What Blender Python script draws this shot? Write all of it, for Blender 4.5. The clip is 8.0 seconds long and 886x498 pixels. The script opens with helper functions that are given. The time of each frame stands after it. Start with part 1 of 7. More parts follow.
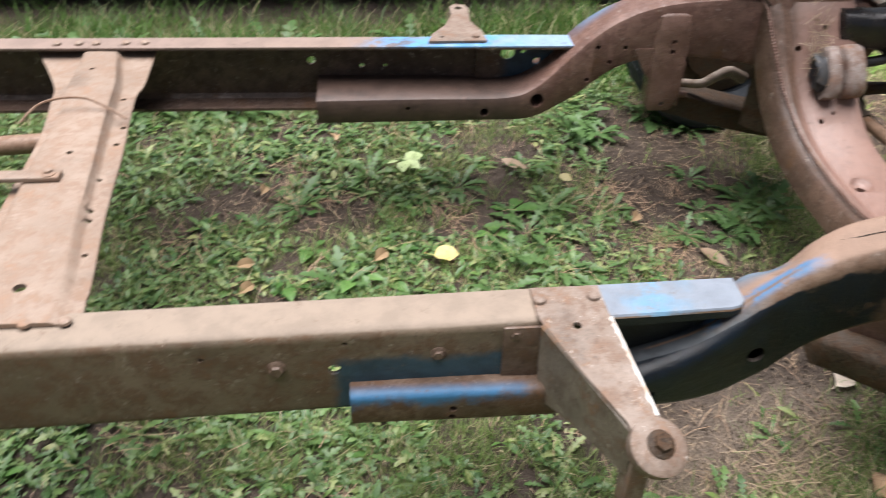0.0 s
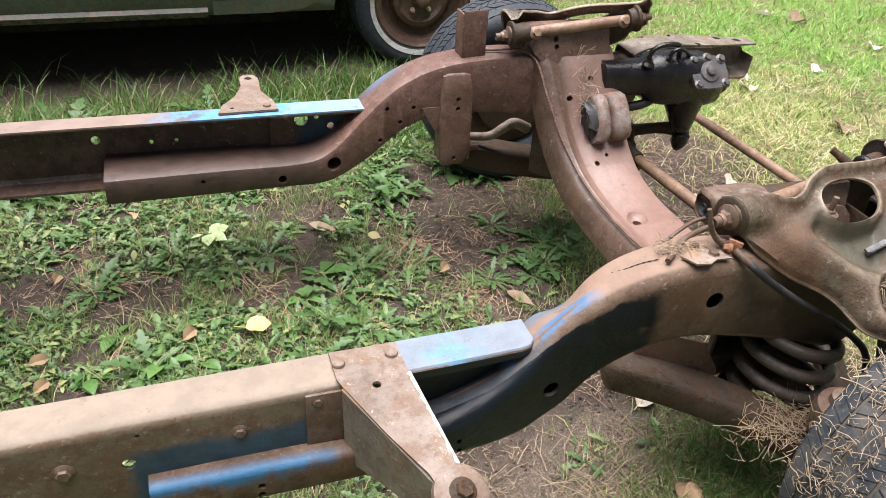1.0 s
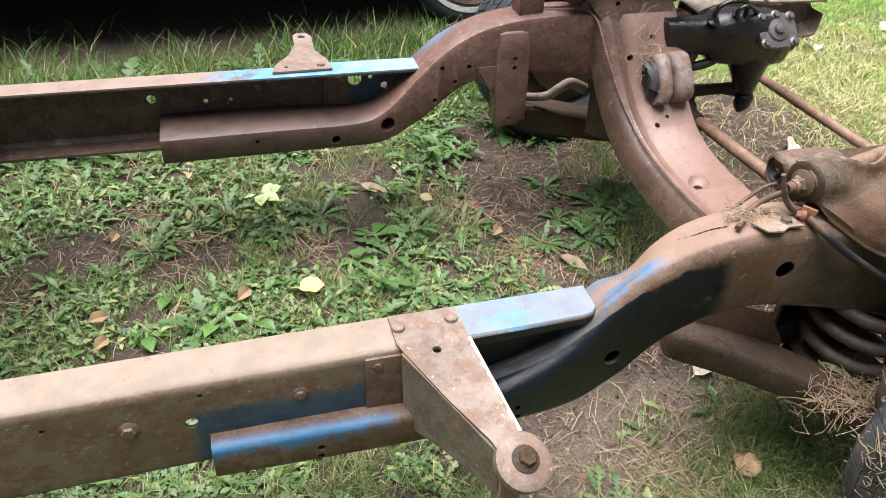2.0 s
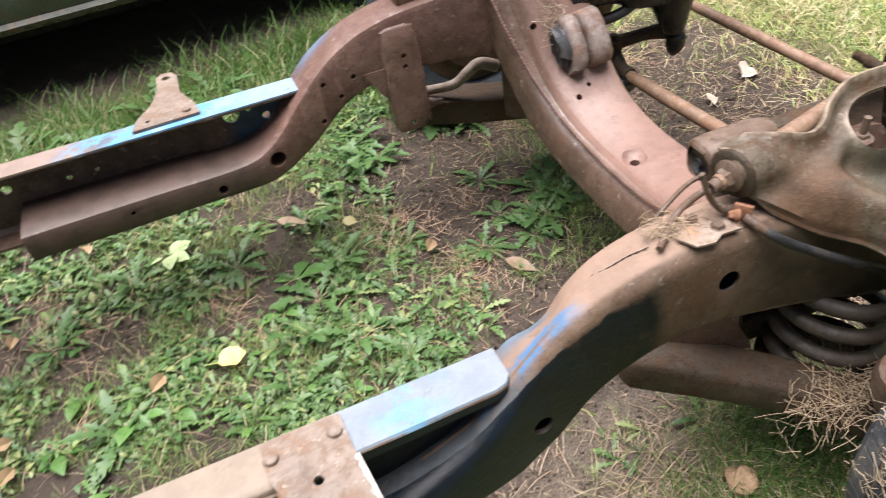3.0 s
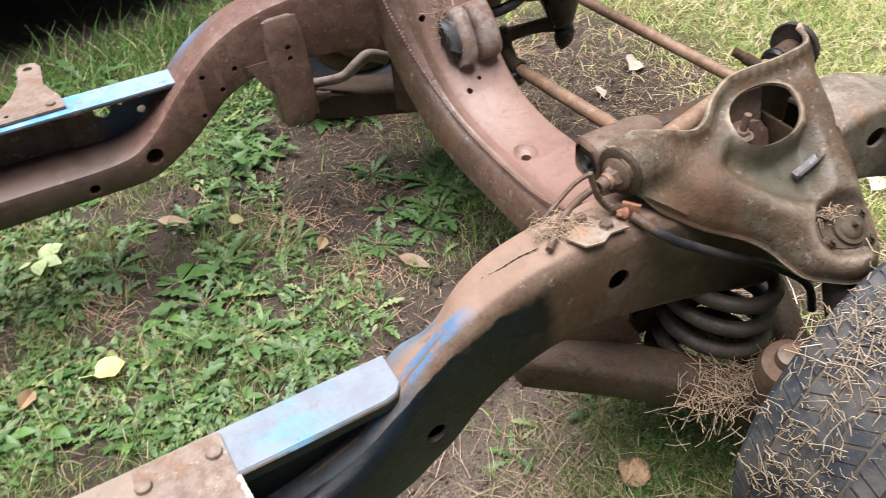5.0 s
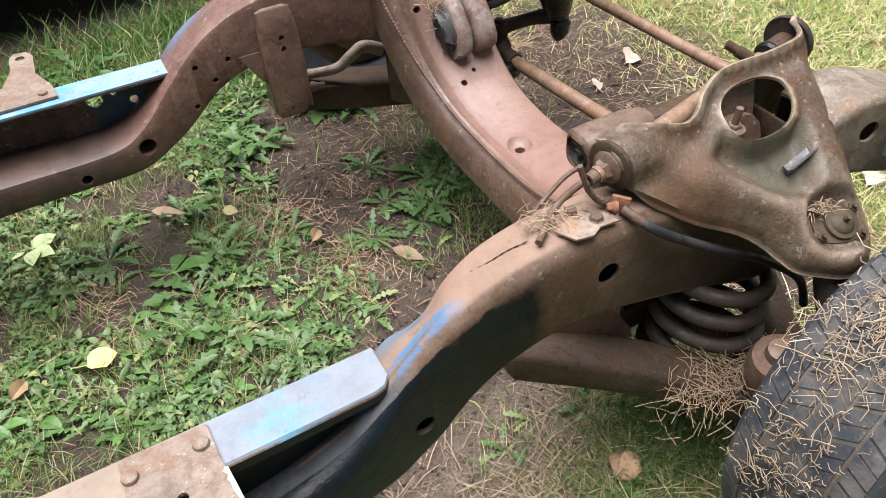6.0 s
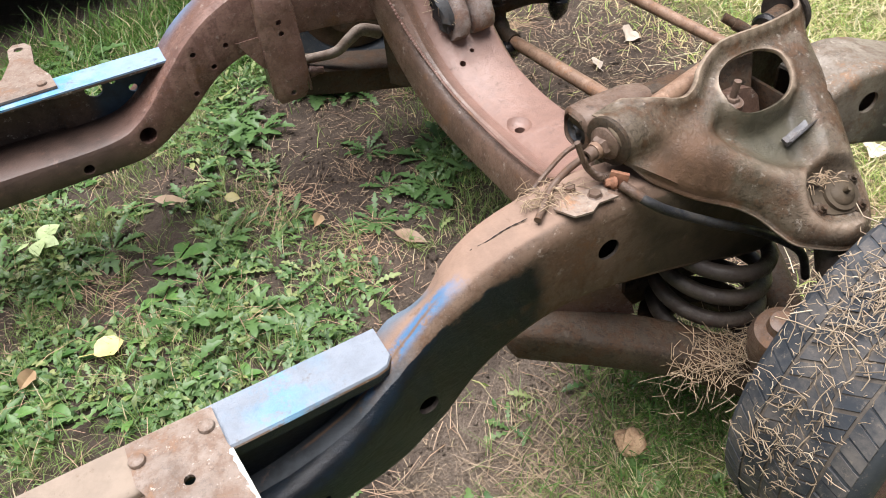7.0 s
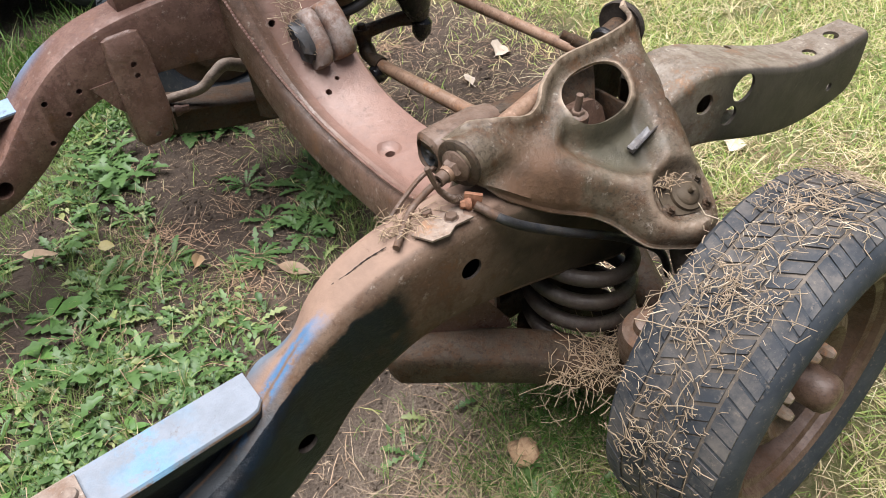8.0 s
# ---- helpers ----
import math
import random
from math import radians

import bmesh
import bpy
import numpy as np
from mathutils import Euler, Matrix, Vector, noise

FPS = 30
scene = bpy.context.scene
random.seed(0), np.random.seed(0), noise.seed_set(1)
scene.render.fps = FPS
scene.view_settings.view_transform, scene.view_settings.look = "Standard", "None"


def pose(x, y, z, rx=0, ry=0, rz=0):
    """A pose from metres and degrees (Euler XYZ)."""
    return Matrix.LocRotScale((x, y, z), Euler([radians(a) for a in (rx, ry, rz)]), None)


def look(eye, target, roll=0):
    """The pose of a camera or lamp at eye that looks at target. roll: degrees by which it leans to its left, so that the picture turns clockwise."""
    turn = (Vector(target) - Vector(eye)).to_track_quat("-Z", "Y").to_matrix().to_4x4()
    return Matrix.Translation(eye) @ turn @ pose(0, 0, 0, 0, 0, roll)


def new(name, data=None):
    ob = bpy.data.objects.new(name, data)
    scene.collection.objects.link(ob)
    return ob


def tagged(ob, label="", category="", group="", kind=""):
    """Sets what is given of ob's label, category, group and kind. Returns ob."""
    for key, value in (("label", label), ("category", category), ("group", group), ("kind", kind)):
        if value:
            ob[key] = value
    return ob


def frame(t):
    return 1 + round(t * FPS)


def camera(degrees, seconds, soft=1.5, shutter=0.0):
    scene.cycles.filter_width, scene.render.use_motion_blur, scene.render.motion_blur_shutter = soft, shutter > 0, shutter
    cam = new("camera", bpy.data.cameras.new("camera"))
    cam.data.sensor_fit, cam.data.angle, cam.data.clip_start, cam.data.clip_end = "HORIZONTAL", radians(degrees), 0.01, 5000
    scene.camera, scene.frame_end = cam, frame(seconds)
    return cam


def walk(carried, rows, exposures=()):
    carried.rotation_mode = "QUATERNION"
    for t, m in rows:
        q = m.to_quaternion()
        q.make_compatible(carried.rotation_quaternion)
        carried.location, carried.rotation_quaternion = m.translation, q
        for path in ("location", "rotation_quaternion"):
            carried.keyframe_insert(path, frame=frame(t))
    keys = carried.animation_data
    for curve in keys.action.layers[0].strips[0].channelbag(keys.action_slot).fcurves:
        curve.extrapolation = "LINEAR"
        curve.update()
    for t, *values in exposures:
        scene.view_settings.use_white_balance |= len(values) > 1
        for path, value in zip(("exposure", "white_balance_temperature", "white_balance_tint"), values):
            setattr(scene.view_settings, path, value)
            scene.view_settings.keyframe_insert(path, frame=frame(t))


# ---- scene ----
cam = camera(57.6, 8.0, soft=0.85, shutter=0.25)
PATH = [
    (0, (-0.043, -1.391, 1.299), (0.125, 0.186, 0.081), 1.7),
    (0.5, (0.029, -1.407, 1.324), (0.512, 0.174, 0.199), 2.4),
    (1, (0.027, -1.412, 1.321), (0.595, 0.166, 0.231), 3.6),
    (1.5, (-0.007, -1.409, 1.317), (0.51, 0.176, 0.211), 4.2),
    (1.7, (-0.01, -1.41, 1.312), (0.484, 0.164, 0.182), 3.9),
    (2.8, (0.2, -1.197, 1.308), (0.586, 0.306, 0.045), -7.3),
    (3, (0.282, -1.167, 1.297), (0.687, 0.327, 0.031), -10.2),
    (3.5, (0.393, -1.139, 1.296), (0.905, 0.283, -0.014), -14.3),
    (4, (0.383, -1.14, 1.288), (0.999, 0.228, -0.034), -11.9),
    (4.5, (0.392, -1.162, 1.297), (1.107, 0.171, -0.012), -8.5),
    (5, (0.315, -1.133, 1.282), (0.933, 0.244, -0.031), -5.6),
    (5.2, (0.306, -1.134, 1.279), (0.886, 0.256, -0.037), -5.5),
    (6.3, (0.332, -1.139, 1.279), (0.951, 0.216, -0.055), -5.2),
    (6.5, (0.327, -1.144, 1.285), (0.93, 0.211, -0.056), -5.2),
    (7, (0.331, -1.146, 1.275), (0.917, 0.205, -0.078), -7.0),
    (7.5, (0.396, -1.177, 1.286), (1.119, 0.117, -0.057), -8.9),
    (8, (0.394, -1.173, 1.283), (1.176, 0.085, -0.06), -6.8),
]
walk(cam, [(t, look(eye, target, roll)) for t, eye, target, roll in PATH],
     [(0, 0.80), (0.5, 0.92), (1.5, 1.05), (3, 1.08), (4, 1.10), (4.5, 0.96), (6.5, 0.94), (7, 0.94), (7.5, 0.98), (8, 0.82)])

from mathutils import geometry

# ---- world and light ----
world = bpy.data.worlds.new("sky")
scene.world = world
world.use_nodes = True
wn = world.node_tree.nodes
sky = wn.new("ShaderNodeTexSky")
sky.sky_type = "NISHITA"
sky.sun_disc = False
sky.sun_elevation, sky.sun_rotation = radians(84), radians(-30)
sky.air_density, sky.dust_density = 1.0, 3.0
wn["Background"].inputs["Strength"].default_value = 0.047
haze = wn.new("ShaderNodeHueSaturation")
haze.inputs["Saturation"].default_value = 0.55
world.node_tree.links.new(sky.outputs["Color"], haze.inputs["Color"])
world.node_tree.links.new(haze.outputs["Color"], wn["Background"].inputs["Color"])
sun_data = bpy.data.lights.new("sun", "SUN")
sun_data.energy, sun_data.angle, sun_data.color = 5.9, radians(60), (1.0, 0.965, 0.985)
sun = new("sun", sun_data)
sun.matrix_world = look((0, 0, 10), (1.0, -0.5, 0))


# ---- materials ----
class Nodes:
    """A small helper for writing node materials."""

    def __init__(self, name):
        self.m = bpy.data.materials.new(name)
        self.m.use_nodes = True
        self.t = self.m.node_tree
        self.b = self.t.nodes["Principled BSDF"]
        self.pos = self.t.nodes.new("ShaderNodeTexCoord").outputs["Object"]

    def link(self, a, b):
        self.t.links.new(a, b)

    def put(self, socket, v):
        if isinstance(v, (int, float)):
            socket.default_value = v
        elif isinstance(v, tuple):
            socket.default_value = (*v, 1)
        else:
            self.link(v, socket)

    def noise(self, scale, detail=4, rough=0.6, vec=None, kind="Fac"):
        n = self.t.nodes.new("ShaderNodeTexNoise")
        n.inputs["Scale"].default_value = scale
        n.inputs["Detail"].default_value = detail
        n.inputs["Roughness"].default_value = rough
        self.link(vec or self.pos, n.inputs["Vector"])
        return n.outputs[kind]

    def ramp(self, fac, lo, hi, a=0.0, b=1.0):
        n = self.t.nodes.new("ShaderNodeMapRange")
        n.interpolation_type = "SMOOTHSTEP"
        for k, v in (("From Min", lo), ("From Max", hi), ("To Min", a), ("To Max", b)):
            n.inputs[k].default_value = v
        self.link(fac, n.inputs["Value"])
        return n.outputs["Result"]

    def math(self, op, a, b=0.0):
        n = self.t.nodes.new("ShaderNodeMath")
        n.operation = op
        for s, v in zip(n.inputs, (a, b)):
            self.put(s, v)
        return n.outputs[0]

    def mix(self, fac, a, b):
        n = self.t.nodes.new("ShaderNodeMix")
        n.data_type = "RGBA"
        self.put(n.inputs[0], fac)
        self.put(n.inputs[6], a)
        self.put(n.inputs[7], b)
        return n.outputs[2]

    def bump(self, height, strength, distance):
        n = self.t.nodes.new("ShaderNodeBump")
        n.inputs["Strength"].default_value = strength
        n.inputs["Distance"].default_value = distance
        self.link(height, n.inputs["Height"])
        self.link(n.outputs[0], self.b.inputs["Normal"])

    def done(self, color, rough, metal=0.0, spec=0.5):
        self.put(self.b.inputs["Base Color"], color)
        self.put(self.b.inputs["Roughness"], rough)
        self.b.inputs["Metallic"].default_value = metal
        self.b.inputs["Specular IOR Level"].default_value = spec
        return self.m


def steel(name, c1, c2, c3, rough=0.75, patches=(), spec=0.42, bump=0.5, pale=0.0, worn=0.0, orange=0.7, speck=0.6):
    """Old rusty or painted steel. patches: (colour, roughness, x0, x1, y0, y1, z0, z1, edge, wander) of remaining paint
    or rust; some put light and shade into the colour.
    """
    n = Nodes(name)
    big = n.ramp(n.noise(6, 6, 0.7), 0.36, 0.62)
    mid = n.ramp(n.noise(26, 7, 0.75), 0.40, 0.62)
    fine = n.noise(170, 6, 0.75)
    col = n.mix(big, c1, c2)
    col = n.mix(mid, col, c3)
    col = n.mix(n.ramp(n.noise(4.2, 5, 0.65), 0.50, 0.66, 0, 0.55), col, tuple(q * 0.5 for q in c1))
    lum = sum(c1) / 3
    col = n.mix(n.ramp(n.noise(13, 7, 0.8), 0.53, 0.68, 0, orange), col, (lum * 1.95, lum * 0.98, lum * 0.45))
    col = n.mix(n.ramp(n.noise(48, 6, 0.8), 0.54, 0.66, 0, 0.8 * speck), col, tuple(q * 0.33 for q in c1))
    col = n.mix(n.ramp(fine, 0.51, 0.64, 0, 0.75 * speck), col, tuple(q * 0.28 for q in c1))
    col = n.mix(n.ramp(n.noise(95, 5, 0.8), 0.58, 0.68, 0, 0.6 * speck), col, tuple(min(0.8, q * 1.8) for q in c2))
    if pale:
        col = n.mix(n.ramp(n.noise(60, 5, 0.8), 0.60, 0.66, 0, pale), col, (0.50, 0.46, 0.40))
    if worn:
        edge_ = n.t.nodes.new("ShaderNodeNewGeometry").outputs["Pointiness"]
        col = n.mix(n.math("MULTIPLY", n.ramp(edge_, 0.515, 0.60, 0, worn), n.ramp(n.noise(35, 5, 0.7), 0.35, 0.55, 0.4, 1)), col, (0.36, 0.28, 0.21))
    r = n.ramp(mid, 0, 1, rough - 0.18, rough + 0.06)
    if patches:
        wander = n.noise(11, 5, 0.7, kind="Color")
        for c, pr, x0, x1, y0, y1, z0, z1, edge, amp, *flaky in patches:
            v = n.t.nodes.new("ShaderNodeVectorMath")
            v.operation = "MULTIPLY_ADD"
            n.link(wander, v.inputs[0])
            v.inputs[1].default_value = (amp, min(amp * 0.35, 0.008), amp)
            n.link(n.pos, v.inputs[2])
            sep = n.t.nodes.new("ShaderNodeSeparateXYZ")
            n.link(v.outputs[0], sep.inputs[0])
            mask = None
            for s, lo, hi, w_, e_ in zip(sep.outputs, (x0, y0, z0), (x1, y1, z1), (amp, min(amp * 0.35, 0.008), amp), edge if isinstance(edge, tuple) else (edge,) * 3):
                for a, b in ((lo, lo + e_), (hi, hi - e_)):
                    if abs(a) > 50:
                        continue
                    g = n.ramp(n.math("SUBTRACT", s, w_ * 0.5), min(a, b), max(a, b), 0 if a < b else 1, 1 if a < b else 0)
                    mask = g if mask is None else n.math("MULTIPLY", mask, g)
            mask = n.math("MULTIPLY", mask, n.ramp(n.noise(40, 5, 0.75), 0.30, 0.42, 0.45 if c != BLACK else 1.0, 1.0))
            if flaky:
                mask = n.math("MULTIPLY", mask, n.ramp(n.noise(24, 6, 0.75), 0.42, 0.56))
            pc = n.mix(n.ramp(n.noise(18, 4, 0.7), 0.4, 0.65), c if c != BLACK else (0.004, 0.008, 0.013), tuple(u * (0.62 if sum(c) < 0.3 else 0.84) for u in c))
            col = n.mix(mask, col, pc)
            r2 = n.t.nodes.new("ShaderNodeMix")
            n.put(r2.inputs[0], mask)
            n.put(r2.inputs[2], r)
            n.put(r2.inputs[3], pr)
            r = r2.outputs[0]
    h = n.math("ADD", fine, n.math("MULTIPLY", mid, 0.7))
    n.bump(h, bump * 0.75, 0.0022)
    return n.done(col, r, 0.0, spec)


FAR = 99
BLUE = (0.07, 0.25, 0.62)
SKYBLUE = (0.42, 0.58, 0.78)
BLACK = (0.006, 0.008, 0.011)
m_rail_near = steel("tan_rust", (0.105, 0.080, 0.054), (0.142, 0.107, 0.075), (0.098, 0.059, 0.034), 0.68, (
    # Flange paler, web darker: part grime, part fall of light put into colour.
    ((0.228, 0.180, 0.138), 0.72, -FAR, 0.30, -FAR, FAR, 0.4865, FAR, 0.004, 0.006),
    ((0.175, 0.20, 0.235), 0.42, 0.285, FAR, -FAR, FAR, 0.490, FAR, (0.01, 0.01, 0.002), 0.0),
    ((0.10, 0.25, 0.38), 0.42, 0.30, 0.45, -FAR, FAR, -FAR, FAR, (0.10, 0.01, 0.002), 0.16, True),
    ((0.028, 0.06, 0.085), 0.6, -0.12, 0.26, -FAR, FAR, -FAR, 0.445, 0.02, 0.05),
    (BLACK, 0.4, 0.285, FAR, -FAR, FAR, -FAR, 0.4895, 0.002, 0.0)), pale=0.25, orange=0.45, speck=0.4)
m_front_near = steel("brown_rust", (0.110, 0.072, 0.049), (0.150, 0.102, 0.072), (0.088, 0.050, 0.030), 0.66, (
    # Pale top against a dark outer face: light from above put into colour.
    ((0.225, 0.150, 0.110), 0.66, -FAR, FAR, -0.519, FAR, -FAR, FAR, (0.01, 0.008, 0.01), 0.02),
    ((0.035, 0.13, 0.25), 0.5, -FAR, 0.20, -FAR, -0.54, 0.355, FAR, 0.03, 0.09),
    ((0.115, 0.145, 0.180), 0.45, 0.50, 0.615, -0.490, FAR, 0.47, FAR, 0.03, 0.05),
    ((0.050, 0.056, 0.062), 0.45, 0.20, 0.50, -FAR, FAR, 0.33, 0.47, 0.03, 0.03),
    ((0.085, 0.098, 0.108), 0.45, 0.40, 0.56, -FAR, -0.488, 0.42, FAR, 0.05, 0.06),
    ((0.068, 0.15, 0.27), 0.45, 0.33, 0.650, -0.522, -0.488, 0.44, FAR, (0.05, 0.012, 0.02), 0.10, True),
    ((0.15, 0.095, 0.062), 0.6, 0.36, 0.62, -0.510, -0.502, 0.35, FAR, (0.04, 0.004, 0.02), 0.14),
    # Dark outer face below the upper arm: the arm's shade put into colour.
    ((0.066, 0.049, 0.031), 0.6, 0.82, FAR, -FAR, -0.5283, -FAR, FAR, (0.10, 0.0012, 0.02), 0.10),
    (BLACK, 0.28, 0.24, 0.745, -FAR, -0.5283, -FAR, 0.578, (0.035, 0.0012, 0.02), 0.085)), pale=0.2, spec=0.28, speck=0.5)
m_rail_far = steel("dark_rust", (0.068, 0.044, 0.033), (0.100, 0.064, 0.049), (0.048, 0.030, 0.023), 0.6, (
    # Dark web and paler bare flange hold light from above; blue is paint.
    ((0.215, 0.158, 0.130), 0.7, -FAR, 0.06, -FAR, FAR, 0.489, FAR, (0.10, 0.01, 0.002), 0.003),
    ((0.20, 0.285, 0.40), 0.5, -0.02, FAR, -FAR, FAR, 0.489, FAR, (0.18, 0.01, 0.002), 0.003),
    ((0.10, 0.26, 0.46), 0.5, -0.10, 0.40, -FAR, FAR, 0.489, FAR, (0.15, 0.01, 0.002), 0.003, True),
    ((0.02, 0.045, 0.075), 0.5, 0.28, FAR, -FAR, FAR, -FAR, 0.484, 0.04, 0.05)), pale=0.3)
m_front_far = steel("red_brown_rust", (0.126, 0.070, 0.053), (0.178, 0.105, 0.082), (0.098, 0.049, 0.037), 0.6, (
    ((0.10, 0.155, 0.235), 0.5, 0.40, 0.60, 0.47, FAR, 0.48, FAR, 0.06, 0.08),
    ((0.066, 0.041, 0.032), 0.5, -FAR, 0.42, -FAR, FAR, -FAR, FAR, 0.14, 0.05)), pale=0.25)
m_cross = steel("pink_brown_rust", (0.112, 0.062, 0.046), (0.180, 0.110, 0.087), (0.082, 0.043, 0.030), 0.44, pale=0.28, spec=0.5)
# Paler top, darker back face: fall of light put into the rust colour.
m_beam = steel("lit_top_pink_rust", (0.085, 0.052, 0.037), (0.125, 0.078, 0.058), (0.070, 0.040, 0.026), 0.5, (
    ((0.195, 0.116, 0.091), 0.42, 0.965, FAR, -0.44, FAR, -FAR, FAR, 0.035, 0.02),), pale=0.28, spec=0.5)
m_crossrear = steel("pale_rust", (0.215, 0.160, 0.122), (0.270, 0.205, 0.160), (0.215, 0.145, 0.104), 0.7, pale=0.2, orange=0.25, speck=0.2)
m_bracket = steel("bracket_rust", (0.180, 0.137, 0.108), (0.235, 0.185, 0.150), (0.150, 0.098, 0.070), 0.72, (
    ((0.42, 0.38, 0.35), 0.6, 0.285, 0.335, -0.72, -0.52, 0.47, FAR, 0.05, 0.05),), pale=0.45, orange=0.35, speck=0.4)
m_arm = steel("olive_rust", (0.066, 0.050, 0.034), (0.126, 0.100, 0.073), (0.070, 0.039, 0.021), 0.46, (
    ((0.108, 0.062, 0.037), 0.5, 0.87, 1.03, -0.62, -0.475, -FAR, FAR, 0.05, 0.20),
    ((0.075, 0.068, 0.046), 0.45, 1.0, 1.18, -0.60, -0.46, -FAR, FAR, 0.06, 0.20)), spec=0.36, bump=0.6, pale=0.3, worn=1.0, orange=0.85, speck=0.9)
# Dark rust; it also stands in for shade inside and below the arms.
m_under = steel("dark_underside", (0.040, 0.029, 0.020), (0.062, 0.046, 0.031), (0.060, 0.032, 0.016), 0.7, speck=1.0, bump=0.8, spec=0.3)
m_spring = steel("coil_steel", (0.036, 0.029, 0.024), (0.058, 0.046, 0.035), (0.032, 0.022, 0.017), 0.6)
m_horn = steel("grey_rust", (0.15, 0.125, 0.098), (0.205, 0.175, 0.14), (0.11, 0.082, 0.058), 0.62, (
    # Outer face darkened: its shade is put into the rust colour.
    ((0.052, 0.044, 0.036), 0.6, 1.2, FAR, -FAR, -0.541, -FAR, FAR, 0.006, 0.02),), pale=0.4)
m_rod = steel("rod_rust", (0.20, 0.125, 0.082), (0.27, 0.18, 0.125), (0.15, 0.085, 0.052), 0.6)
m_grease = steel("oily_black", (0.005, 0.005, 0.006), (0.008, 0.008, 0.009), (0.012, 0.010, 0.009), 0.22, spec=0.4, bump=0.4, orange=0.1)
m_alloy = steel("dull_alloy", (0.085, 0.083, 0.082), (0.065, 0.062, 0.060), (0.07, 0.06, 0.055), 0.35, spec=0.6)
m_clip = steel("clip_steel", (0.06, 0.06, 0.065), (0.09, 0.09, 0.095), (0.05, 0.04, 0.035), 0.35, spec=0.7)
m_rimrust = steel("rim_rust", (0.098, 0.060, 0.042), (0.135, 0.085, 0.062), (0.068, 0.038, 0.025), 0.5)
m_nut = steel("nut_steel", (0.40, 0.34, 0.28), (0.33, 0.26, 0.20), (0.30, 0.18, 0.11), 0.4)
m_hose = steel("rubber_hose", (0.012, 0.014, 0.018), (0.022, 0.024, 0.028), (0.03, 0.028, 0.026), 0.6)
m_orange = steel("orange_rust", (0.30, 0.145, 0.085), (0.25, 0.12, 0.07), (0.22, 0.09, 0.05), 0.8)
# Near-black: paints shade inside drilled holes; also dark seams and a washer.
m_hole = steel("shade_and_dark_steel", (0.03, 0.022, 0.017), (0.04, 0.03, 0.023), (0.02, 0.015, 0.012), 0.9)
m_mount = steel("grey_pink_rust", (0.17, 0.135, 0.120), (0.24, 0.205, 0.185), (0.12, 0.070, 0.050), 0.55, speck=0.5)
m_flake = steel("flaking_white", (0.62, 0.60, 0.56), (0.70, 0.68, 0.64), (0.40, 0.33, 0.27), 0.6, speck=0.5, orange=0.3)
m_fitting = steel("fitting_rust", (0.105, 0.070, 0.050), (0.145, 0.100, 0.075), (0.080, 0.045, 0.028), 0.6)
m_scrap = steel("scrap_plate", (0.24, 0.185, 0.145), (0.29, 0.235, 0.19), (0.18, 0.13, 0.10), 0.75)


def rubber(name, c1, c2):
    n = Nodes(name)
    dust = n.ramp(n.noise(14, 6, 0.7), 0.38, 0.7)
    col = n.mix(dust, c1, c2)
    col = n.mix(n.ramp(n.noise(120, 4, 0.7), 0.55, 0.75, 0, 0.6), col, (0.2, 0.165, 0.13))
    n.bump(n.noise(220, 4, 0.7), 0.4, 0.001)
    return n.done(col, 0.72, 0, 0.35)


m_tyre = rubber("tyre_rubber", (0.026, 0.031, 0.038), (0.105, 0.095, 0.086))
m_dirt = rubber("dirt_in_tread", (0.065, 0.055, 0.045), (0.15, 0.125, 0.10))
m_tyre_far = rubber("tyre_rubber_clean", (0.022, 0.028, 0.036), (0.045, 0.05, 0.056))


def plant(name, c1, c2, c3, sheen=0.35, through_light=0.35, dry=(0.80, 0.95)):
    n = Nodes(name)
    r = n.t.nodes.new("ShaderNodeNewGeometry").outputs["Random Per Island"]
    col = n.mix(r, c1, c2)
    col = n.mix(n.ramp(n.math("FRACT", n.math("MULTIPLY", r, 17.3)), *dry), col, c3)
    col = n.mix(n.ramp(n.noise(45, 3), 0.4, 0.7, 0, 0.4), col, tuple(v * 0.6 for v in c1))
    m = n.done(col, 0.42, 0, sheen)
    tr = n.t.nodes.new("ShaderNodeBsdfTranslucent")
    n.link(col, tr.inputs["Color"])
    mx = n.t.nodes.new("ShaderNodeMixShader")
    mx.inputs[0].default_value = through_light
    n.link(n.b.outputs[0], mx.inputs[1])
    n.link(tr.outputs[0], mx.inputs[2])
    n.link(mx.outputs[0], n.t.nodes["Material Output"].inputs["Surface"])
    return m


m_weed = plant("weed_leaf", (0.055, 0.112, 0.040), (0.155, 0.242, 0.082), (0.28, 0.30, 0.12), 0.4)
m_dandelion = plant("dandelion_leaf", (0.060, 0.130, 0.042), (0.166, 0.268, 0.086), (0.29, 0.34, 0.14), 0.45)
m_plantain = plant("plantain_leaf", (0.058, 0.142, 0.034), (0.145, 0.280, 0.072), (0.28, 0.33, 0.11), 0.5)
m_rough = plant("rough_grass_blade", (0.060, 0.135, 0.030), (0.150, 0.270, 0.062), (0.44, 0.38, 0.22), dry=(0.74, 0.92))
m_grass = plant("grass_blade", (0.14, 0.225, 0.065), (0.25, 0.33, 0.11), (0.48, 0.40, 0.25), dry=(0.70, 0.9))
m_lawn = plant("lawn_blade", (0.25, 0.38, 0.085), (0.44, 0.51, 0.17), (0.72, 0.61, 0.34), dry=(0.58, 0.80))
m_lawn_green = plant("lawn_green", (0.20, 0.42, 0.075), (0.36, 0.55, 0.14), (0.62, 0.58, 0.28), dry=(0.80, 0.97))
m_straw = plant("straw", (0.42, 0.33, 0.23), (0.26, 0.195, 0.13), (0.56, 0.48, 0.36), 0.3, 0.15)
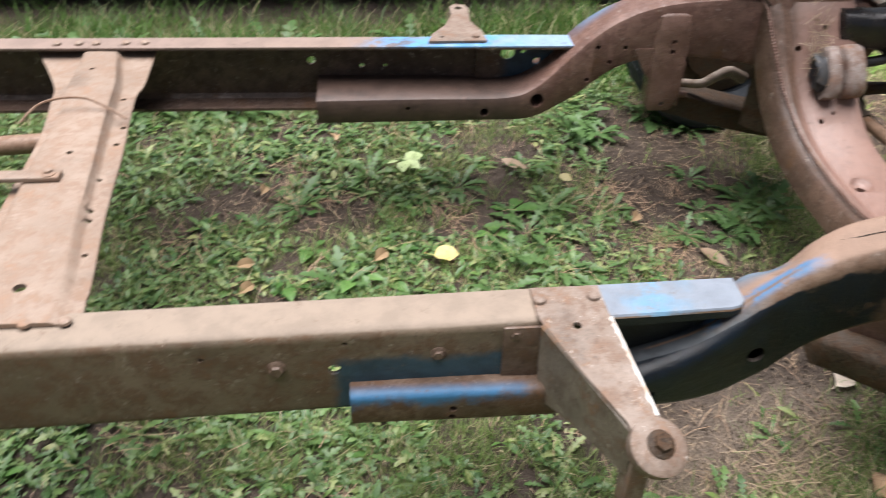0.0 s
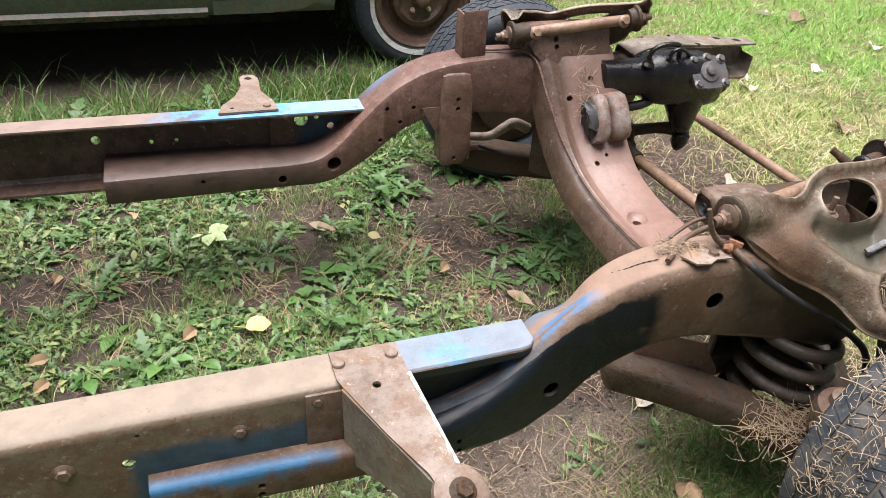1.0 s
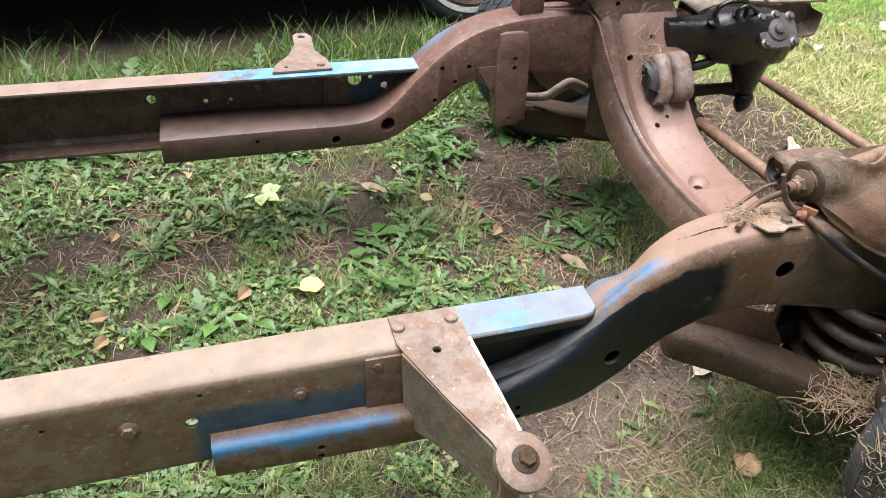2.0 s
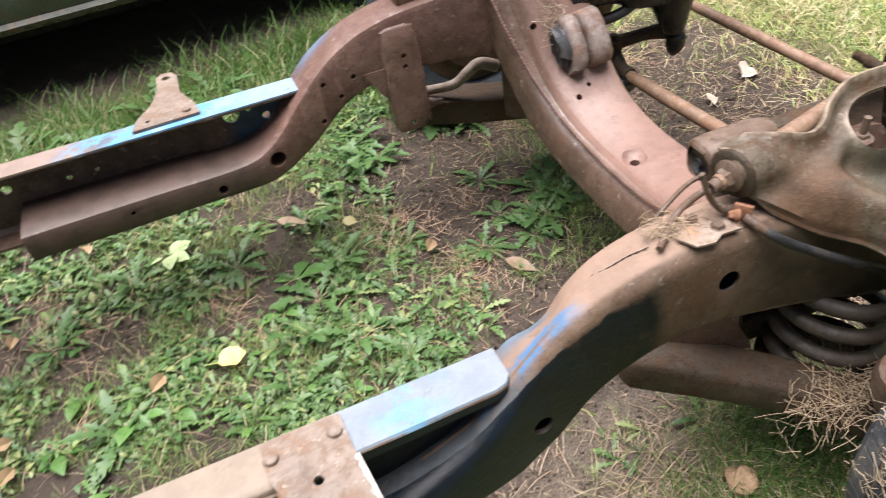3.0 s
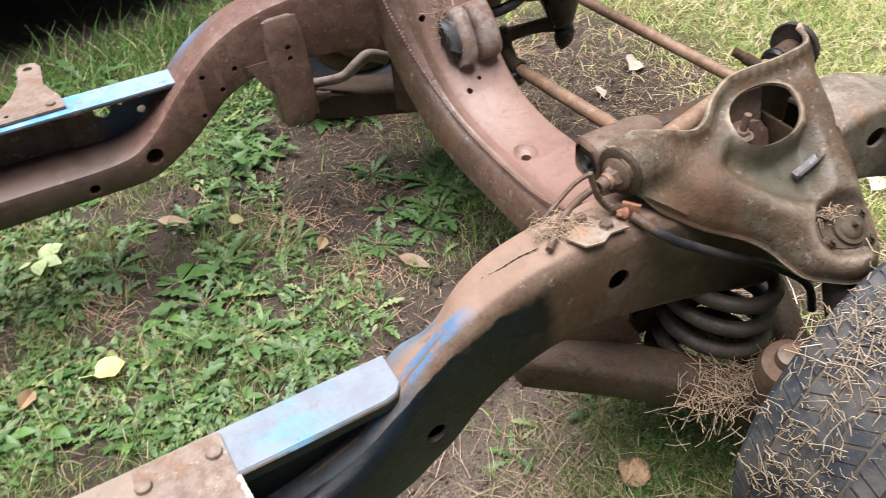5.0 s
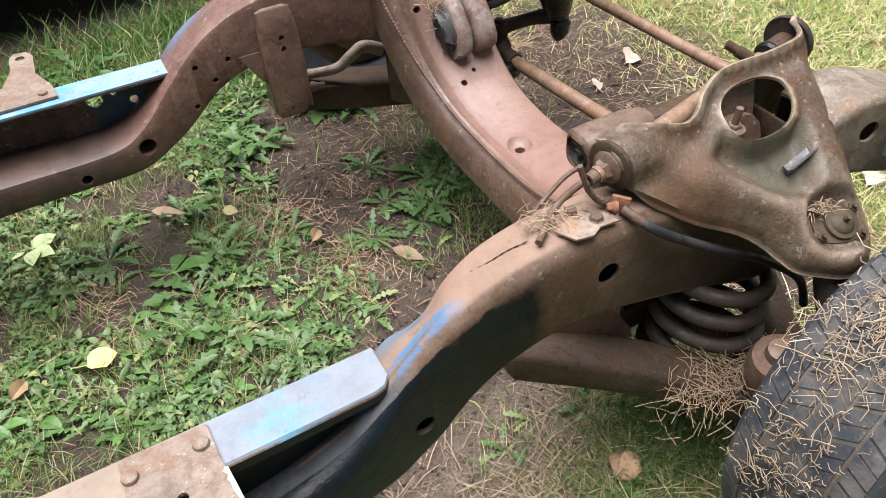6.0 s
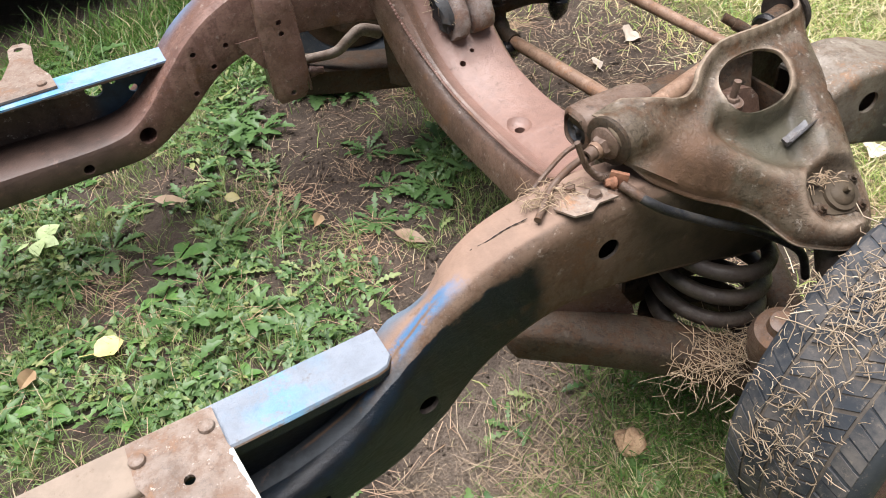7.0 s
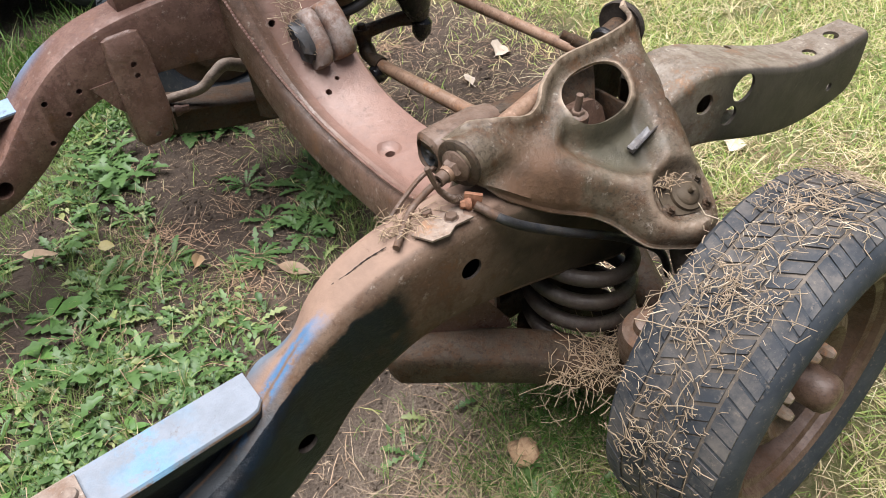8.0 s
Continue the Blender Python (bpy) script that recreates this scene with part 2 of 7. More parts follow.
m_thatch = plant("thatch", (0.62, 0.54, 0.34), (0.48, 0.42, 0.22), (0.72, 0.66, 0.46), 0.3, 0.2)
m_needle = plant("pine_needle", (0.31, 0.195, 0.125), (0.42, 0.30, 0.195), (0.19, 0.115, 0.075), 0.3, 0.1)
m_husk = steel("husk", (0.40, 0.26, 0.15), (0.50, 0.35, 0.21), (0.28, 0.17, 0.10), 0.85, bump=1.2)
m_drybits = plant("dry_bits", (0.32, 0.235, 0.155), (0.44, 0.335, 0.225), (0.21, 0.145, 0.09), 0.25, 0.1)
m_leaf_yellow = plant("yellow_leaf", (0.66, 0.55, 0.21), (0.70, 0.60, 0.25), (0.62, 0.48, 0.18), 0.3, 0.3)
m_leaf_pale = plant("pale_leaf", (0.40, 0.50, 0.24), (0.46, 0.55, 0.29), (0.40, 0.46, 0.2), 0.3, 0.3)
m_leaf_brown = plant("brown_leaf", (0.20, 0.135, 0.09), (0.29, 0.205, 0.135), (0.24, 0.16, 0.10), 0.3, 0.2)
m_leaf_tan = plant("tan_leaf", (0.30, 0.205, 0.12), (0.40, 0.28, 0.16), (0.22, 0.14, 0.08), 0.3, 0.2)
m_leaf_fawn = plant("fawn_leaf", (0.38, 0.27, 0.18), (0.46, 0.34, 0.24), (0.26, 0.17, 0.11), 0.3, 0.2)
m_leaf_olive = plant("olive_leaf", (0.34, 0.30, 0.12), (0.38, 0.33, 0.14), (0.30, 0.24, 0.10), 0.3, 0.3)
m_leaf_dun = plant("dun_leaf", (0.46, 0.38, 0.30), (0.56, 0.49, 0.41), (0.36, 0.28, 0.21), 0.3, 0.2)
m_leaf_grey = plant("grey_leaf", (0.62, 0.52, 0.42), (0.7, 0.62, 0.52), (0.55, 0.45, 0.35), 0.3, 0.2)


def soil():
    n = Nodes("soil")
    big = n.ramp(n.noise(2.2, 5, 0.6), 0.35, 0.65)
    mid = n.ramp(n.noise(17, 6, 0.7), 0.35, 0.7)
    fine = n.noise(190, 5, 0.75)
    col = n.mix(big, (0.082, 0.063, 0.052), (0.140, 0.108, 0.086))
    col = n.mix(mid, col, (0.098, 0.078, 0.063))
    col = n.mix(n.ramp(fine, 0.5, 0.75, 0, 0.7), col, (0.23, 0.175, 0.125))
    sep = n.t.nodes.new("ShaderNodeSeparateXYZ")
    n.link(n.pos, sep.inputs[0])
    dry = n.math("ADD", n.math("POWER", n.math("MULTIPLY", n.math("SUBTRACT", sep.outputs[0], 0.82), 2.6), 2.0), n.math("POWER", n.math("MULTIPLY", n.math("ADD", sep.outputs[1], 0.55), 3.0), 2.0))
    dry = n.ramp(n.math("ADD", dry, n.math("MULTIPLY", n.math("SUBTRACT", n.noise(6, 5, 0.7), 0.5), 1.2)), 0.45, 1.15, 1.0, 0.0)
    col = n.mix(n.math("MULTIPLY", dry, 0.85), col, n.mix(n.ramp(fine, 0.4, 0.65), (0.205, 0.160, 0.125), (0.34, 0.275, 0.215)))
    lawn = n.ramp(n.math("ADD", n.math("ADD", sep.outputs[0], n.math("MULTIPLY", sep.outputs[1], 0.55)), n.math("MULTIPLY", n.noise(3, 4), 1.2)), 2.6, 3.4)
    ax, ay = n.math("ABSOLUTE", n.math("SUBTRACT", sep.outputs[0], 0.1)), n.math("ABSOLUTE", n.math("SUBTRACT", sep.outputs[1], 0.25))
    around = n.ramp(n.math("ADD", n.math("MAXIMUM", n.math("SUBTRACT", ax, 0.55), ay), n.math("MULTIPLY", n.noise(2.5, 5, 0.7), 0.9)), 1.15, 1.75)
    under_car = n.ramp(n.math("ABSOLUTE", n.math("SUBTRACT", sep.outputs[1], 2.55)), 0.75, 1.15)
    lawn = n.math("MAXIMUM", lawn, n.math("MULTIPLY", around, n.math("MAXIMUM", under_car, n.ramp(sep.outputs[0], 1.3, 2.0))))
    fx, fy = n.math("MULTIPLY", n.math("SUBTRACT", sep.outputs[0], 1.60), 1.9), n.math("MULTIPLY", n.math("SUBTRACT", sep.outputs[1], 0.62), 1.7)
    trodden = n.math("ADD", n.math("ADD", n.math("POWER", fx, 2.0), n.math("POWER", fy, 2.0)), n.math("MULTIPLY", n.noise(5, 5, 0.7), 0.8))
    lawn = n.math("MULTIPLY", lawn, n.ramp(trodden, 0.8, 1.4))
    turf = n.mix(n.ramp(n.noise(24, 6, 0.8), 0.35, 0.65), (0.15, 0.19, 0.055), (0.36, 0.32, 0.16))
    col = n.mix(n.math("MULTIPLY", lawn, 0.85), col, turf)
    n.bump(n.math("ADD", n.math("MULTIPLY", mid, 1.5), n.math("MULTIPLY", fine, 1.3)), 1.0, 0.012)
    return n.done(col, 0.95, 0, 0.15)


m_soil = soil()


# ---- mesh helpers ----
def finish(name, bm, material, angle=38, smooth=True):
    bmesh.ops.recalc_face_normals(bm, faces=bm.faces)
    me = bpy.data.meshes.new(name)
    bm.to_mesh(me)
    bm.free()
    me.materials.append(material)
    if smooth:
        me.shade_smooth()
        me.set_sharp_from_angle(angle=radians(angle))
    return me


def part(name, bm, material, parent, label="", angle=38):
    ob = new(name, finish(name, bm, material, angle))
    ob.parent = parent
    if label:
        tagged(ob, label)
    return ob


def thing(name, label, category, at=(0, 0, 0), group="", kind=""):
    ob = new(name)
    ob.location = at
    ob.empty_display_size = 0.1
    return tagged(ob, label, category, group, kind)


def loft(bm, rings, caps=True, loop=True):
    vs = [[bm.verts.new(p) for p in r] for r in rings]
    k = len(rings[0])
    for a, b in zip(vs, vs[1:]):
        for i in range(k if loop else k - 1):
            j = (i + 1) % k
            bm.faces.new((a[i], a[j], b[j], b[i]))
    if caps:
        bm.faces.new(vs[0][::-1])
        bm.faces.new(vs[-1])
    return vs


def spline(pts, n):
    """Points along a smooth curve through pts."""
    P = np.array(pts, float)
    out = []
    for i in range(len(P) - 1):
        p0, p1, p2, p3 = P[max(i - 1, 0)], P[i], P[i + 1], P[min(i + 2, len(P) - 1)]
        for t in np.linspace(0, 1, n, endpoint=False):
            out.append(0.5 * (2 * p1 + (p2 - p0) * t + (2 * p0 - 5 * p1 + 4 * p2 - p3) * t * t + (3 * p1 - p0 - 3 * p2 + p3) * t ** 3))
    out.append(P[-1])
    return np.array(out)


def tube(bm, pts, r, n=12, caps=True):
    P = [Vector(p) for p in pts]
    rs = r if isinstance(r, (list, tuple)) else [r] * len(P)
    up = Vector((0, 0, 1))
    rings = []
    side = None
    for i, p in enumerate(P):
        d = (P[min(i + 1, len(P) - 1)] - P[max(i - 1, 0)]).normalized()
        if side is None:
            side = d.cross(up if abs(d.z) < 0.9 else Vector((1, 0, 0))).normalized()
        side = (side - d * side.dot(d)).normalized()
        w = d.cross(side)
        rings.append([p + rs[i] * (math.cos(a) * side + math.sin(a) * w) for a in (2 * math.pi * k / n for k in range(n))])
    loft(bm, rings, caps)


def lathe(bm, profile, m, n=32, close=False):
    """Turns (radius, along) round the z axis of the pose m."""
    rings = []
    for k in range(n):
        a = 2 * math.pi * k / n
        rings.append([m @ Vector((r * math.cos(a), r * math.sin(a), h)) for r, h in profile])
    rings.append(rings[0])
    vs = [[bm.verts.new(p) for p in r] for r in rings[:-1]]
    vs.append(vs[0])
    k = len(profile)
    for a, b in zip(vs, vs[1:]):
        for i in range(k if close else k - 1):
            j = (i + 1) % k
            bm.faces.new((a[i], b[i], b[j], a[j]))
    if not close:
        for i in (0, -1):
            if profile[i][0] > 1e-5:
                bm.faces.new([v[i] for v in vs[:-1]])


def box(bm, x0, x1, y0, y1, z0, z1, bevel=0.003, m=None):
    r = bmesh.ops.create_cube(bm, size=1)
    vs = r["verts"]
    for v in vs:
        v.co = Vector((x0 + (v.co.x + 0.5) * (x1 - x0), y0 + (v.co.y + 0.5) * (y1 - y0), z0 + (v.co.z + 0.5) * (z1 - z0)))
    if bevel:
        es = {e for v in vs for e in v.link_edges}
        got = bmesh.ops.bevel(bm, geom=list(es), offset=bevel, segments=2, affect="EDGES", profile=0.5)
        vs = list({v for f in got["faces"] for v in f.verts} | {v for v in vs if v.is_valid})
    if m is not None:
        for v in vs:
            v.co = m @ v.co


def sheet(bm, poly, thick, m, bevel=0.0):
    """A flat plate: the outline poly in the pose m's xy plane, thick downwards."""
    top = [bm.verts.new(m @ Vector((x, y, 0))) for x, y in poly]
    low = [bm.verts.new(m @ Vector((x, y, -thick))) for x, y in poly]
    bm.faces.new(top)
    bm.faces.new(low[::-1])
    k = len(poly)
    for i in range(k):
        j = (i + 1) % k
        bm.faces.new((top[i], low[i], low[j], top[j]))


def axis(p, d):
    """A pose at p whose z axis is d."""
    return Matrix.Translation(p) @ Vector(d).to_track_quat("Z", "Y").to_matrix().to_4x4()


def bolt(bm, p, d, r, h):
    lathe(bm, [(0.0001, h), (r * 0.6, h), (r * 0.92, h * 0.7), (r, h * 0.3), (r, 0)], axis(p, d), 12)


def hexbolt(bm, p, d, r, h):
    m = axis(p, d)
    lathe(bm, [(0.0001, h), (r * 0.85, h), (r, h * 0.8), (r, 0)], m, 6)
    lathe(bm, [(r * 0.3, h * 0.9), (r * 1.5, h * 0.14), (r * 1.5, -0.002)], m, 16)


def press(ob, bm, lining=None):
    """Takes the solid bm away from the part; lining: a material for the walls of the hollow."""
    tool = new("drill", finish("drill", bm, lining or ob.data.materials[0]))
    mod = ob.modifiers.new("drill", "BOOLEAN")
    mod.material_mode = "TRANSFER"
    mod.operation, mod.object, mod.solver = "DIFFERENCE", tool, "EXACT"
    bpy.context.view_layer.update()
    me = bpy.data.meshes.new_from_object(ob.evaluated_get(bpy.context.evaluated_depsgraph_get()))
    ob.modifiers.clear()
    ob.data = me
    me.set_sharp_from_angle(angle=radians(38))
    bpy.data.objects.remove(tool)


def cut(ob, rows, depth=0.03, cavity=0.0):
    """Drills round holes: (place, outward direction, radius); with cavity the hole opens into a hollow of that radius."""
    bm = bmesh.new()
    for p, d, r in rows:
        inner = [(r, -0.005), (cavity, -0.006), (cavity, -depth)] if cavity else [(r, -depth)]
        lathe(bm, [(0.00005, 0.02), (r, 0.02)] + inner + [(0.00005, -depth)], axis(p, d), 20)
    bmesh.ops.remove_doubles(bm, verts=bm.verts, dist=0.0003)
    # the dark lining stands in for the shade inside a hollow
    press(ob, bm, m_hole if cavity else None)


def dimple(ob, p, d, r, depth):
    """Presses a shallow cup into a surface."""
    bm = bmesh.new()
    lathe(bm, [(0.00005, 0.02), (r * 1.25, 0.02), (r, 0.001), (r * 0.75, -depth * 0.55), (r * 0.4, -depth * 0.95), (0.00005, -depth)], axis(p, d), 28)
    bmesh.ops.remove_doubles(bm, verts=bm.verts, dist=0.0003)
    press(ob, bm)


# ---- ground ----
def ground_z(x, y):
    x, y = np.asarray(x, float), np.asarray(y, float)
    near = np.exp(-((x - 0.5) ** 2 + y ** 2) / 60)
    z = 0.018 + 0.035 * np.clip(y, -3, 4)
    z = z + near * (0.010 * np.sin(3.1 * x + 1.3 * y) * np.cos(2.3 * y - 0.7 * x) + 0.005 * np.sin(9 * x + 2) * np.sin(8 * y + 1))
    return z


def axis_steps(lo, hi, fine_lo, fine_hi, step):
    a = list(np.arange(fine_lo, fine_hi + 1e-6, step))
    s, v = step, fine_hi
    while v < hi:
        s *= 1.35
        v += s
        a.append(min(v, hi))
    s, v = step, fine_lo
    while v > lo:
        s *= 1.35
        v -= s
        a.insert(0, max(v, lo))
    return np.array(a)


gx, gy = axis_steps(-300, 300, -2.2, 4.0, 0.04), axis_steps(-300, 300, -1.6, 3.6, 0.04)
GX, GY = np.meshgrid(gx, gy, indexing="ij")
GZ = ground_z(GX, GY) + np.random.normal(0, 0.0022, GX.shape) * (np.abs(GY) < 4) * (np.abs(GX) < 5)
ni, nj = GX.shape
idx = np.arange(ni * nj).reshape(ni, nj)
quads = np.stack([idx[:-1, :-1], idx[1:, :-1], idx[1:, 1:], idx[:-1, 1:]], -1).reshape(-1, 4)
gme = bpy.data.meshes.new("ground")
gme.from_pydata(np.stack([GX, GY, GZ], -1).reshape(-1, 3), [], quads)
gme.materials.append(m_soil)
gme.shade_smooth()
tagged(new("ground", gme), "bare brown soil with thin turf and fallen needles", "ground", kind="structure")

# ---- the chassis ----
chassis = thing("car_chassis", "rusty bare car chassis frame standing on its front wheels in grass", "car chassis")


def rail_y(x):
    return 0.526 + 0.022 * (0.4 - x)


def side_rail(s, material, label):
    """The long C-shaped rail, open to the inside; its top flange runs on to the kick-up."""
    w, t, top, low = 0.074, 0.007, 0.494, 0.325
    bm = bmesh.new()
    xs = [-2.2, -1.5, -0.9, -0.4, 0.0, 0.235]
    rings = []
    for x in xs:
        o = rail_y(x)
        i = o - w
        r = 0.017
        turn = [(o - r + r * math.sin(a), r - r * math.cos(a)) for a in (math.pi / 12 * k for k in range(7))]
        sec = [(i, top)] + [(y, top - q) for y, q in turn] + [(y, low + q) for y, q in turn[::-1]] + [(i, low),
               (i, low + t), (o - r, low + t), (o - t, low + r), (o - t, top - r), (o - r, top - t), (i, top - t)]
        rings.append([(x, s * y, z) for y, z in sec])
    loft(bm, rings)
    part("side_rail", bm, material, chassis, label)
    # tongue of the top flange over the sunk web
    bm = bmesh.new()
    loft(bm, [[(x, s * (rail_y(x) - w), top), (x, s * (rail_y(x) - 0.004 - d), top), (x, s * (rail_y(x) - d), top - 0.005), (x, s * (rail_y(x) - d), top - 0.02 + d),
               (x, s * (rail_y(x) - d - 0.006), top - 0.02 + d), (x, s * (rail_y(x) - w), top - 0.009)] for x, d in ((0.235, 0), (0.36, 0), (0.494, 0.002), (0.510, 0.006), (0.520, 0.018))])
    part("flange_end", bm, material, chassis, "pale blue painted end of the rail flange")
    bm = bmesh.new()
    sunk = 0.030 if s < 0 else 0.012
    ends = ((0.23, 0.34), (0.38, 0.34), (0.44, 0.375), (0.50, 0.42)) if s > 0 else ((0.23, 0.34), (0.40, 0.34), (0.53, 0.36))
    loft(bm, [[(x, s * (rail_y(x) - sunk), 0.484), (x, s * (rail_y(x) - sunk - 0.006), 0.484), (x, s * (rail_y(x) - sunk - 0.006), zl), (x, s * (rail_y(x) - sunk), zl)] for x, zl in ends])
    part("rail_web", bm, material, chassis)


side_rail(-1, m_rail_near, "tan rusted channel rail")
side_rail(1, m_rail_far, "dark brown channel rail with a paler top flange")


# along the rail: x, inner top, outer top, underside, outer face, inner face
LOW = [(0.10, 0.388, 0.388, 0.32, 0.567, 0.428), (0.25, 0.384, 0.384, 0.318, 0.565, 0.432)]
NOSE = [(1.03, 0.585, 0.585, 0.402, 0.53, 0.45), (1.14, 0.575, 0.575, 0.37, 0.53, 0.45), (1.20, 0.582, 0.582, 0.42, 0.533, 0.45), (1.24, 0.595, 0.595, 0.52, 0.538, 0.45)]
KICK_NEAR = [(-0.088, 0.390, 0.390, 0.322, 0.567, 0.425)] + LOW + [
    (0.32, 0.386, 0.388, 0.318, 0.563, 0.437), (0.38, 0.400, 0.402, 0.317, 0.558, 0.444), (0.44, 0.424, 0.426, 0.314, 0.55, 0.45), (0.475, 0.447, 0.450, 0.316, 0.545, 0.45),
    (0.51, 0.480, 0.480, 0.323, 0.540, 0.45), (0.54, 0.507, 0.510, 0.338, 0.536, 0.45), (0.575, 0.514, 0.543, 0.357, 0.532, 0.45), (0.60, 0.529, 0.561, 0.380, 0.53, 0.45),
    (0.625, 0.562, 0.573, 0.404, 0.53, 0.45), (0.655, 0.587, 0.584, 0.424, 0.53, 0.45), (0.69, 0.604, 0.594, 0.440, 0.53, 0.45), (0.74, 0.616, 0.604, 0.454, 0.53, 0.45),
    (0.80, 0.622, 0.611, 0.458, 0.53, 0.45), (0.85, 0.620, 0.613, 0.450, 0.53, 0.45), (0.95, 0.605, 0.602, 0.426, 0.53, 0.45)] + NOSE
KICK_FAR = [(-0.172, 0.390, 0.390, 0.322, 0.567, 0.425)] + LOW + [
    (0.32, 0.388, 0.388, 0.316, 0.563, 0.435), (0.36, 0.402, 0.402, 0.318, 0.56, 0.440), (0.40, 0.430, 0.430, 0.330, 0.556, 0.447), (0.44, 0.470, 0.470, 0.352, 0.55, 0.45),
    (0.47, 0.500, 0.501, 0.372, 0.545, 0.45), (0.50, 0.529, 0.531, 0.397, 0.54, 0.45), (0.54, 0.559, 0.561, 0.430, 0.535, 0.45), (0.575, 0.579, 0.581, 0.450, 0.53, 0.45),
    (0.62, 0.597, 0.598, 0.465, 0.53, 0.45), (0.68, 0.611, 0.611, 0.473, 0.53, 0.45), (0.75, 0.618, 0.618, 0.472, 0.53, 0.45), (0.85, 0.620, 0.620, 0.460, 0.53, 0.45), (0.95, 0.605, 0.605, 0.438, 0.53, 0.45)] + NOSE


def rail_top(table, x, f):
    """Height of a front rail's top; f runs from 0 at the inner edge to 1 at the outer one."""
    c = list(zip(*table))
    return float((1 - f) * np.interp(x, c[0], c[1]) + f * np.interp(x, c[0], c[2]))


def front_rail(s, material, horn_material, Yin, Yout, table, R, label):
    """The boxed front rail: low box beside the side rail, kick-up over the wheel, horn at the front."""
    k = Yout - 0.53
    bm = bmesh.new()
    rings = []
    r = 0.014
    for x, zi, zo, zb, yo, yi in spline(table, 4):
        yo, yi = yo + k, (Yin if x > 0.42 else yi + (Yin - 0.45))
        R_ = R if x > 0.40 else 0.012 + (R - 0.012) * max(0, (x - 0.25) / 0.15)
        turn = [(yo - R_ + R_ * math.sin(a), zo - R_ + R_ * math.cos(a)) for a in (math.pi / 12 * e for e in range(7))]
        sec = [(yi, zi - r), (yi + r * 0.3, zi - r * 0.3), (yi + r, zi), (0.5 * (yi + yo - R_), 0.5 * (zi + zo) + 0.001)] + turn + [
               (yo, zb + r), (yo - r * 0.3, zb + r * 0.3), (yo - r, zb), (yi + r, zb), (yi + r * 0.3, zb + r * 0.3), (yi, zb + r)]
        rings.append([(x, s * y, z) for y, z in sec])
    loft(bm, rings)
    part("front_rail", bm, material, chassis, label)
    # horn: an open channel with holes
    hb = [(1.205, 0.636, 0.50, 0.5335), (1.25, 0.656, 0.525, 0.54), (1.305, 0.651, 0.515, 0.545), (1.377, 0.624, 0.490, 0.55), (1.47, 0.588, 0.458, 0.55), (1.55, 0.567, 0.447, 0.55), (1.62, 0.566, 0.447, 0.55), (1.665, 0.567, 0.458, 0.55), (1.682, 0.568, 0.490, 0.55), (1.688, 0.568, 0.535, 0.55)]
    if s > 0:
        hb = [(1.205 + (x - 1.205) * 0.90, q, max(zb + 0.01, q - 0.105), yo) for (x, zt, zb, yo), q in zip(hb, (0.598, 0.610, 0.614, 0.613, 0.607, 0.600, 0.594, 0.591, 0.590, 0.590))]
    P = spline(hb, 3)
    bm = bmesh.new()
    t = 0.005
    rings = []
    for x, zt, zb, yo in P:
        w = float(np.interp(x, (1.2, 1.45, 1.6, 1.69), (0.10, 0.10, 0.072, 0.06)))
        yi = yo - w
        turn = [(yo - r + r * math.sin(a), r - r * math.cos(a)) for a in (math.pi / 8 * k for k in range(5))]
        sec = [(yi, zt)] + [(y, zt - q) for y, q in turn] + [(y, zb + q) for y, q in turn[::-1]] + [(yi, zb), (yi, zb + t), (yo - r, zb + t), (yo - t, zb + r), (yo - t, zt - r), (yo - r, zt - t), (yi, zt - t)]
        rings.append([(x, s * y, z) for y, z in sec])
    loft(bm, rings)
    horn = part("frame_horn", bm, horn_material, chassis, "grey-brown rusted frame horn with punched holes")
    cut(horn, [((x, s * y, z), (0, 0, 1), rr) for x, z, y, rr in ((1.42, 0.608, 0.458, 0.009), (1.56 - 0.035 * (s > 0), 0.567 + 0.033 * (s > 0), 0.522, 0.012), (1.634 - 0.045 * (s > 0), 0.567 + 0.026 * (s > 0), 0.512, 0.013))], 0.02)
    cut(horn, [((x, s * 0.551, z), (0, s, 0), rr) for x, z, rr in ((1.271, 0.602, 0.0165), (1.328, 0.559, 0.0165), (1.353, 0.598, 0.0235), (1.600, 0.495, 0.008))], 0.03)
    # inner wall, run on and darkened so that the punched holes look dark
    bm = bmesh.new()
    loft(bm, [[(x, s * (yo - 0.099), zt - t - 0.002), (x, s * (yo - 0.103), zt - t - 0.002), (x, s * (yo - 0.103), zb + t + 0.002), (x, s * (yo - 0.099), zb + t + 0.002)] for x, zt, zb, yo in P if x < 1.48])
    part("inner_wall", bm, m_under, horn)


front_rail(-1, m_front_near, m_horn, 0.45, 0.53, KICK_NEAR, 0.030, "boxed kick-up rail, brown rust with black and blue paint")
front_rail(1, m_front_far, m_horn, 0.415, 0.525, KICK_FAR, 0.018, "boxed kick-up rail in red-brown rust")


def holes(ob, rows, d, depth=0.06, cavity=0.0):
    cut(ob, [((x, y, z), d, r) for x, y, z, r in rows], depth, cavity)


rails = {o.name: o for o in chassis.children}
holes(rails["front_rail"], ((0.549, -0.5315, 0.405, 0.0150),), (0, -1, 0), 0.06, 0.035)
holes(rails["front_rail"], ((0.835, -0.5305, 0.534, 0.0165),), (0, -1, 0), 0.07, 0.045)
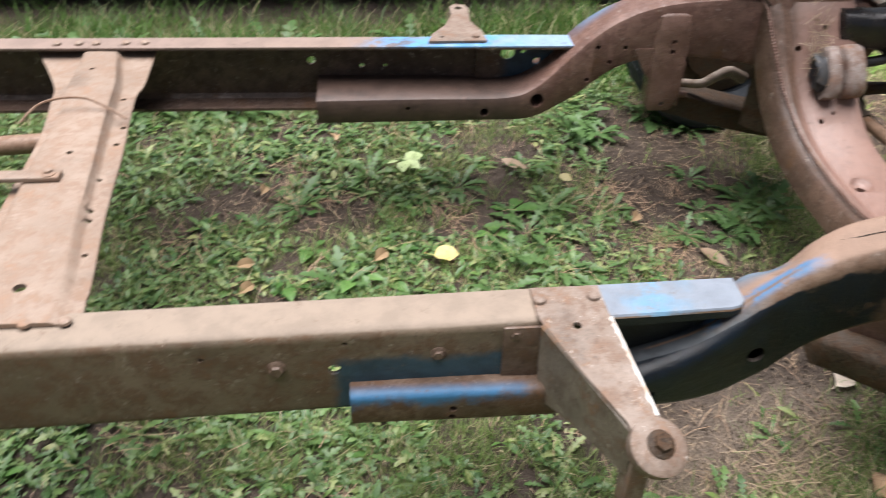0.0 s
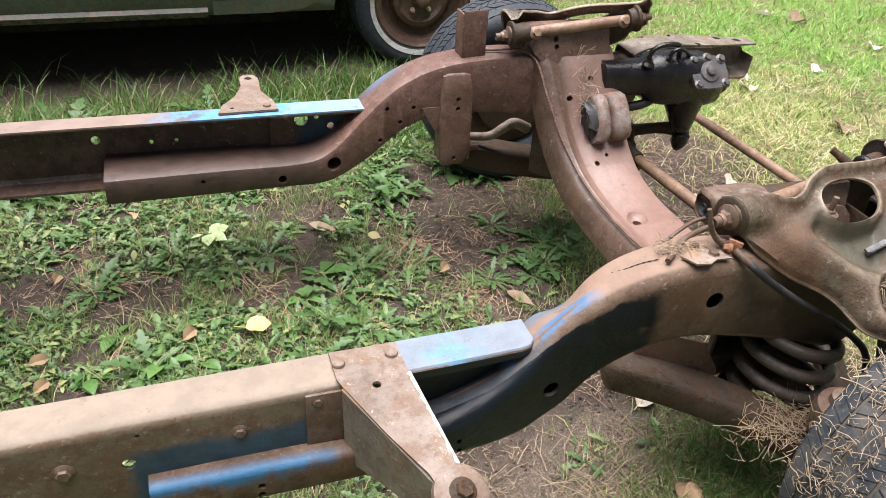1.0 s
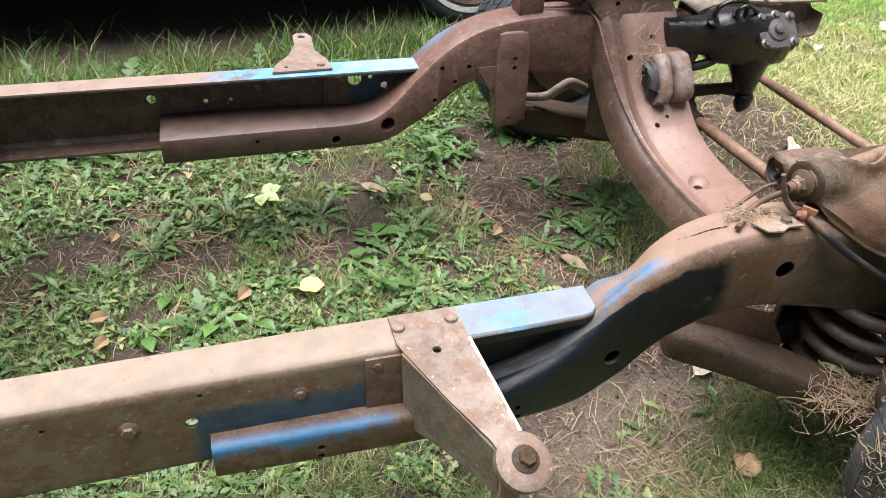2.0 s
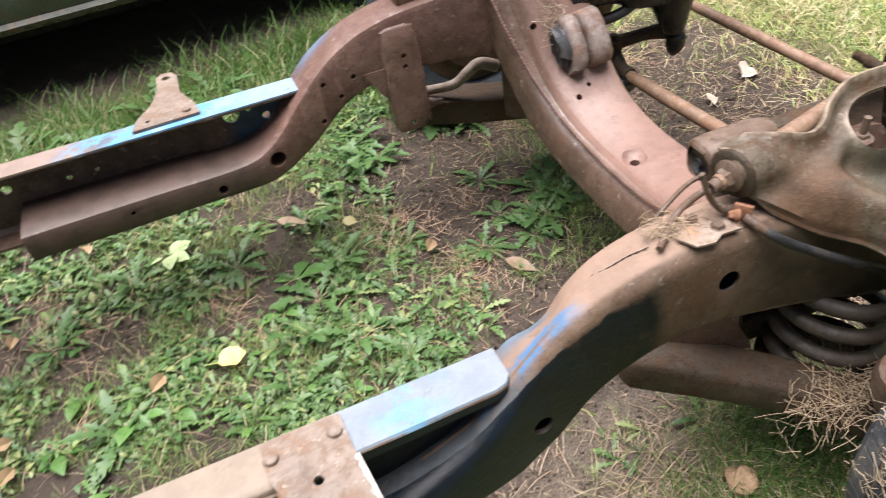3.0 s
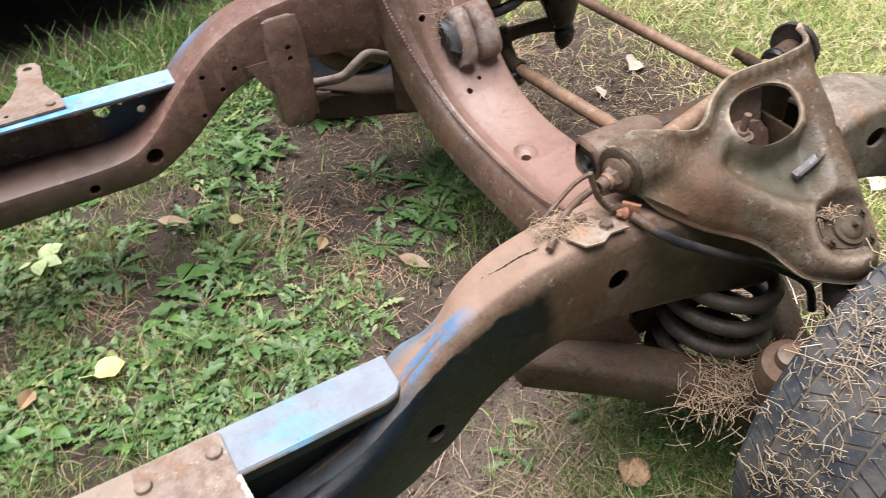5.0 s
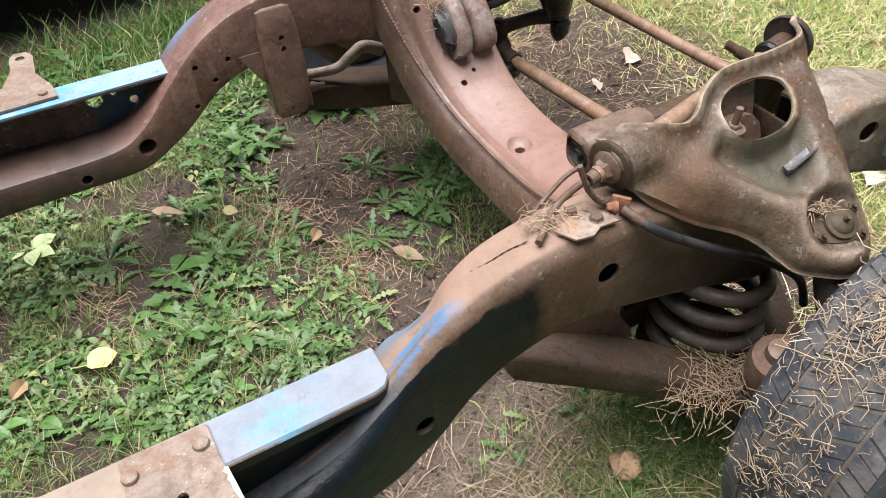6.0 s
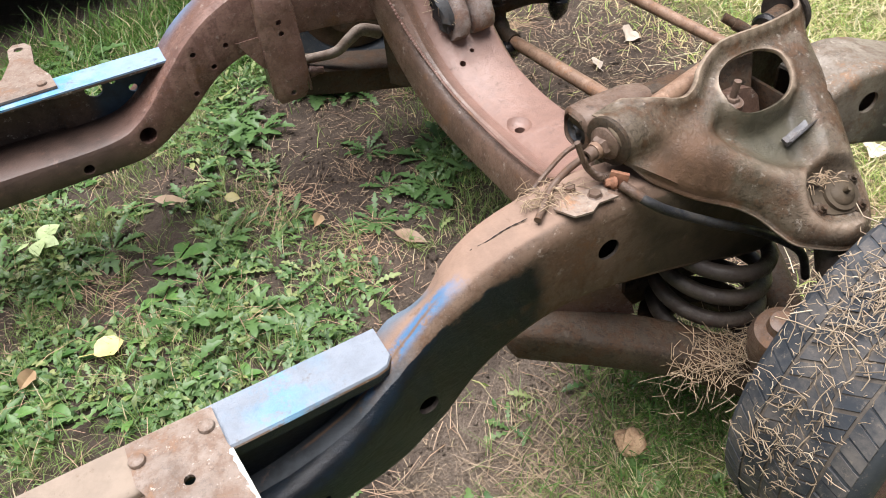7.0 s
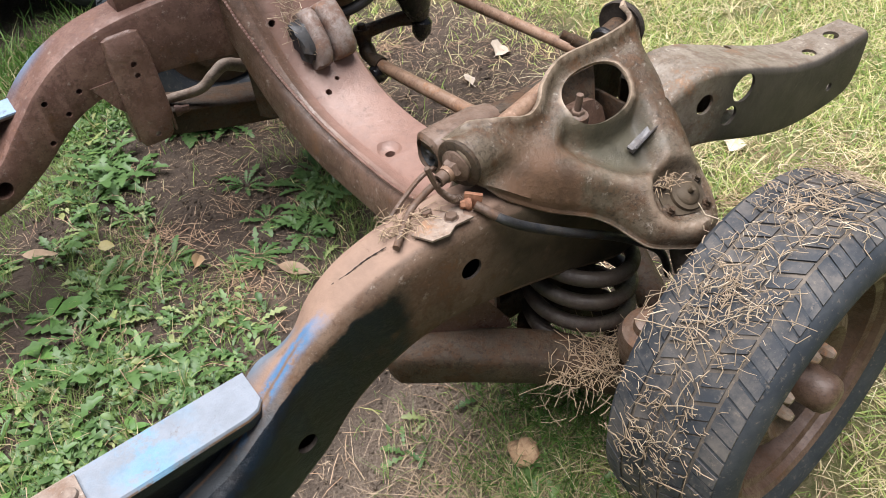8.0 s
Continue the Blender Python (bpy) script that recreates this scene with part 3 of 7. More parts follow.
holes(rails["front_rail.001"], ((0.374, 0.41, 0.369, 0.0185), (0.241, 0.398, 0.345, 0.011), (0.05, 0.392, 0.362, 0.005),
      (0.513, 0.4145, 0.504, 0.006), (0.582, 0.4145, 0.503, 0.006), (0.547, 0.4145, 0.466, 0.006), (0.496, 0.4145, 0.420, 0.006)), (0, -1, 0))
holes(rails["front_rail"], ((0.383, -0.558, 0.351, 0.005), (0.385, -0.558, 0.330, 0.005), (0.068, -0.567, 0.352, 0.006), (0.067, -0.567, 0.334, 0.006)), (0, -1, 0))


# welded seams along the tops
for s_, y0, y1, x0, x1, table, host in ((1, 0.462, 0.480, 0.50, 0.88, KICK_FAR, "front_rail.001"), (-1, 0.478, 0.487, 0.585, 0.735, KICK_NEAR, "front_rail")):
    bm = bmesh.new()
    pts = []
    for x in np.linspace(x0, x1, 50):
        y = y0 + (y1 - y0) * (x - x0) / (x1 - x0) + 0.0022 * math.sin(37 * x) + 0.0012 * math.sin(113 * x)
        pts.append((x, s_ * y, rail_top(table, x, 0.5) - 0.0002))
    tube(bm, pts, [(0.0012 if s_ > 0 else 0.0007) + 0.0004 * math.sin(k * 1.9) for k in range(50)], 6)
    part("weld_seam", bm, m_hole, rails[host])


def crossmember():
    """The front crossmember: a dipped pressing with a rounded top, a back face and turned-up ends."""
    half = [(0.0, 0.345), (0.1, 0.35), (0.19, 0.372), (0.26, 0.415), (0.315, 0.475), (0.355, 0.54), (0.39, 0.598), (0.425, 0.632), (0.46, 0.645)]
    curve = spline([(-y, z) for y, z in half[:0:-1]] + half, 4)
    bm = bmesh.new()
    rings = []
    n = len(curve)
    for i, (y, z) in enumerate(curve):
        a, b = curve[max(i - 1, 0)], curve[min(i + 1, n - 1)]
        d = Vector((b[0] - a[0], b[1] - a[1])).normalized()
        nx, nz = d.y, -d.x
        k = abs(y) / 0.46
        xb, xf = 0.968 - 0.066 * k * k, 1.155 - 0.02 * k
        sec = [(xb - 0.022, 0.078), (xb - 0.021, 0.06), (xb - 0.012, 0.02), (xb, 0.006), (xb + 0.02, 0.0), (xb + 0.045, 0.010), (xb + 0.06, 0.0), (xf - 0.03, 0.0), (xf - 0.012, 0.004), (xf, 0.02), (xf + 0.004, 0.09)]
        rings.append([(x, y + nx * q, z + nz * q) for x, q in sec])
    loft(bm, rings, caps=True)
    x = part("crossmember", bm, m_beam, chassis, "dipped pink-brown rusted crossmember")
    return x


xm = crossmember()
dimple(xm, (1.035, 0.022, 0.346), (0, 0, 1), 0.030, 0.014)
holes(xm, ((1.037, 0.020, 0.335, 0.0105),), (0, 0, 1))
holes(xm, ((1.026, 0.227, 0.3935, 0.007), (1.06, 0.245, 0.406, 0.005)), (0, -0.5, 1))
holes(xm, ((1.048, 0.37, 0.566, 0.007), (0.985, 0.345, 0.526, 0.007)), (0, -1, 0.55))
bm = bmesh.new()
way = spline([(0.72, 0.470, 0.622), (0.80, 0.455, 0.628), (0.87, 0.435, 0.630), (0.905, 0.405, 0.606), (0.918, 0.352, 0.540), (0.938, 0.30, 0.462), (0.955, 0.24, 0.406), (0.965, 0.15, 0.367), (0.970, 0.0, 0.351), (0.965, -0.15, 0.367), (0.95, -0.26, 0.420), (0.93, -0.30, 0.455)], 50)
tube(bm, way, [(0.0029 + 0.0012 * (k // 2 % 2)) if 150 < k < 360 else 0.0034 for k in range(len(way))], 7)
part("brake_line", bm, m_front_far, chassis, "thin rusted brake line along the crossmember")


def tower(s):
    """The turned-up end of the crossmember that carries the upper arm."""
    bm = bmesh.new()
    rings = []
    levels = ((0.60, 0.885, 1.14, 0.375, 0.455), (0.63, 0.88, 1.135, 0.390, 0.45), (0.655, 0.862, 1.15, 0.400, 0.432), (0.668, 0.858, 1.155, 0.400, 0.424))
    if s > 0:
        levels = ((0.585, 0.935, 1.110, 0.400, 0.46), (0.606, 0.922, 1.112, 0.404, 0.46), (0.625, 0.900, 1.113, 0.408, 0.46), (0.66, 0.878, 1.110, 0.416, 0.458), (0.692, 0.868, 1.108, 0.424, 0.455), (0.698, 0.866, 1.108, 0.430, 0.452))
    for z, x0, x1, y0, y1 in levels:
        rings.append([(x0, s * y0, z), (x1, s * y0, z), (x1, s * y1, z), (x0, s * y1, z)])
    loft(bm, rings)
    # the near tower takes a darker copy: shade under the arm put into colour
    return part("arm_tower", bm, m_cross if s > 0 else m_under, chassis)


for s in (-1, 1):
    tw = tower(s)
    holes(tw, ((0.985, s * 0.400, 0.655, 0.006), (0.985, s * 0.394, 0.637, 0.006)) if s < 0 else ((0.957, 0.416, 0.660, 0.007), (0.960, 0.411, 0.641, 0.007)), (0, -s, 0))


# upper control arms: in the plane of the pivot shaft and the ball joint
def arm_point(s, u, v, h):
    dx, dz = (-0.035, 0.030) if s > 0 else (0, 0)
    return (1.05 + dx + u, s * (0.45 + 0.82 * v + 0.57 * h), 0.685 + dz - 0.57 * v + 0.82 * h)


OUT = [(-0.178, -0.006), (-0.184, 0.020), (-0.180, 0.045), (-0.166, 0.070), (-0.134, 0.097), (-0.085, 0.132), (-0.033, 0.166), (-0.006, 0.194), (0.012, 0.228), (0.026, 0.250), (0.060, 0.270), (0.085, 0.282), (0.110, 0.284), (0.135, 0.270), (0.153, 0.235),
       (0.166, 0.175), (0.188, 0.095), (0.202, 0.008), (0.202, -0.018), (0.197, -0.042), (0.189, -0.064), (0.180, -0.064), (0.183, -0.050), (0.179, -0.040), (0.164, -0.034), (0.110, -0.030), (0.035, -0.030), (-0.012, -0.010), (-0.036, 0.012), (-0.062, 0.022), (-0.095, 0.012), (-0.130, -0.002), (-0.155, -0.008)]
WEB = [(-0.050, 0.072), (-0.030, 0.110), (0.004, 0.145), (0.028, 0.166), (0.060, 0.180), (0.092, 0.174), (0.110, 0.139), (0.122, 0.090), (0.122, 0.040), (0.060, 0.020), (-0.005, 0.035)]


def resample(poly, n, closed=True):
    P = np.array(poly + poly[:1], float)
    d = np.r_[0, np.cumsum(np.hypot(*np.diff(P, axis=0).T))]
    q = np.linspace(0, d[-1], n, endpoint=False)
    return np.stack([np.interp(q, d, P[:, 0]), np.interp(q, d, P[:, 1])], 1)


def inside(poly, p):
    """Which of the points p lie inside the closed outline."""
    a, b = poly, np.roll(poly, -1, axis=0)
    x, y = p[:, 0:1], p[:, 1:2]
    c = ((a[:, 1] > y) != (b[:, 1] > y)) & (x < (b[:, 0] - a[:, 0]) * (y - a[:, 1]) / (b[:, 1] - a[:, 1] + 1e-12) + a[:, 0])
    return c.sum(1) % 2 == 1


def edge_distance(poly, p):
    a = poly
    w = np.roll(poly, -1, axis=0) - a
    d = p[:, None] - a[None]
    u = np.clip((d * w).sum(2) / (w * w).sum(1), 0, 1)
    return np.linalg.norm(d - w * u[..., None], axis=2).min(1)


def smooth(x, a, b):
    q = np.clip((x - a) / (b - a), 0, 1)
    return q * q * (3 - 2 * q)


def upper_arm(s):
    """Pressed shell: rounded shoulders that fall to a flange, a sunk web, a rolled hole."""
    out = resample([tuple(p) for p in spline(OUT + OUT[:1], 5)[:-1]], 150)
    a = np.linspace(0, 2 * np.pi, 44, endpoint=False)
    hole = np.stack([0.058 + 0.060 * np.sign(np.cos(a)) * np.abs(np.cos(a)) ** 0.86, 0.034 + 0.044 * np.sign(np.sin(a)) * np.abs(np.sin(a)) ** 0.86 - 0.006 * np.cos(a)], 1)
    g = np.stack(np.meshgrid(np.arange(-0.21, 0.225, 0.0055), np.arange(-0.09, 0.295, 0.0055)), -1).reshape(-1, 2)
    g = g[inside(out, g) & ~inside(hole, g)]
    g = g[(edge_distance(out, g) > 0.0035) & (edge_distance(hole, g) > 0.003)]
    P = np.concatenate([out, hole, g])
    no, nh = len(out), len(hole)
    edges = [(k, (k + 1) % no) for k in range(no)] + [(no + k, no + (k + 1) % nh) for k in range(nh)]
    tv, _, tf, _, _, _ = geometry.delaunay_2d_cdt([Vector(p) for p in P], edges, [], 0, 1e-6)
    T = np.array([tuple(p) for p in tv])
    tri = np.array([tuple(f) for f in tf])
    mid = T[tri].mean(1)
    tri = tri[inside(out, mid) & ~inside(hole, mid)]
    do, dh = edge_distance(out, T), edge_distance(hole, T)
    q_ = np.clip((do - 0.004) / 0.046, 0, 1)
    h = -0.036 + 0.036 * (1 - (1 - q_) ** 2.6)
    web = np.array(WEB)
    dw = np.where(inside(web, T), edge_distance(web, T), 0)
    h -= 0.027 * smooth(dw, 0.0, 0.022) * smooth(dh, 0.0, 0.022)
    h += 0.003 * (1 - smooth(dh, 0.002, 0.010)) 
    inner = np.array([q for q in out if q[1] < 0.03 and -0.15 < q[0] < 0.186])
    di = np.linalg.norm(T[:, None] - inner[None], axis=2).min(1)
    k_ = 1 - smooth(di, 0.006, 0.045)
    h = h * (1 - k_) + k_ * (-0.002 + 0.012 * np.exp(-di / 0.006))
    for cu, cv, r_, u0, u1 in ((-0.2, 0.031, 0.033, -0.060, -0.172), (0.2, -0.046, 0.034, 0.150, 0.200)):
        dome = np.sqrt(np.clip(r_ ** 2 - (T[:, 1] - cv) ** 2, 0, None)) - (0.008 if cu < 0 else 0.036)
        f_ = smooth(T[:, 0] * np.sign(cu), abs(u0), abs(u1))
        h = np.where(dome > h, h + (dome - h) * f_, h)
    cj, sj = math.cos(0.28), math.sin(0.28)
    ju, jv = (T[:, 0] - 0.100) * cj + (T[:, 1] - 0.218) * sj, -(T[:, 0] - 0.100) * sj + (T[:, 1] - 0.218) * cj
    rj = ((np.abs(ju) / 0.049) ** 2.3 + (np.abs(jv) / 0.037) ** 2.3) ** (1 / 2.3)
    h = h + (np.minimum(h, -0.031) - h) * (1 - smooth(rj, 1.0, 1.30))
    nb = [set() for _ in T]
    for f in tri:
        for k in range(3):
            nb[f[k]].update((f[(k + 1) % 3], f[(k + 2) % 3]))
    for _ in range(3):
        h2 = h.copy()
        for k in range(len(T)):
            if do[k] > 0.001 and dh[k] > 0.001 and nb[k]:
                h2[k] = 0.5 * h[k] + 0.5 * np.mean([h[q] for q in nb[k]])
        h = h2
    bm = bmesh.new()
    vs = [bm.verts.new(arm_point(s, *T[k], h[k])) for k in range(len(T))]
    for f in tri:
        bm.faces.new([vs[k] for k in f])
    rim = [vs[k] for k in range(no)]
    run = np.roll(out, -2, axis=0) - np.roll(out, 2, axis=0)
    away = np.stack([run[:, 1], -run[:, 0]], 1) / np.linalg.norm(run, axis=1)[:, None]
    away *= -1 if inside(out, (out + away * 0.001)).mean() > 0.5 else 1
    flare = smooth(out[:, 1], 0.065, 0.10)
    for w_, z_ in ((0.0012, 0.007), (0.0050, 0.0105), (0.0095, 0.0115)):
        low = [bm.verts.new(arm_point(s, *(out[k] + away[k] * (w_ * flare[k] + 0.0015 * (1 - flare[k]))), h[k] - z_ * (0.4 + 0.6 * flare[k]))) for k in range(no)]
        for k in range(no):
            m_ = (k + 1) % no
            bm.faces.new((rim[k], rim[m_], low[m_], low[k]))
        rim = low
    inn = [vs[no + k] for k in range(nh)]
    lip = [bm.verts.new(arm_point(s, hole[k][0] * 0.985 + 0.058 * 0.015, hole[k][1] * 0.985 + 0.037 * 0.015, h[no + k] - 0.003)) for k in range(nh)]
    for k in range(nh):
        m_ = (k + 1) % nh
        bm.faces.new((inn[k], inn[m_], lip[m_], lip[k]))
    bmesh.ops.delete(bm, geom=[q for q in bm.verts if not q.link_faces], context="VERTS")
    arm = part("upper_control_arm", bm, m_arm, chassis, "stamped steel upper control arm with a large round hole", 50)
    sol = arm.modifiers.new("thickness", "SOLIDIFY")
    sol.thickness, sol.offset = 0.005, 0
    # pivot shaft and bushings
    bm = bmesh.new()
    A, B = Vector((0.868, s * 0.476, 0.6645)), Vector((1.249, s * 0.392, 0.686))
    if s > 0:
        A, B = Vector((0.838, 0.428, 0.674)), Vector((1.176, 0.412, 0.706))
    along = (B - A).normalized()
    dip = Vector((0, -s * 0.014, -0.014)) if s < 0 else Vector((0, -0.006, 0.002))
    tube(bm, [A - along * 0.03, A, A.lerp(B, 0.12) + dip * 0.3, A.lerp(B, 0.3) + dip, A.lerp(B, 0.7) + dip, A.lerp(B, 0.88) + dip * 0.3, B, B + along * 0.02], [0.011, 0.012, 0.013, 0.0145, 0.0145, 0.013, 0.012, 0.011], 16)
    part("pivot_shaft", bm, m_rod, arm, "rusted pivot shaft")
    if s > 0:
        for f_ in (0.16, 0.87):
            bm = bmesh.new()
            hexbolt(bm, A.lerp(B, f_) + Vector((0, -0.020, 0.004)), (0, -0.9, 0.4), 0.011, 0.014)
            part("shaft_nut", bm, m_rod, arm)
    for q, d in ((A, -along), (B, along)):
        bm = bmesh.new()
        if s < 0 and q is B:
            lathe(bm, [(0.012, -0.052), (0.0180, -0.052), (0.0195, -0.049), (0.0195, -0.014)], axis(q, d), 24)
            part("sleeve", bm, m_under, arm)
            bm = bmesh.new()
            lathe(bm, [(0.012, -0.062), (0.0190, -0.061), (0.0225, -0.057), (0.0225, -0.053), (0.019, -0.050)], axis(q, d), 24)
            part("rubber_ring", bm, m_grease, arm, "black rubber ring")
            bm = bmesh.new()
            lathe(bm, [(0.017, -0.013), (0.030, -0.010), (0.037, -0.012), (0.0385, -0.009), (0.037, -0.002), (0.034, 0.002), (0.012, 0.003)], axis(q + Vector((0, 0, 0.004)), d), 30)
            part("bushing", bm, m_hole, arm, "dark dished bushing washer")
            continue
        back = -0.045 if q is A else -0.022
        lathe(bm, [(0.012, back), (0.024, back), (0.027, -0.006), (0.033, -0.004), (0.0345, 0.000), (0.0345, 0.003), (0.032, 0.005), (0.012, 0.0055)], axis(q, d), 24)
        part("bushing", bm, m_under, arm, "rusted bushing with a flat washer")
        bm = bmesh.new()
        hexbolt(bm, q + d * 0.007, d, 0.015, 0.016)
        lathe(bm, [(0.0001, 0.028), (0.004, 0.028), (0.005, 0.036), (0.009, 0.036), (0.010, 0.0)], axis(q + d * 0.007, d), 14)
        part("nut", bm, m_fitting, arm)
    if s < 0:
        bm = bmesh.new()
        a, b = Vector(arm_point(s, 0.090, -0.034, 0.0)), Vector(arm_point(s, 0.067, -0.066, 0.0))
        tube(bm, [a, a.lerp(b, 0.55), a.lerp(b, 0.56), b], [0.0085, 0.0085, 0.0068, 0.0068], 12)
        part("shaft_stud", bm, m_under, arm, "short dark stud on the pivot shaft")
    bm = bmesh.new()
    up = Vector((0, s * 0.57, 0.82))
    p = Vector(arm_point(s, 0.100, 0.218, -0.030))
    ex = (Vector(arm_point(s, 0.100 + 0.0961, 0.218 + 0.0276, -0.030)) - p).normalized()
    ey = up.cross(ex)
    base = Matrix((ex, ey, up)).transposed().to_4x4()
    base.translation = p
    sheet(bm, [(0.038 * math.copysign(abs(math.cos(a)) ** 0.75, math.cos(a)), 0.029 * math.copysign(abs(math.sin(a)) ** 0.75, math.sin(a))) for a in (2 * math.pi * k / 28 for k in range(28))], 0.005, base @ Matrix.Translation((0, 0, 0.004)))
    lathe(bm, [(0.0001, 0.0165), (0.010, 0.016), (0.017, 0.013), (0.019, 0.010), (0.025, 0.009), (0.0262, 0.003)], axis(p + ex * 0.006, up), 28)
    tube(bm, [p + ex * 0.006 + up * 0.014, p + ex * 0.006 + up * 0.026], [0.0045, 0.0035], 10)
    bj = part("ball_joint", bm, m_front_near, arm, "bolted ball joint cap in grey rust")
    for a_, b_ in ((-0.031, -0.019), (0.032, -0.019), (-0.030, 0.020), (0.031, 0.019)):
        q = p + ex * a_ + ey * b_
        bm = bmesh.new()
        hexbolt(bm, q + up * 0.003, up, 0.0072, 0.007)
        tube(bm, [q + up * 0.009, q + up * 0.016], 0.0038, 8)
        part("bolt", bm, m_under, bj)
    return arm


arm_near = upper_arm(-1)
arm_far = upper_arm(1)
bm = bmesh.new()
lathe(bm, [(0.0001, 0.004), (0.016, 0.004), (0.017, 0.0), (0.016, -0.02)], axis((1.080, -0.470, 0.635), (0, -0.1, 1)), 20)
hexbolt(bm, (1.080, -0.470, 0.637), (0, -0.1, 1), 0.0105, 0.010)
tube(bm, [(1.080, -0.470, 0.640), (1.082, -0.473, 0.672)], 0.0052, 10)
part("shaft_bolt", bm, m_fitting, chassis, "threaded stud and nut seen through the arm's hole")
# added dark plates that keep the view through the arm's hole dark
bm = bmesh.new()
box(bm, 1.165, 1.172, -0.50, -0.40, 0.57, 0.622, 0.003)
box(bm, 1.09, 1.27, -0.404, -0.397, 0.57, 0.682, 0.003)
part("tower_gusset", bm, m_under, chassis)
bm = bmesh.new()
q0, q1 = Vector(arm_point(-1, 0.063, 0.127, -0.015)), Vector(arm_point(-1, 0.115, 0.114, -0.008))
up = Vector((0, -0.57, 0.82))
sd = (q1 - q0).normalized().cross(up)
loft(bm, [[q + sd * 0.006 - up * 0.004, q + sd * 0.0045 + up * 0.0085, q + sd * 0.0028 + up * 0.009, q + sd * 0.001 + up * 0.001, q - sd * 0.007 - up * 0.0005, q - sd * 0.007 - up * 0.004] for q in (q0, q1)])
part("clip", bm, m_clip, arm_near, "small dark steel clip")


def lower_arm(s):
    """Lower control arm: a wide pressed A with a spring seat."""
    out = 0.0 if s < 0 else 0.12

    def P(x, y, z):
        return (x, s * (y + out), z)
    bm = bmesh.new()
    box(bm, 0.79, 1.26, *sorted((s * (0.375 + out), s * (0.42 + out))), 0.235, 0.292, 0.008)
    inner = bm
    bm = bmesh.new()
    path = spline([(0.762, 0.375, 0.322), (0.80, 0.415, 0.328), (0.87, 0.470, 0.324), (0.98, 0.545, 0.296), (1.07, 0.625, 0.262), (1.13, 0.68, 0.240)], 5)
    rings = []
    for i, (x, y, z) in enumerate(path):
        a, b = path[max(i - 1, 0)], path[min(i + 1, len(path) - 1)]
        d = Vector((b[0] - a[0], b[1] - a[1], 0)).normalized()
        nrm = Vector((d.y, -d.x, 0))
        k = i / (len(path) - 1)
        c = Vector((x, y, z - 0.047))
        end = min(1.0, 0.45 + 0.2 * i)
        w_, h_ = (0.042 - 0.004 * k) * end, (0.037 - 0.006 * k) * end
        rings.append([P(*(c + nrm * (w_ * math.copysign(abs(math.cos(q)) ** 0.45, math.cos(q))) + Vector((0, 0, h_ * math.copysign(abs(math.sin(q)) ** 0.5, math.sin(q)))))) for q in (2 * math.pi * e / 20 for e in range(20))])
    loft(bm, rings)
    arm = part("lower_control_arm", bm, m_under, chassis, "pressed steel lower control arm, dark with rust")
    part("inner_bar", inner, m_under, arm)
    if s < 0:
        bm = bmesh.new()
        loft(bm, [[(x, -y, z0), (x, -y + 0.006, z0), (x, -y + 0.012, z1), (x, -y + 0.006, z1)] for x, y, z0, z1 in ((0.80, 0.400, 0.31, 0.36), (0.86, 0.440, 0.305, 0.375), (0.91, 0.460, 0.295, 0.365), (0.945, 0.470, 0.29, 0.305))])
        part("rear_web", bm, m_cross, arm, "paler upright web of the arm")
    bm = bmesh.new()
    path = spline([(1.27, 0.38, 0.265), (1.25, 0.46, 0.23), (1.21, 0.56, 0.205), (1.165, 0.66, 0.19)], 5)
    tube(bm, [P(*p) for p in path], 0.03, 12)
    part("front_leg", bm, m_under, arm)
    bm = bmesh.new()
    lathe(bm, [(0.05, -0.02), (0.085, -0.015), (0.10, 0.0), (0.10, 0.012), (0.085, 0.008), (0.05, -0.002)], Matrix.Translation(P(1.06, 0.50, 0.225)), 28, close=True)
    part("spring_seat", bm, m_under, arm)
    bm = bmesh.new()
    lathe(bm, [(0.02, -0.05), (0.040, -0.045), (0.046, -0.01), (0.046, 0.03), (0.038, 0.052), (0.022, 0.060), (0.018, 0.075)], axis(P(1.065, 0.655, 0.315), (-0.25, s * 0.1, 1)), 24)
    part("ball_joint", bm, m_fitting, arm, "rusty lower ball joint housing")
    bm = bmesh.new()
    lathe(bm, [(0.010, -0.03), (0.032, -0.03), (0.034, 0), (0.032, 0.03), (0.010, 0.03)], axis(P(0.80, 0.37, 0.245), (1, 0, 0)), 20)
    part("bushing", bm, m_under, arm)
    return arm


def coil(s):
    bm = bmesh.new()
    pts = []
    for k in range(0, 241):
        a = 2 * math.pi * k / 68
        pts.append((1.083 + 0.085 * math.cos(a), s * (0.482 + 0.085 * math.sin(a)), 0.222 + 0.180 * k / 240 - 0.012 * math.cos(a)))
    tube(bm, pts, 0.0128, 10)
    part("coil_spring", bm, m_spring, chassis, "dark coil spring")
    # added dark sheet behind the spring, in place of the shade there
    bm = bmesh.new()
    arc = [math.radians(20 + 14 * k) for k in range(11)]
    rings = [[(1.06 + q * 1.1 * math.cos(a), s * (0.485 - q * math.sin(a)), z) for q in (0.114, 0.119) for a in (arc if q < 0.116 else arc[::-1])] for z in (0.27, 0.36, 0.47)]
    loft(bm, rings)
    part("spring_pocket", bm, m_under, chassis, "dark sheet added behind the spring in place of shade")


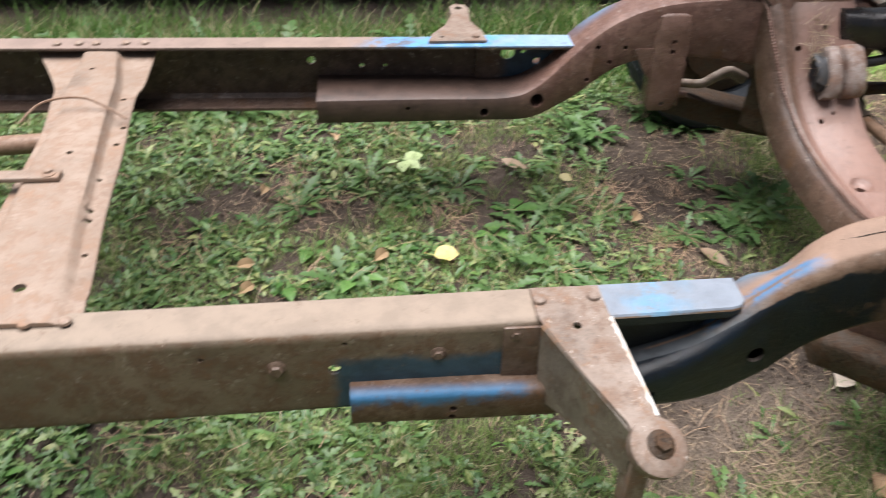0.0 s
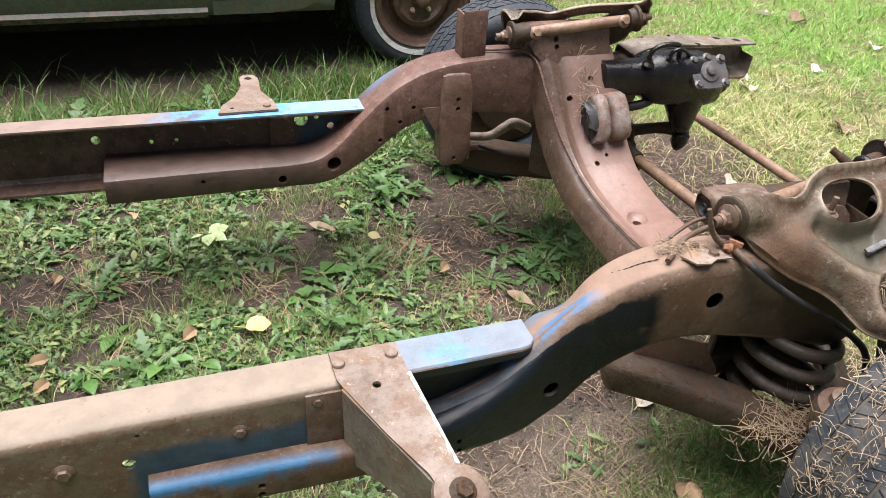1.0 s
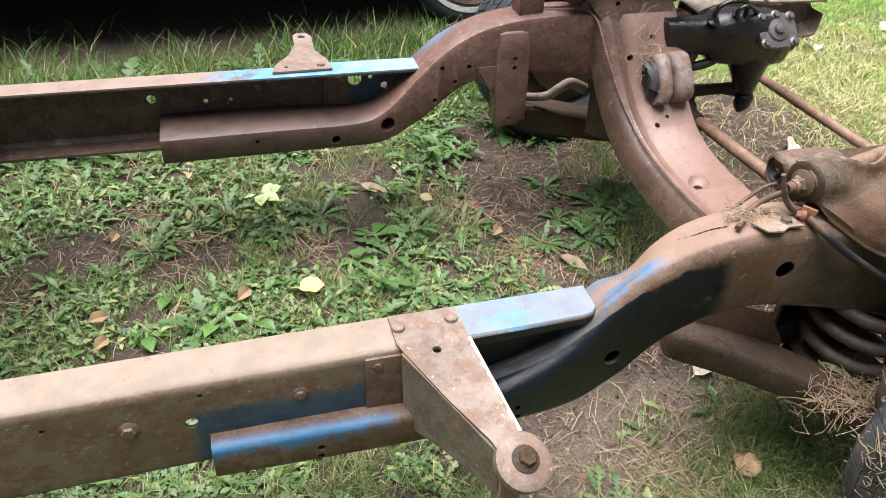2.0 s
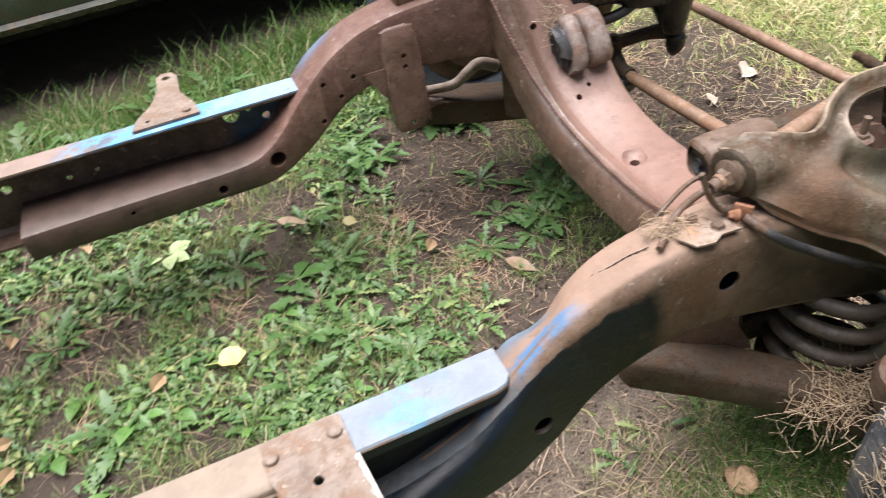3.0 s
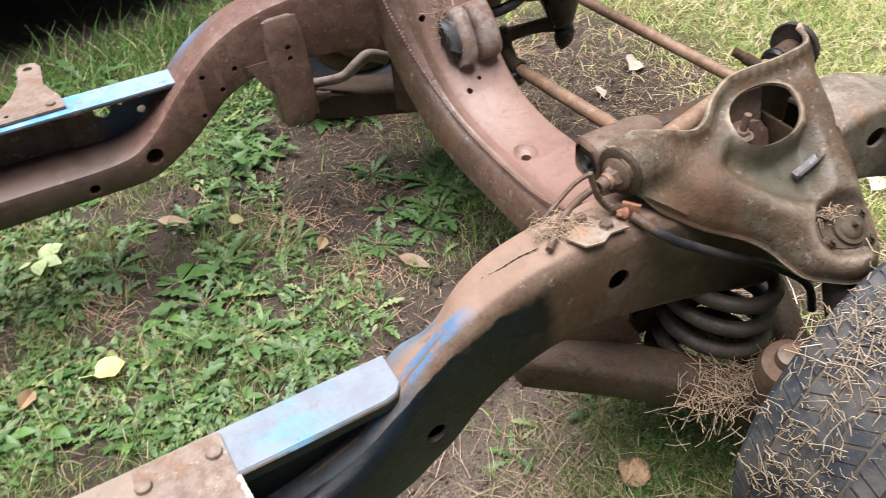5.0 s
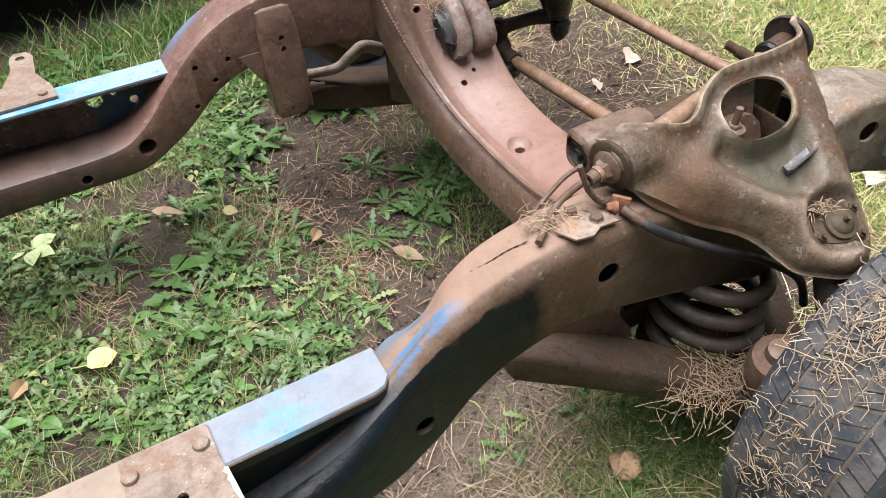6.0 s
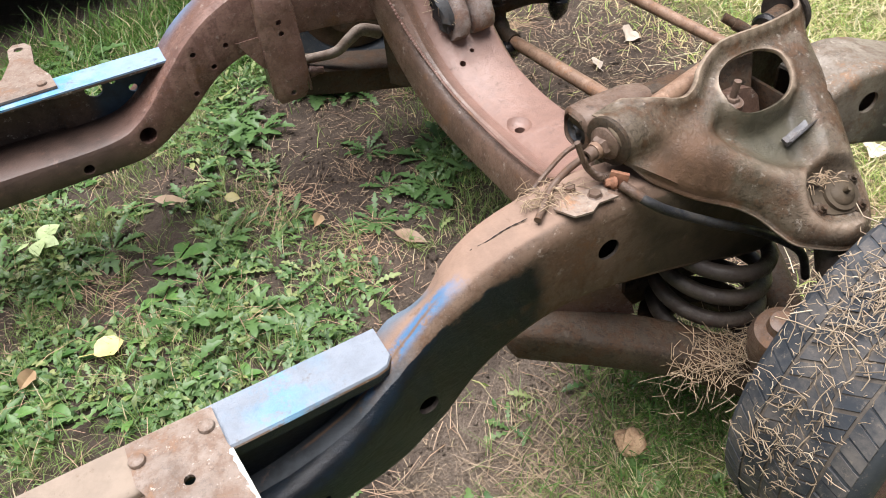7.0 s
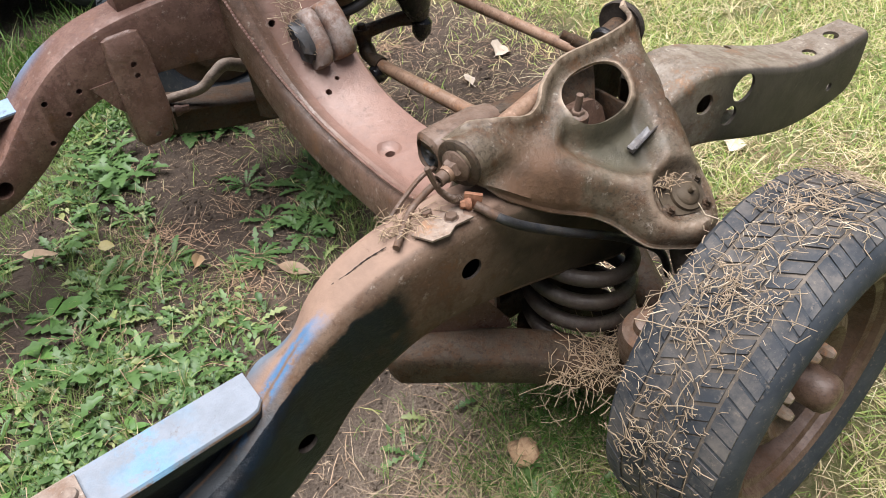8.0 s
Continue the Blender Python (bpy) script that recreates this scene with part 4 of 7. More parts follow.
def far_lower_arm():
    """The far lower arm shows its flat inner bar and the anti-roll bar above it."""
    bm = bmesh.new()
    loft(bm, [[(x, 0.500, z + 0.030), (x, 0.506, z + 0.034), (x, 0.60, z + 0.034), (x, 0.60, z + 0.026), (x, 0.512, z + 0.026), (x, 0.512, z - 0.03), (x, 0.50, z - 0.03)] for x, z in ((0.74, 0.312), (0.86, 0.275), (1.00, 0.238), (1.12, 0.215))])
    a = part("lower_control_arm", bm, m_under, chassis, "flat rusty bar of the far lower control arm")
    bm = bmesh.new()
    tube(bm, spline([(0.70, 0.56, 0.345), (0.776, 0.53, 0.352), (0.84, 0.52, 0.352), (0.880, 0.52, 0.372), (0.915, 0.525, 0.383), (0.96, 0.53, 0.36)], 6), [0.010 + 0.006 * k / 30 for k in range(31)], 14)
    part("bent_bar", bm, m_scrap, a, "pale grey bent bar")
    bm = bmesh.new()
    hexbolt(bm, (0.768, 0.50, 0.335), (0.9, -0.3, 0), 0.009, 0.03)
    part("bolt", bm, m_front_far, a)


lower_arm(-1)
far_lower_arm()
for s in (-1, 1):
    coil(s)
    # spindle upright
    bm = bmesh.new()
    P = [(1.150, s * 0.615, 0.492), (1.145, s * 0.640, 0.45), (1.15, s * 0.68, 0.36), (1.15, s * 0.69, 0.28), (1.12, s * 0.68, 0.22)]
    tube(bm, spline(P, 4), [0.016 + 0.012 * math.sin(math.pi * i / 16) for i in range(17)], 12)
    part("steering_knuckle", bm, m_spring, chassis)


# ---- wheels ----
def wheel(name, parent, c, toe, camber, side, R, tread_mat, rim_mat, label, whitewall=False, half=0.085):
    """A wheel with its axle along y; side -1 faces the outside to -y."""
    m = Matrix.Translation(c) @ Euler((radians(camber), 0, radians(toe))).to_matrix().to_4x4() @ Matrix.Rotation(radians(90 * side * -1), 4, "X")
    # after that z of m points outwards
    k = R / 0.30
    w = new(name)
    w.parent = parent
    w.empty_display_size = 0.1
    tagged(w, label)
    bm = bmesh.new()
    h = half
    prof = [(0.192 * k, h * 0.72), (0.20 * k, h * 0.92), (0.225 * k, h * 1.10), (0.25 * k, h * 1.17), (0.27 * k, h * 1.12), (0.284 * k, h * 1.0), (0.290 * k, h * 0.88), (0.2935 * k, h * 0.6), (0.2945 * k, 0)]
    prof = prof + [(r, -z) for r, z in prof[-2::-1]]
    lathe(bm, prof + [(0.185 * k, -h * 0.6), (0.185 * k, h * 0.6)], m, 72, close=True)
    tyre = part("tyre", bm, m_tyre_far, w, "worn black rubber tyre", 30)
    if tread_mat is m_tyre:
        bm = bmesh.new()
        lathe(bm, [(0.290 * k, h * 0.70), (0.2942 * k, h * 0.58), (0.2952 * k, 0), (0.2942 * k, -h * 0.58), (0.290 * k, -h * 0.70), (0.27 * k, -h * 0.6), (0.27 * k, h * 0.6)], m, 96, close=True)
        part("packed_dirt", bm, m_dirt, tyre, "dusty dirt packed between the tread blocks")
    # tread blocks: five rows of slanted lugs
    bm = bmesh.new()
    nb = 76
    for row, (z0, z1, sl, ph) in enumerate(((-0.97, -0.60, 0.5, 0), (-0.54, -0.20, -0.55, 0.5), (-0.15, 0.15, 0.6, 0.1), (0.20, 0.54, -0.55, 0.6), (0.60, 0.97, 0.5, 0.2))):
        for j in range(nb):
            a0 = 2 * math.pi * (j + ph) / nb
            a1 = a0 + 2 * math.pi / nb * random.uniform(0.74, 0.88)
            wob = random.uniform(-0.004, 0.004)
            vs = []
            for lift in (-0.004, 0.0032 + random.uniform(-0.0008, 0.0008)):
                for a, z in ((a0, z0), (a1, z0), (a1, z1), (a0, z1)):
                    aa = a + sl * (z - z0) / (z1 - z0) * 2 * math.pi / nb * 1.2 + wob
                    rr = np.interp(abs(z), (0, 0.6, 0.88, 1.0), (0.2945 * k, 0.2935 * k, 0.290 * k, 0.284 * k)) + lift
                    vs.append(bm.verts.new(m @ Vector((rr * math.cos(aa), rr * math.sin(aa), z * h))))
            for f in ((4, 5, 6, 7), (0, 1, 5, 4), (1, 2, 6, 5), (2, 3, 7, 6), (3, 0, 4, 7)):
                bm.faces.new([vs[i] for i in f])
    tr = part("tread", bm, tread_mat, tyre, "block tread")
    if whitewall:
        bm = bmesh.new()
        lathe(bm, [(0.212 * k, h * 1.055), (0.213 * k, h * 1.085), (0.232 * k, h * 1.16), (0.233 * k, h * 1.13)], m, 72, close=True)
        part("whitewall", bm, m_alloy_white, tyre, "narrow white sidewall band")
    bm = bmesh.new()
    lathe(bm, [(0.206 * k, h * 0.98), (0.200 * k, h * 1.0), (0.192 * k, h * 0.93), (0.188 * k, h * 0.80), (0.176 * k, h * 0.74), (0.172 * k, h * 0.45), (0.165 * k, h * 0.35), (0.150 * k, h * 0.22), (0.135 * k, h * 0.30),
               (0.12 * k, h * 0.62), (0.10 * k, h * 0.72), (0.085 * k, h * 0.52), (0.05 * k, h * 0.46), (0.04 * k, h * 0.46), (0.04 * k, h * 0.05), (0.19 * k, -h * 0.3), (0.205 * k, -h * 0.9), (0.206 * k, h * 0.5)], m, 64, close=True)
    part("rim", bm, rim_mat, w, "rusty pressed steel rim", 30)
    bm = bmesh.new()
    lathe(bm, [(0.0001, h * 1.28), (0.018 * k, h * 1.26), (0.028 * k, h * 1.18), (0.032 * k, h * 1.05), (0.033 * k, h * 0.55), (0.042 * k, h * 0.48), (0.042 * k, h * 0.3)], m, 28)
    part("hub_cap", bm, rim_mat, w, "domed grease cap")
    for j in range(5):
        a = 2 * math.pi * j / 5 + 0.35
        bm = bmesh.new()
        q = m @ Vector((0.060 * math.cos(a) * k, 0.060 * math.sin(a) * k, h * 0.46))
        d = m.to_3x3() @ Vector((0, 0, 1))
        lathe(bm, [(0.0001, 0.030), (0.006, 0.029), (0.010, 0.022), (0.011, 0)], axis(q, d), 6)
        part("lug_nut", bm, m_nut, w, "bare steel lug nut")
    bm = bmesh.new()
    lathe(bm, [(0.04 * k, h * 0.04), (0.13 * k, 0.0), (0.13 * k, -h * 0.7), (0.04 * k, -h * 0.75)], m, 32, close=True)
    part("brake_drum", bm, m_under, w)
    return m


m_alloy_white = steel("whitewall_rubber", (0.62, 0.62, 0.60), (0.5, 0.5, 0.48), (0.35, 0.34, 0.32), 0.6)
wheel_near = wheel("wheel", chassis, (1.20, -0.78, 0.286), 5, 0, -1, 0.295, m_tyre, m_rimrust, "old front wheel, tyre covered with dry straw")
wheel_far = wheel("wheel", chassis, (1.04, 0.89, 0.335), 0, 0, 1, 0.295, m_tyre_far, m_rimrust, "front wheel with a black tyre")

# ---- steering ----
bm = bmesh.new()
rings = []
for x, r in ((1.06, 0.030), (1.065, 0.044), (1.16, 0.047), (1.19, 0.050), (1.205, 0.062), (1.235, 0.070), (1.30, 0.074), (1.38, 0.073), (1.415, 0.066), (1.43, 0.052)):
    rings.append([(x + 0.022, 0.395 + r * 0.92 * math.copysign(abs(math.cos(a)) ** 0.75, math.cos(a)), 0.562 - 0.09 * (x - 1.06) + r * math.copysign(abs(math.sin(a)) ** 0.75, math.sin(a))) for a in (2 * math.pi * k / 28 for k in range(28))])
loft(bm, rings)
lathe(bm, [(0.026, 0.0), (0.036, 0.03), (0.046, 0.06), (0.058, 0.09), (0.060, 0.15)], axis((1.372, 0.385, 0.385), (-0.10, 0.05, 1)), 22)
gear = part("steering_box", bm, m_grease, chassis, "oily black steering gearbox")
bm = bmesh.new()
lathe(bm, [(0.0001, 0.030), (0.022, 0.029), (0.034, 0.022), (0.044, 0.006), (0.047, 0.0), (0.047, -0.02)], axis((1.458, 0.395, 0.525), (1, -0.05, -0.1)), 26)
part("end_cap", bm, m_under, gear, "round rusty end cap")
cover = Matrix.Translation((1.385, 0.338, 0.572)) @ Euler((radians(48), 0, 0)).to_matrix().to_4x4()
bm = bmesh.new()
outline = [(0.055 * math.copysign(abs(math.cos(a)) ** 0.6, math.cos(a)), 0.046 * math.copysign(abs(math.sin(a)) ** 0.6, math.sin(a))) for a in (2 * math.pi * k / 28 for k in range(28))]
sheet(bm, outline, 0.014, cover @ Matrix.Translation((0, 0, 0.006)))
lathe(bm, [(0.0001, 0.022), (0.012, 0.020), (0.015, 0.012), (0.028, 0.011), (0.032, 0.004)], cover, 20)
part("side_cover", bm, m_clip, gear, "oily steel side cover")
for dx, dy in ((0.042, 0.034), (-0.042, 0.034), (0.042, -0.034), (-0.042, -0.034), (0.0, 0.040)):
    bm = bmesh.new()
    hexbolt(bm, cover @ Vector((dx, dy, 0.006)), cover.to_3x3() @ Vector((0, 0, 1)), 0.009, 0.010)
    part("bolt", bm, m_clip, gear)
bm = bmesh.new()
tube(bm, spline([(1.205, 0.36, 0.600), (1.205, 0.35, 0.637), (1.235, 0.345, 0.655), (1.285, 0.35, 0.648), (1.295, 0.36, 0.610)], 5), 0.0065, 8)
tube(bm, spline([(1.265, 0.35, 0.600), (1.262, 0.345, 0.632), (1.29, 0.345, 0.640), (1.34, 0.37, 0.61)], 5), 0.0055, 8)
for x in (1.205, 1.265, 1.295):
    hexbolt(bm, (x, 0.357, 0.600), (0, -0.3, 1), 0.011, 0.016)
part("pressure_pipe", bm, m_grease, gear, "thin black pressure pipes with hex fittings")
bm = bmesh.new()
tube(bm, spline([(1.10, 0.43, 0.455), (1.15, 0.40, 0.463), (1.20, 0.375, 0.475), (1.245, 0.37, 0.492), (1.28, 0.385, 0.515)], 5), 0.0125, 10)
part("feed_hose", bm, m_hose, gear, "thick black rubber hose")
bm = bmesh.new()
tube(bm, spline([(1.385, 0.394, 0.380), (1.35, 0.425, 0.374), (1.32, 0.442, 0.368), (1.27, 0.462, 0.358), (1.252, 0.464, 0.356)], 5), [0.024 - 0.008 * math.sin(math.pi * k / 20) for k in range(21)], 12)
lathe(bm, [(0.0001, 0.016), (0.010, 0.015), (0.012, 0.006), (0.021, 0.004), (0.022, -0.016), (0.016, -0.022)], axis((1.252, 0.464, 0.366), (0, 0, 1)), 16)
part("pitman_arm", bm, m_under, gear, "forged pitman arm")
bm = bmesh.new()
tube(bm, spline([(1.252, 0.464, 0.35), (1.243, 0.44, 0.337), (1.236, 0.41, 0.322), (1.240, 0.37, 0.312)], 5), [0.019 + 0.002 * math.sin(k) for k in range(16)], 12)
part("link_neck", bm, m_under, gear)
linkage = new("steering_linkage")
linkage.parent = chassis
for name, a, b, r in (("tie_rod", (1.585, 0.66, 0.31), (1.66, -0.38, 0.30), 0.0145), ("relay_rod", (1.238, 0.385, 0.312), (1.315, -0.30, 0.30), 0.0165)):
    bm = bmesh.new()
    tube(bm, [a, tuple(0.8 * u + 0.2 * v for u, v in zip(a, b)), tuple(0.2 * u + 0.8 * v for u, v in zip(a, b)), b], [r * 0.9, r, r, r * 0.9], 14)
    part(name, bm, m_rod, linkage)
bm = bmesh.new()
lathe(bm, [(0.006, -0.04), (0.016, -0.03), (0.024, -0.015), (0.026, 0.01), (0.015, 0.026), (0.0001, 0.03)], axis((1.378, 0.385, 0.360), (0.2, 0, 1)), 16)
part("ball_end", bm, m_grease, linkage, "greasy ball joint")
bm = bmesh.new()
lathe(bm, [(0.006, -0.04), (0.016, -0.03), (0.022, -0.015), (0.024, 0.01), (0.015, 0.026), (0.0001, 0.03)], axis((1.226, 0.372, 0.292), (-0.8, -0.3, 0.3)), 16)
part("ball_end", bm, m_grease, linkage, "greasy ball joint")


# ---- engine mount on the crossmember ----
mount = new("engine_mount")
mount.parent = chassis
tagged(mount, "rusty folded engine mount bracket")
mm = Matrix.Translation((1.055, 0.315, 0.472)) @ Euler((radians(52), 0, radians(6))).to_matrix().to_4x4()
for x0, x1, hh, bend in ((-0.026, 0.012, 0.97, 0.012), (0.017, 0.068, 1.08, 0.004)):
    bm = bmesh.new()
    sec = [(-0.060, 0.000), (-0.066, 0.022), (-0.063, 0.041), (-0.050, 0.053), (-0.020, 0.058), (0.020, 0.060), (0.046, 0.054), (0.060, 0.036), (0.064, 0.0)]
    loft(bm, [[mm @ Vector((x + bend * (y / 0.06) ** 2 * (0.4 if y > 0 else -0.8), y * (0.95 if q < 0.9 else 1), z * q * hh)) for y, z in sec] for x, q in ((x0, 0.72), (x0 + 0.002, 0.86), (x0 + 0.007, 0.96), (x0 + 0.015, 1.0), (x1 - 0.014, 1.0), (x1 - 0.006, 0.95), (x1 - 0.001, 0.84), (x1, 0.70))])
    part("shell", bm, m_mount, mount)
bm = bmesh.new()
sheet(bm, [(-0.030, -0.058), (0.016, -0.060), (0.020, -0.070), (0.004, -0.082), (-0.010, -0.074), (-0.034, -0.078), (-0.038, -0.066)], 0.003, mm @ Matrix.Translation((0, 0, 0.022)) @ Matrix.Rotation(radians(20), 4, "X"))
part("bent_lip", bm, m_mount, mount, "bent thin lip of the bracket")
bm = bmesh.new()
loft(bm, [[mm @ Vector((x, y, z)) for x, z in ((0.004, 0), (0.072, 0), (0.072, 0.005), (0.004, 0.005))] for y in (-0.108, -0.050)])
foot = part("foot", bm, m_front_far, mount)
cut(foot, [(mm @ Vector((x, y, 0.005)), mm.to_3x3() @ Vector((0, 0, 1)), r) for x, y, r in ((0.016, -0.090, 0.005), (0.036, -0.086, 0.007), (0.056, -0.082, 0.006))], 0.02)
bm = bmesh.new()
ru = random.Random(5)
loft(bm, [[mm @ Vector((x + ru.uniform(-0.004, 0.004), 0.050 * q * math.cos(a) * (1 + ru.uniform(-0.16, 0.16)), 0.026 + 0.026 * q * math.sin(a) * (1 + ru.uniform(-0.18, 0.18)))) for a in (2 * math.pi * k / 16 for k in range(16))] for x, q in ((-0.052, 0.55), (-0.050, 0.78), (-0.042, 0.86), (-0.034, 0.80), (-0.026, 0.90), (-0.016, 0.86))])
part("rubber_block", bm, m_hose, mount, "perished rubber block")

# bracket hanging from the far rail
bm = bmesh.new()
prof = [(0.411, 0.588, 0.016, 0.022), (0.408, 0.582, 0.004, 0.008), (0.406, 0.54, 0.0, 0.0), (0.404, 0.475, 0.0, 0.0), (0.400, 0.445, 0.001, 0.001), (0.398, 0.395, 0.002, 0.003), (0.399, 0.350, 0.004, 0.010), (0.401, 0.338, 0.010, 0.018)]
loft(bm, [[(0.650 + q, y + 0.010, z), (0.652 + q, y + 0.003, z), (0.658 + q, y, z), (0.731 - g, y, z), (0.737 - g, y + 0.003, z), (0.739 - g, y + 0.010, z), (0.730 - g, y + 0.008, z), (0.660 + q, y + 0.008, z)] for y, z, q, g in prof])
box(bm, 0.732, 0.738, 0.404, 0.445, 0.346, 0.470, 0.002)
box(bm, 0.651, 0.657, 0.404, 0.445, 0.352, 0.470, 0.002)
hang = part("hanger_bracket", bm, m_cross, chassis, "folded steel bracket hanging from the rail")
holes(hang, ((0.698, 0.406, 0.520, 0.006), (0.698, 0.405, 0.495, 0.006), (0.693, 0.400, 0.358, 0.006)), (0, -1, 0))
bm = bmesh.new()
sheet(bm, [(0.0, 0.0), (0.052, 0.0), (0.052, -0.080), (0.035, -0.060)], 0.005, Matrix.Translation((0.602, 0.412, 0.500)) @ Matrix.Rotation(radians(90), 4, "X"))
part("gusset", bm, m_cross, hang)
bm = bmesh.new()
box(bm, 0.712, 0.775, 0.44, 0.446, 0.60, 0.735, 0.004)
box(bm, 0.712, 0.718, 0.446, 0.50, 0.60, 0.725, 0.002)
part("rail_bracket", bm, m_front_far, chassis, "small upright bracket on the rail")


# ---- body mount brackets ----
def body_mount():
    b = new("body_mount")
    b.parent = chassis
    tagged(b, "tapered body mount bracket with a rubber bush")
    bm = bmesh.new()
    t = 0.005
    st = [((0.192, -0.462, 0.5), (0.298, -0.462, 0.5)), ((0.192, -0.524, 0.5), (0.300, -0.522, 0.5)), ((0.198, -0.538, 0.4965), (0.303, -0.534, 0.497)), ((0.238, -0.638, 0.491), (0.310, -0.623, 0.493)), ((0.277, -0.718, 0.484), (0.322, -0.715, 0.486)), ((0.284, -0.733, 0.476), (0.318, -0.726, 0.481))]
    loft(bm, [[a, b, (b[0], b[1] + 0.002, b[2] - t), (a[0], a[1] + 0.002, a[2] - t)] for a, b in st])
    tp = part("top_plate", bm, m_bracket, b, "", 25)
    bm = bmesh.new()
    rs = np.random.RandomState(5)
    strip = []
    for k in range(34):
        f = k / 33
        x, y, z = 0.3035 + 0.0175 * f, -0.532 - 0.182 * f, 0.4975 - 0.0105 * f
        wd = 0.0025 + 0.0045 * rs.rand() * (1 - 0.4 * f)
        strip.append([(x + 0.0006, y, z - 0.004), (x + 0.0006, y, z + 0.0006), (x - wd, y, z + 0.0010), (x - wd, y, z - 0.001)])
    loft(bm, strip)
    part("bare_edge", bm, m_flake, b, "flaking white paint along the edge")
    holes(tp, ((0.248, -0.546, 0.4955, 0.0068),), (0, 0, 1))
    bm = bmesh.new()
    edge = [(0.196, -0.541, 0.492), (0.238, -0.638, 0.486), (0.283, -0.733, 0.472)]
    low = [(0.200, -0.541, 0.345), (0.242, -0.638, 0.376), (0.288, -0.733, 0.386)]
    loft(bm, [[e, tuple(u + 0.005 for u in e), tuple(u + 0.005 for u in l), l] for e, l in zip(edge, low)])
    part("side_plate", bm, m_horn, b)
    bm = bmesh.new()
    lathe(bm, [(0.010, -0.02), (0.036, -0.018), (0.040, -0.006), (0.040, 0.006), (0.032, 0.012), (0.010, 0.013)], axis((0.313, -0.748, 0.464), (0.15, -0.40, 0.88)), 26)
    part("eye", bm, m_bracket, b, "round eye of the mount")
    bm = bmesh.new()
    hexbolt(bm, (0.314, -0.752, 0.476), (0.15, -0.40, 0.88), 0.013, 0.012)
    part("bolt", bm, m_under, b)
    bm = bmesh.new()
    box(bm, 0.288, 0.318, -0.742, -0.704, 0.31, 0.455, 0.006)
    part("lower_strap", bm, m_bracket, b)
    for x, y in ((0.201, -0.493), (0.285, -0.489)):
        bm = bmesh.new()
        bolt(bm, (x, y, 0.5), (0, 0, 1), 0.0105, 0.007)
        part("rivet", bm, m_bracket, b)
    


body_mount()
bm = bmesh.new()
tri = [(0.105, 0.475), (0.125, 0.475), (0.25, 0.475), (0.245, 0.53), (0.222, 0.60), (0.226, 0.69), (0.215, 0.715), (0.19, 0.72), (0.178, 0.70), (0.176, 0.64), (0.155, 0.575), (0.118, 0.52)]
sheet(bm, tri, 0.005, Matrix.Translation((0, 0, 0.501)))
fb = part("body_mount_far", bm, m_bracket, chassis, "pale rusty triangular body mount plate")
fb.name = "mount_plate"
holes(fb, ((0.20, 0.69, 0.5012, 0.010), (0.14, 0.50, 0.5012, 0.005)), (0, 0, 1))
bm = bmesh.new()
bolt(bm, (0.225, 0.50, 0.501), (0, 0, 1), 0.010, 0.006)
part("rivet", bm, m_bracket, fb)

# bolts and holes of the near rail
bm = bmesh.new()
hexbolt(bm, (-0.194, -rail_y(-0.194), 0.428), (0, -1, 0), 0.0105, 0.009)
part("bolt", bm, m_fitting, rails["side_rail"], "rust-red bolt head")
bm = bmesh.new()
hexbolt(bm, (0.046, -rail_y(0.046), 0.440), (0, -1, 0), 0.0085, 0.007)
part("bolt", bm, m_fitting, rails["side_rail"])
bm = bmesh.new()
box(bm, 0.143, 0.205, -rail_y(0.17) - 0.005, -rail_y(0.17) + 0.001, 0.385, 0.486, 0.002)
hexbolt(bm, (0.161, -rail_y(0.17) - 0.004, 0.472), (0, -1, 0), 0.007, 0.005)
part("strap", bm, m_fitting, rails["side_rail"])
holes(rails["side_rail"], ((-0.110, -rail_y(-0.11), 0.419, 0.010), (-0.092, -rail_y(-0.09), 0.470, 0.0035), (-0.30, -rail_y(-0.30), 0.455, 0.004)), (0, -1, 0))
holes(rails["side_rail.001"], [(x, rail_y(x) - 0.0075, z, r) for x, z, r in ((-0.187, 0.43, 0.011), (-0.06, 0.415, 0.006), (0.0, 0.415, 0.005))], (0, -1, 0))
holes(rails["rail_web.001"], [(x, rail_y(x) - 0.0185, z, r) for x, z, r in ((0.31, 0.452, 0.018), (0.35, 0.455, 0.006), (0.385, 0.43, 0.009))], (0, -1, 0))


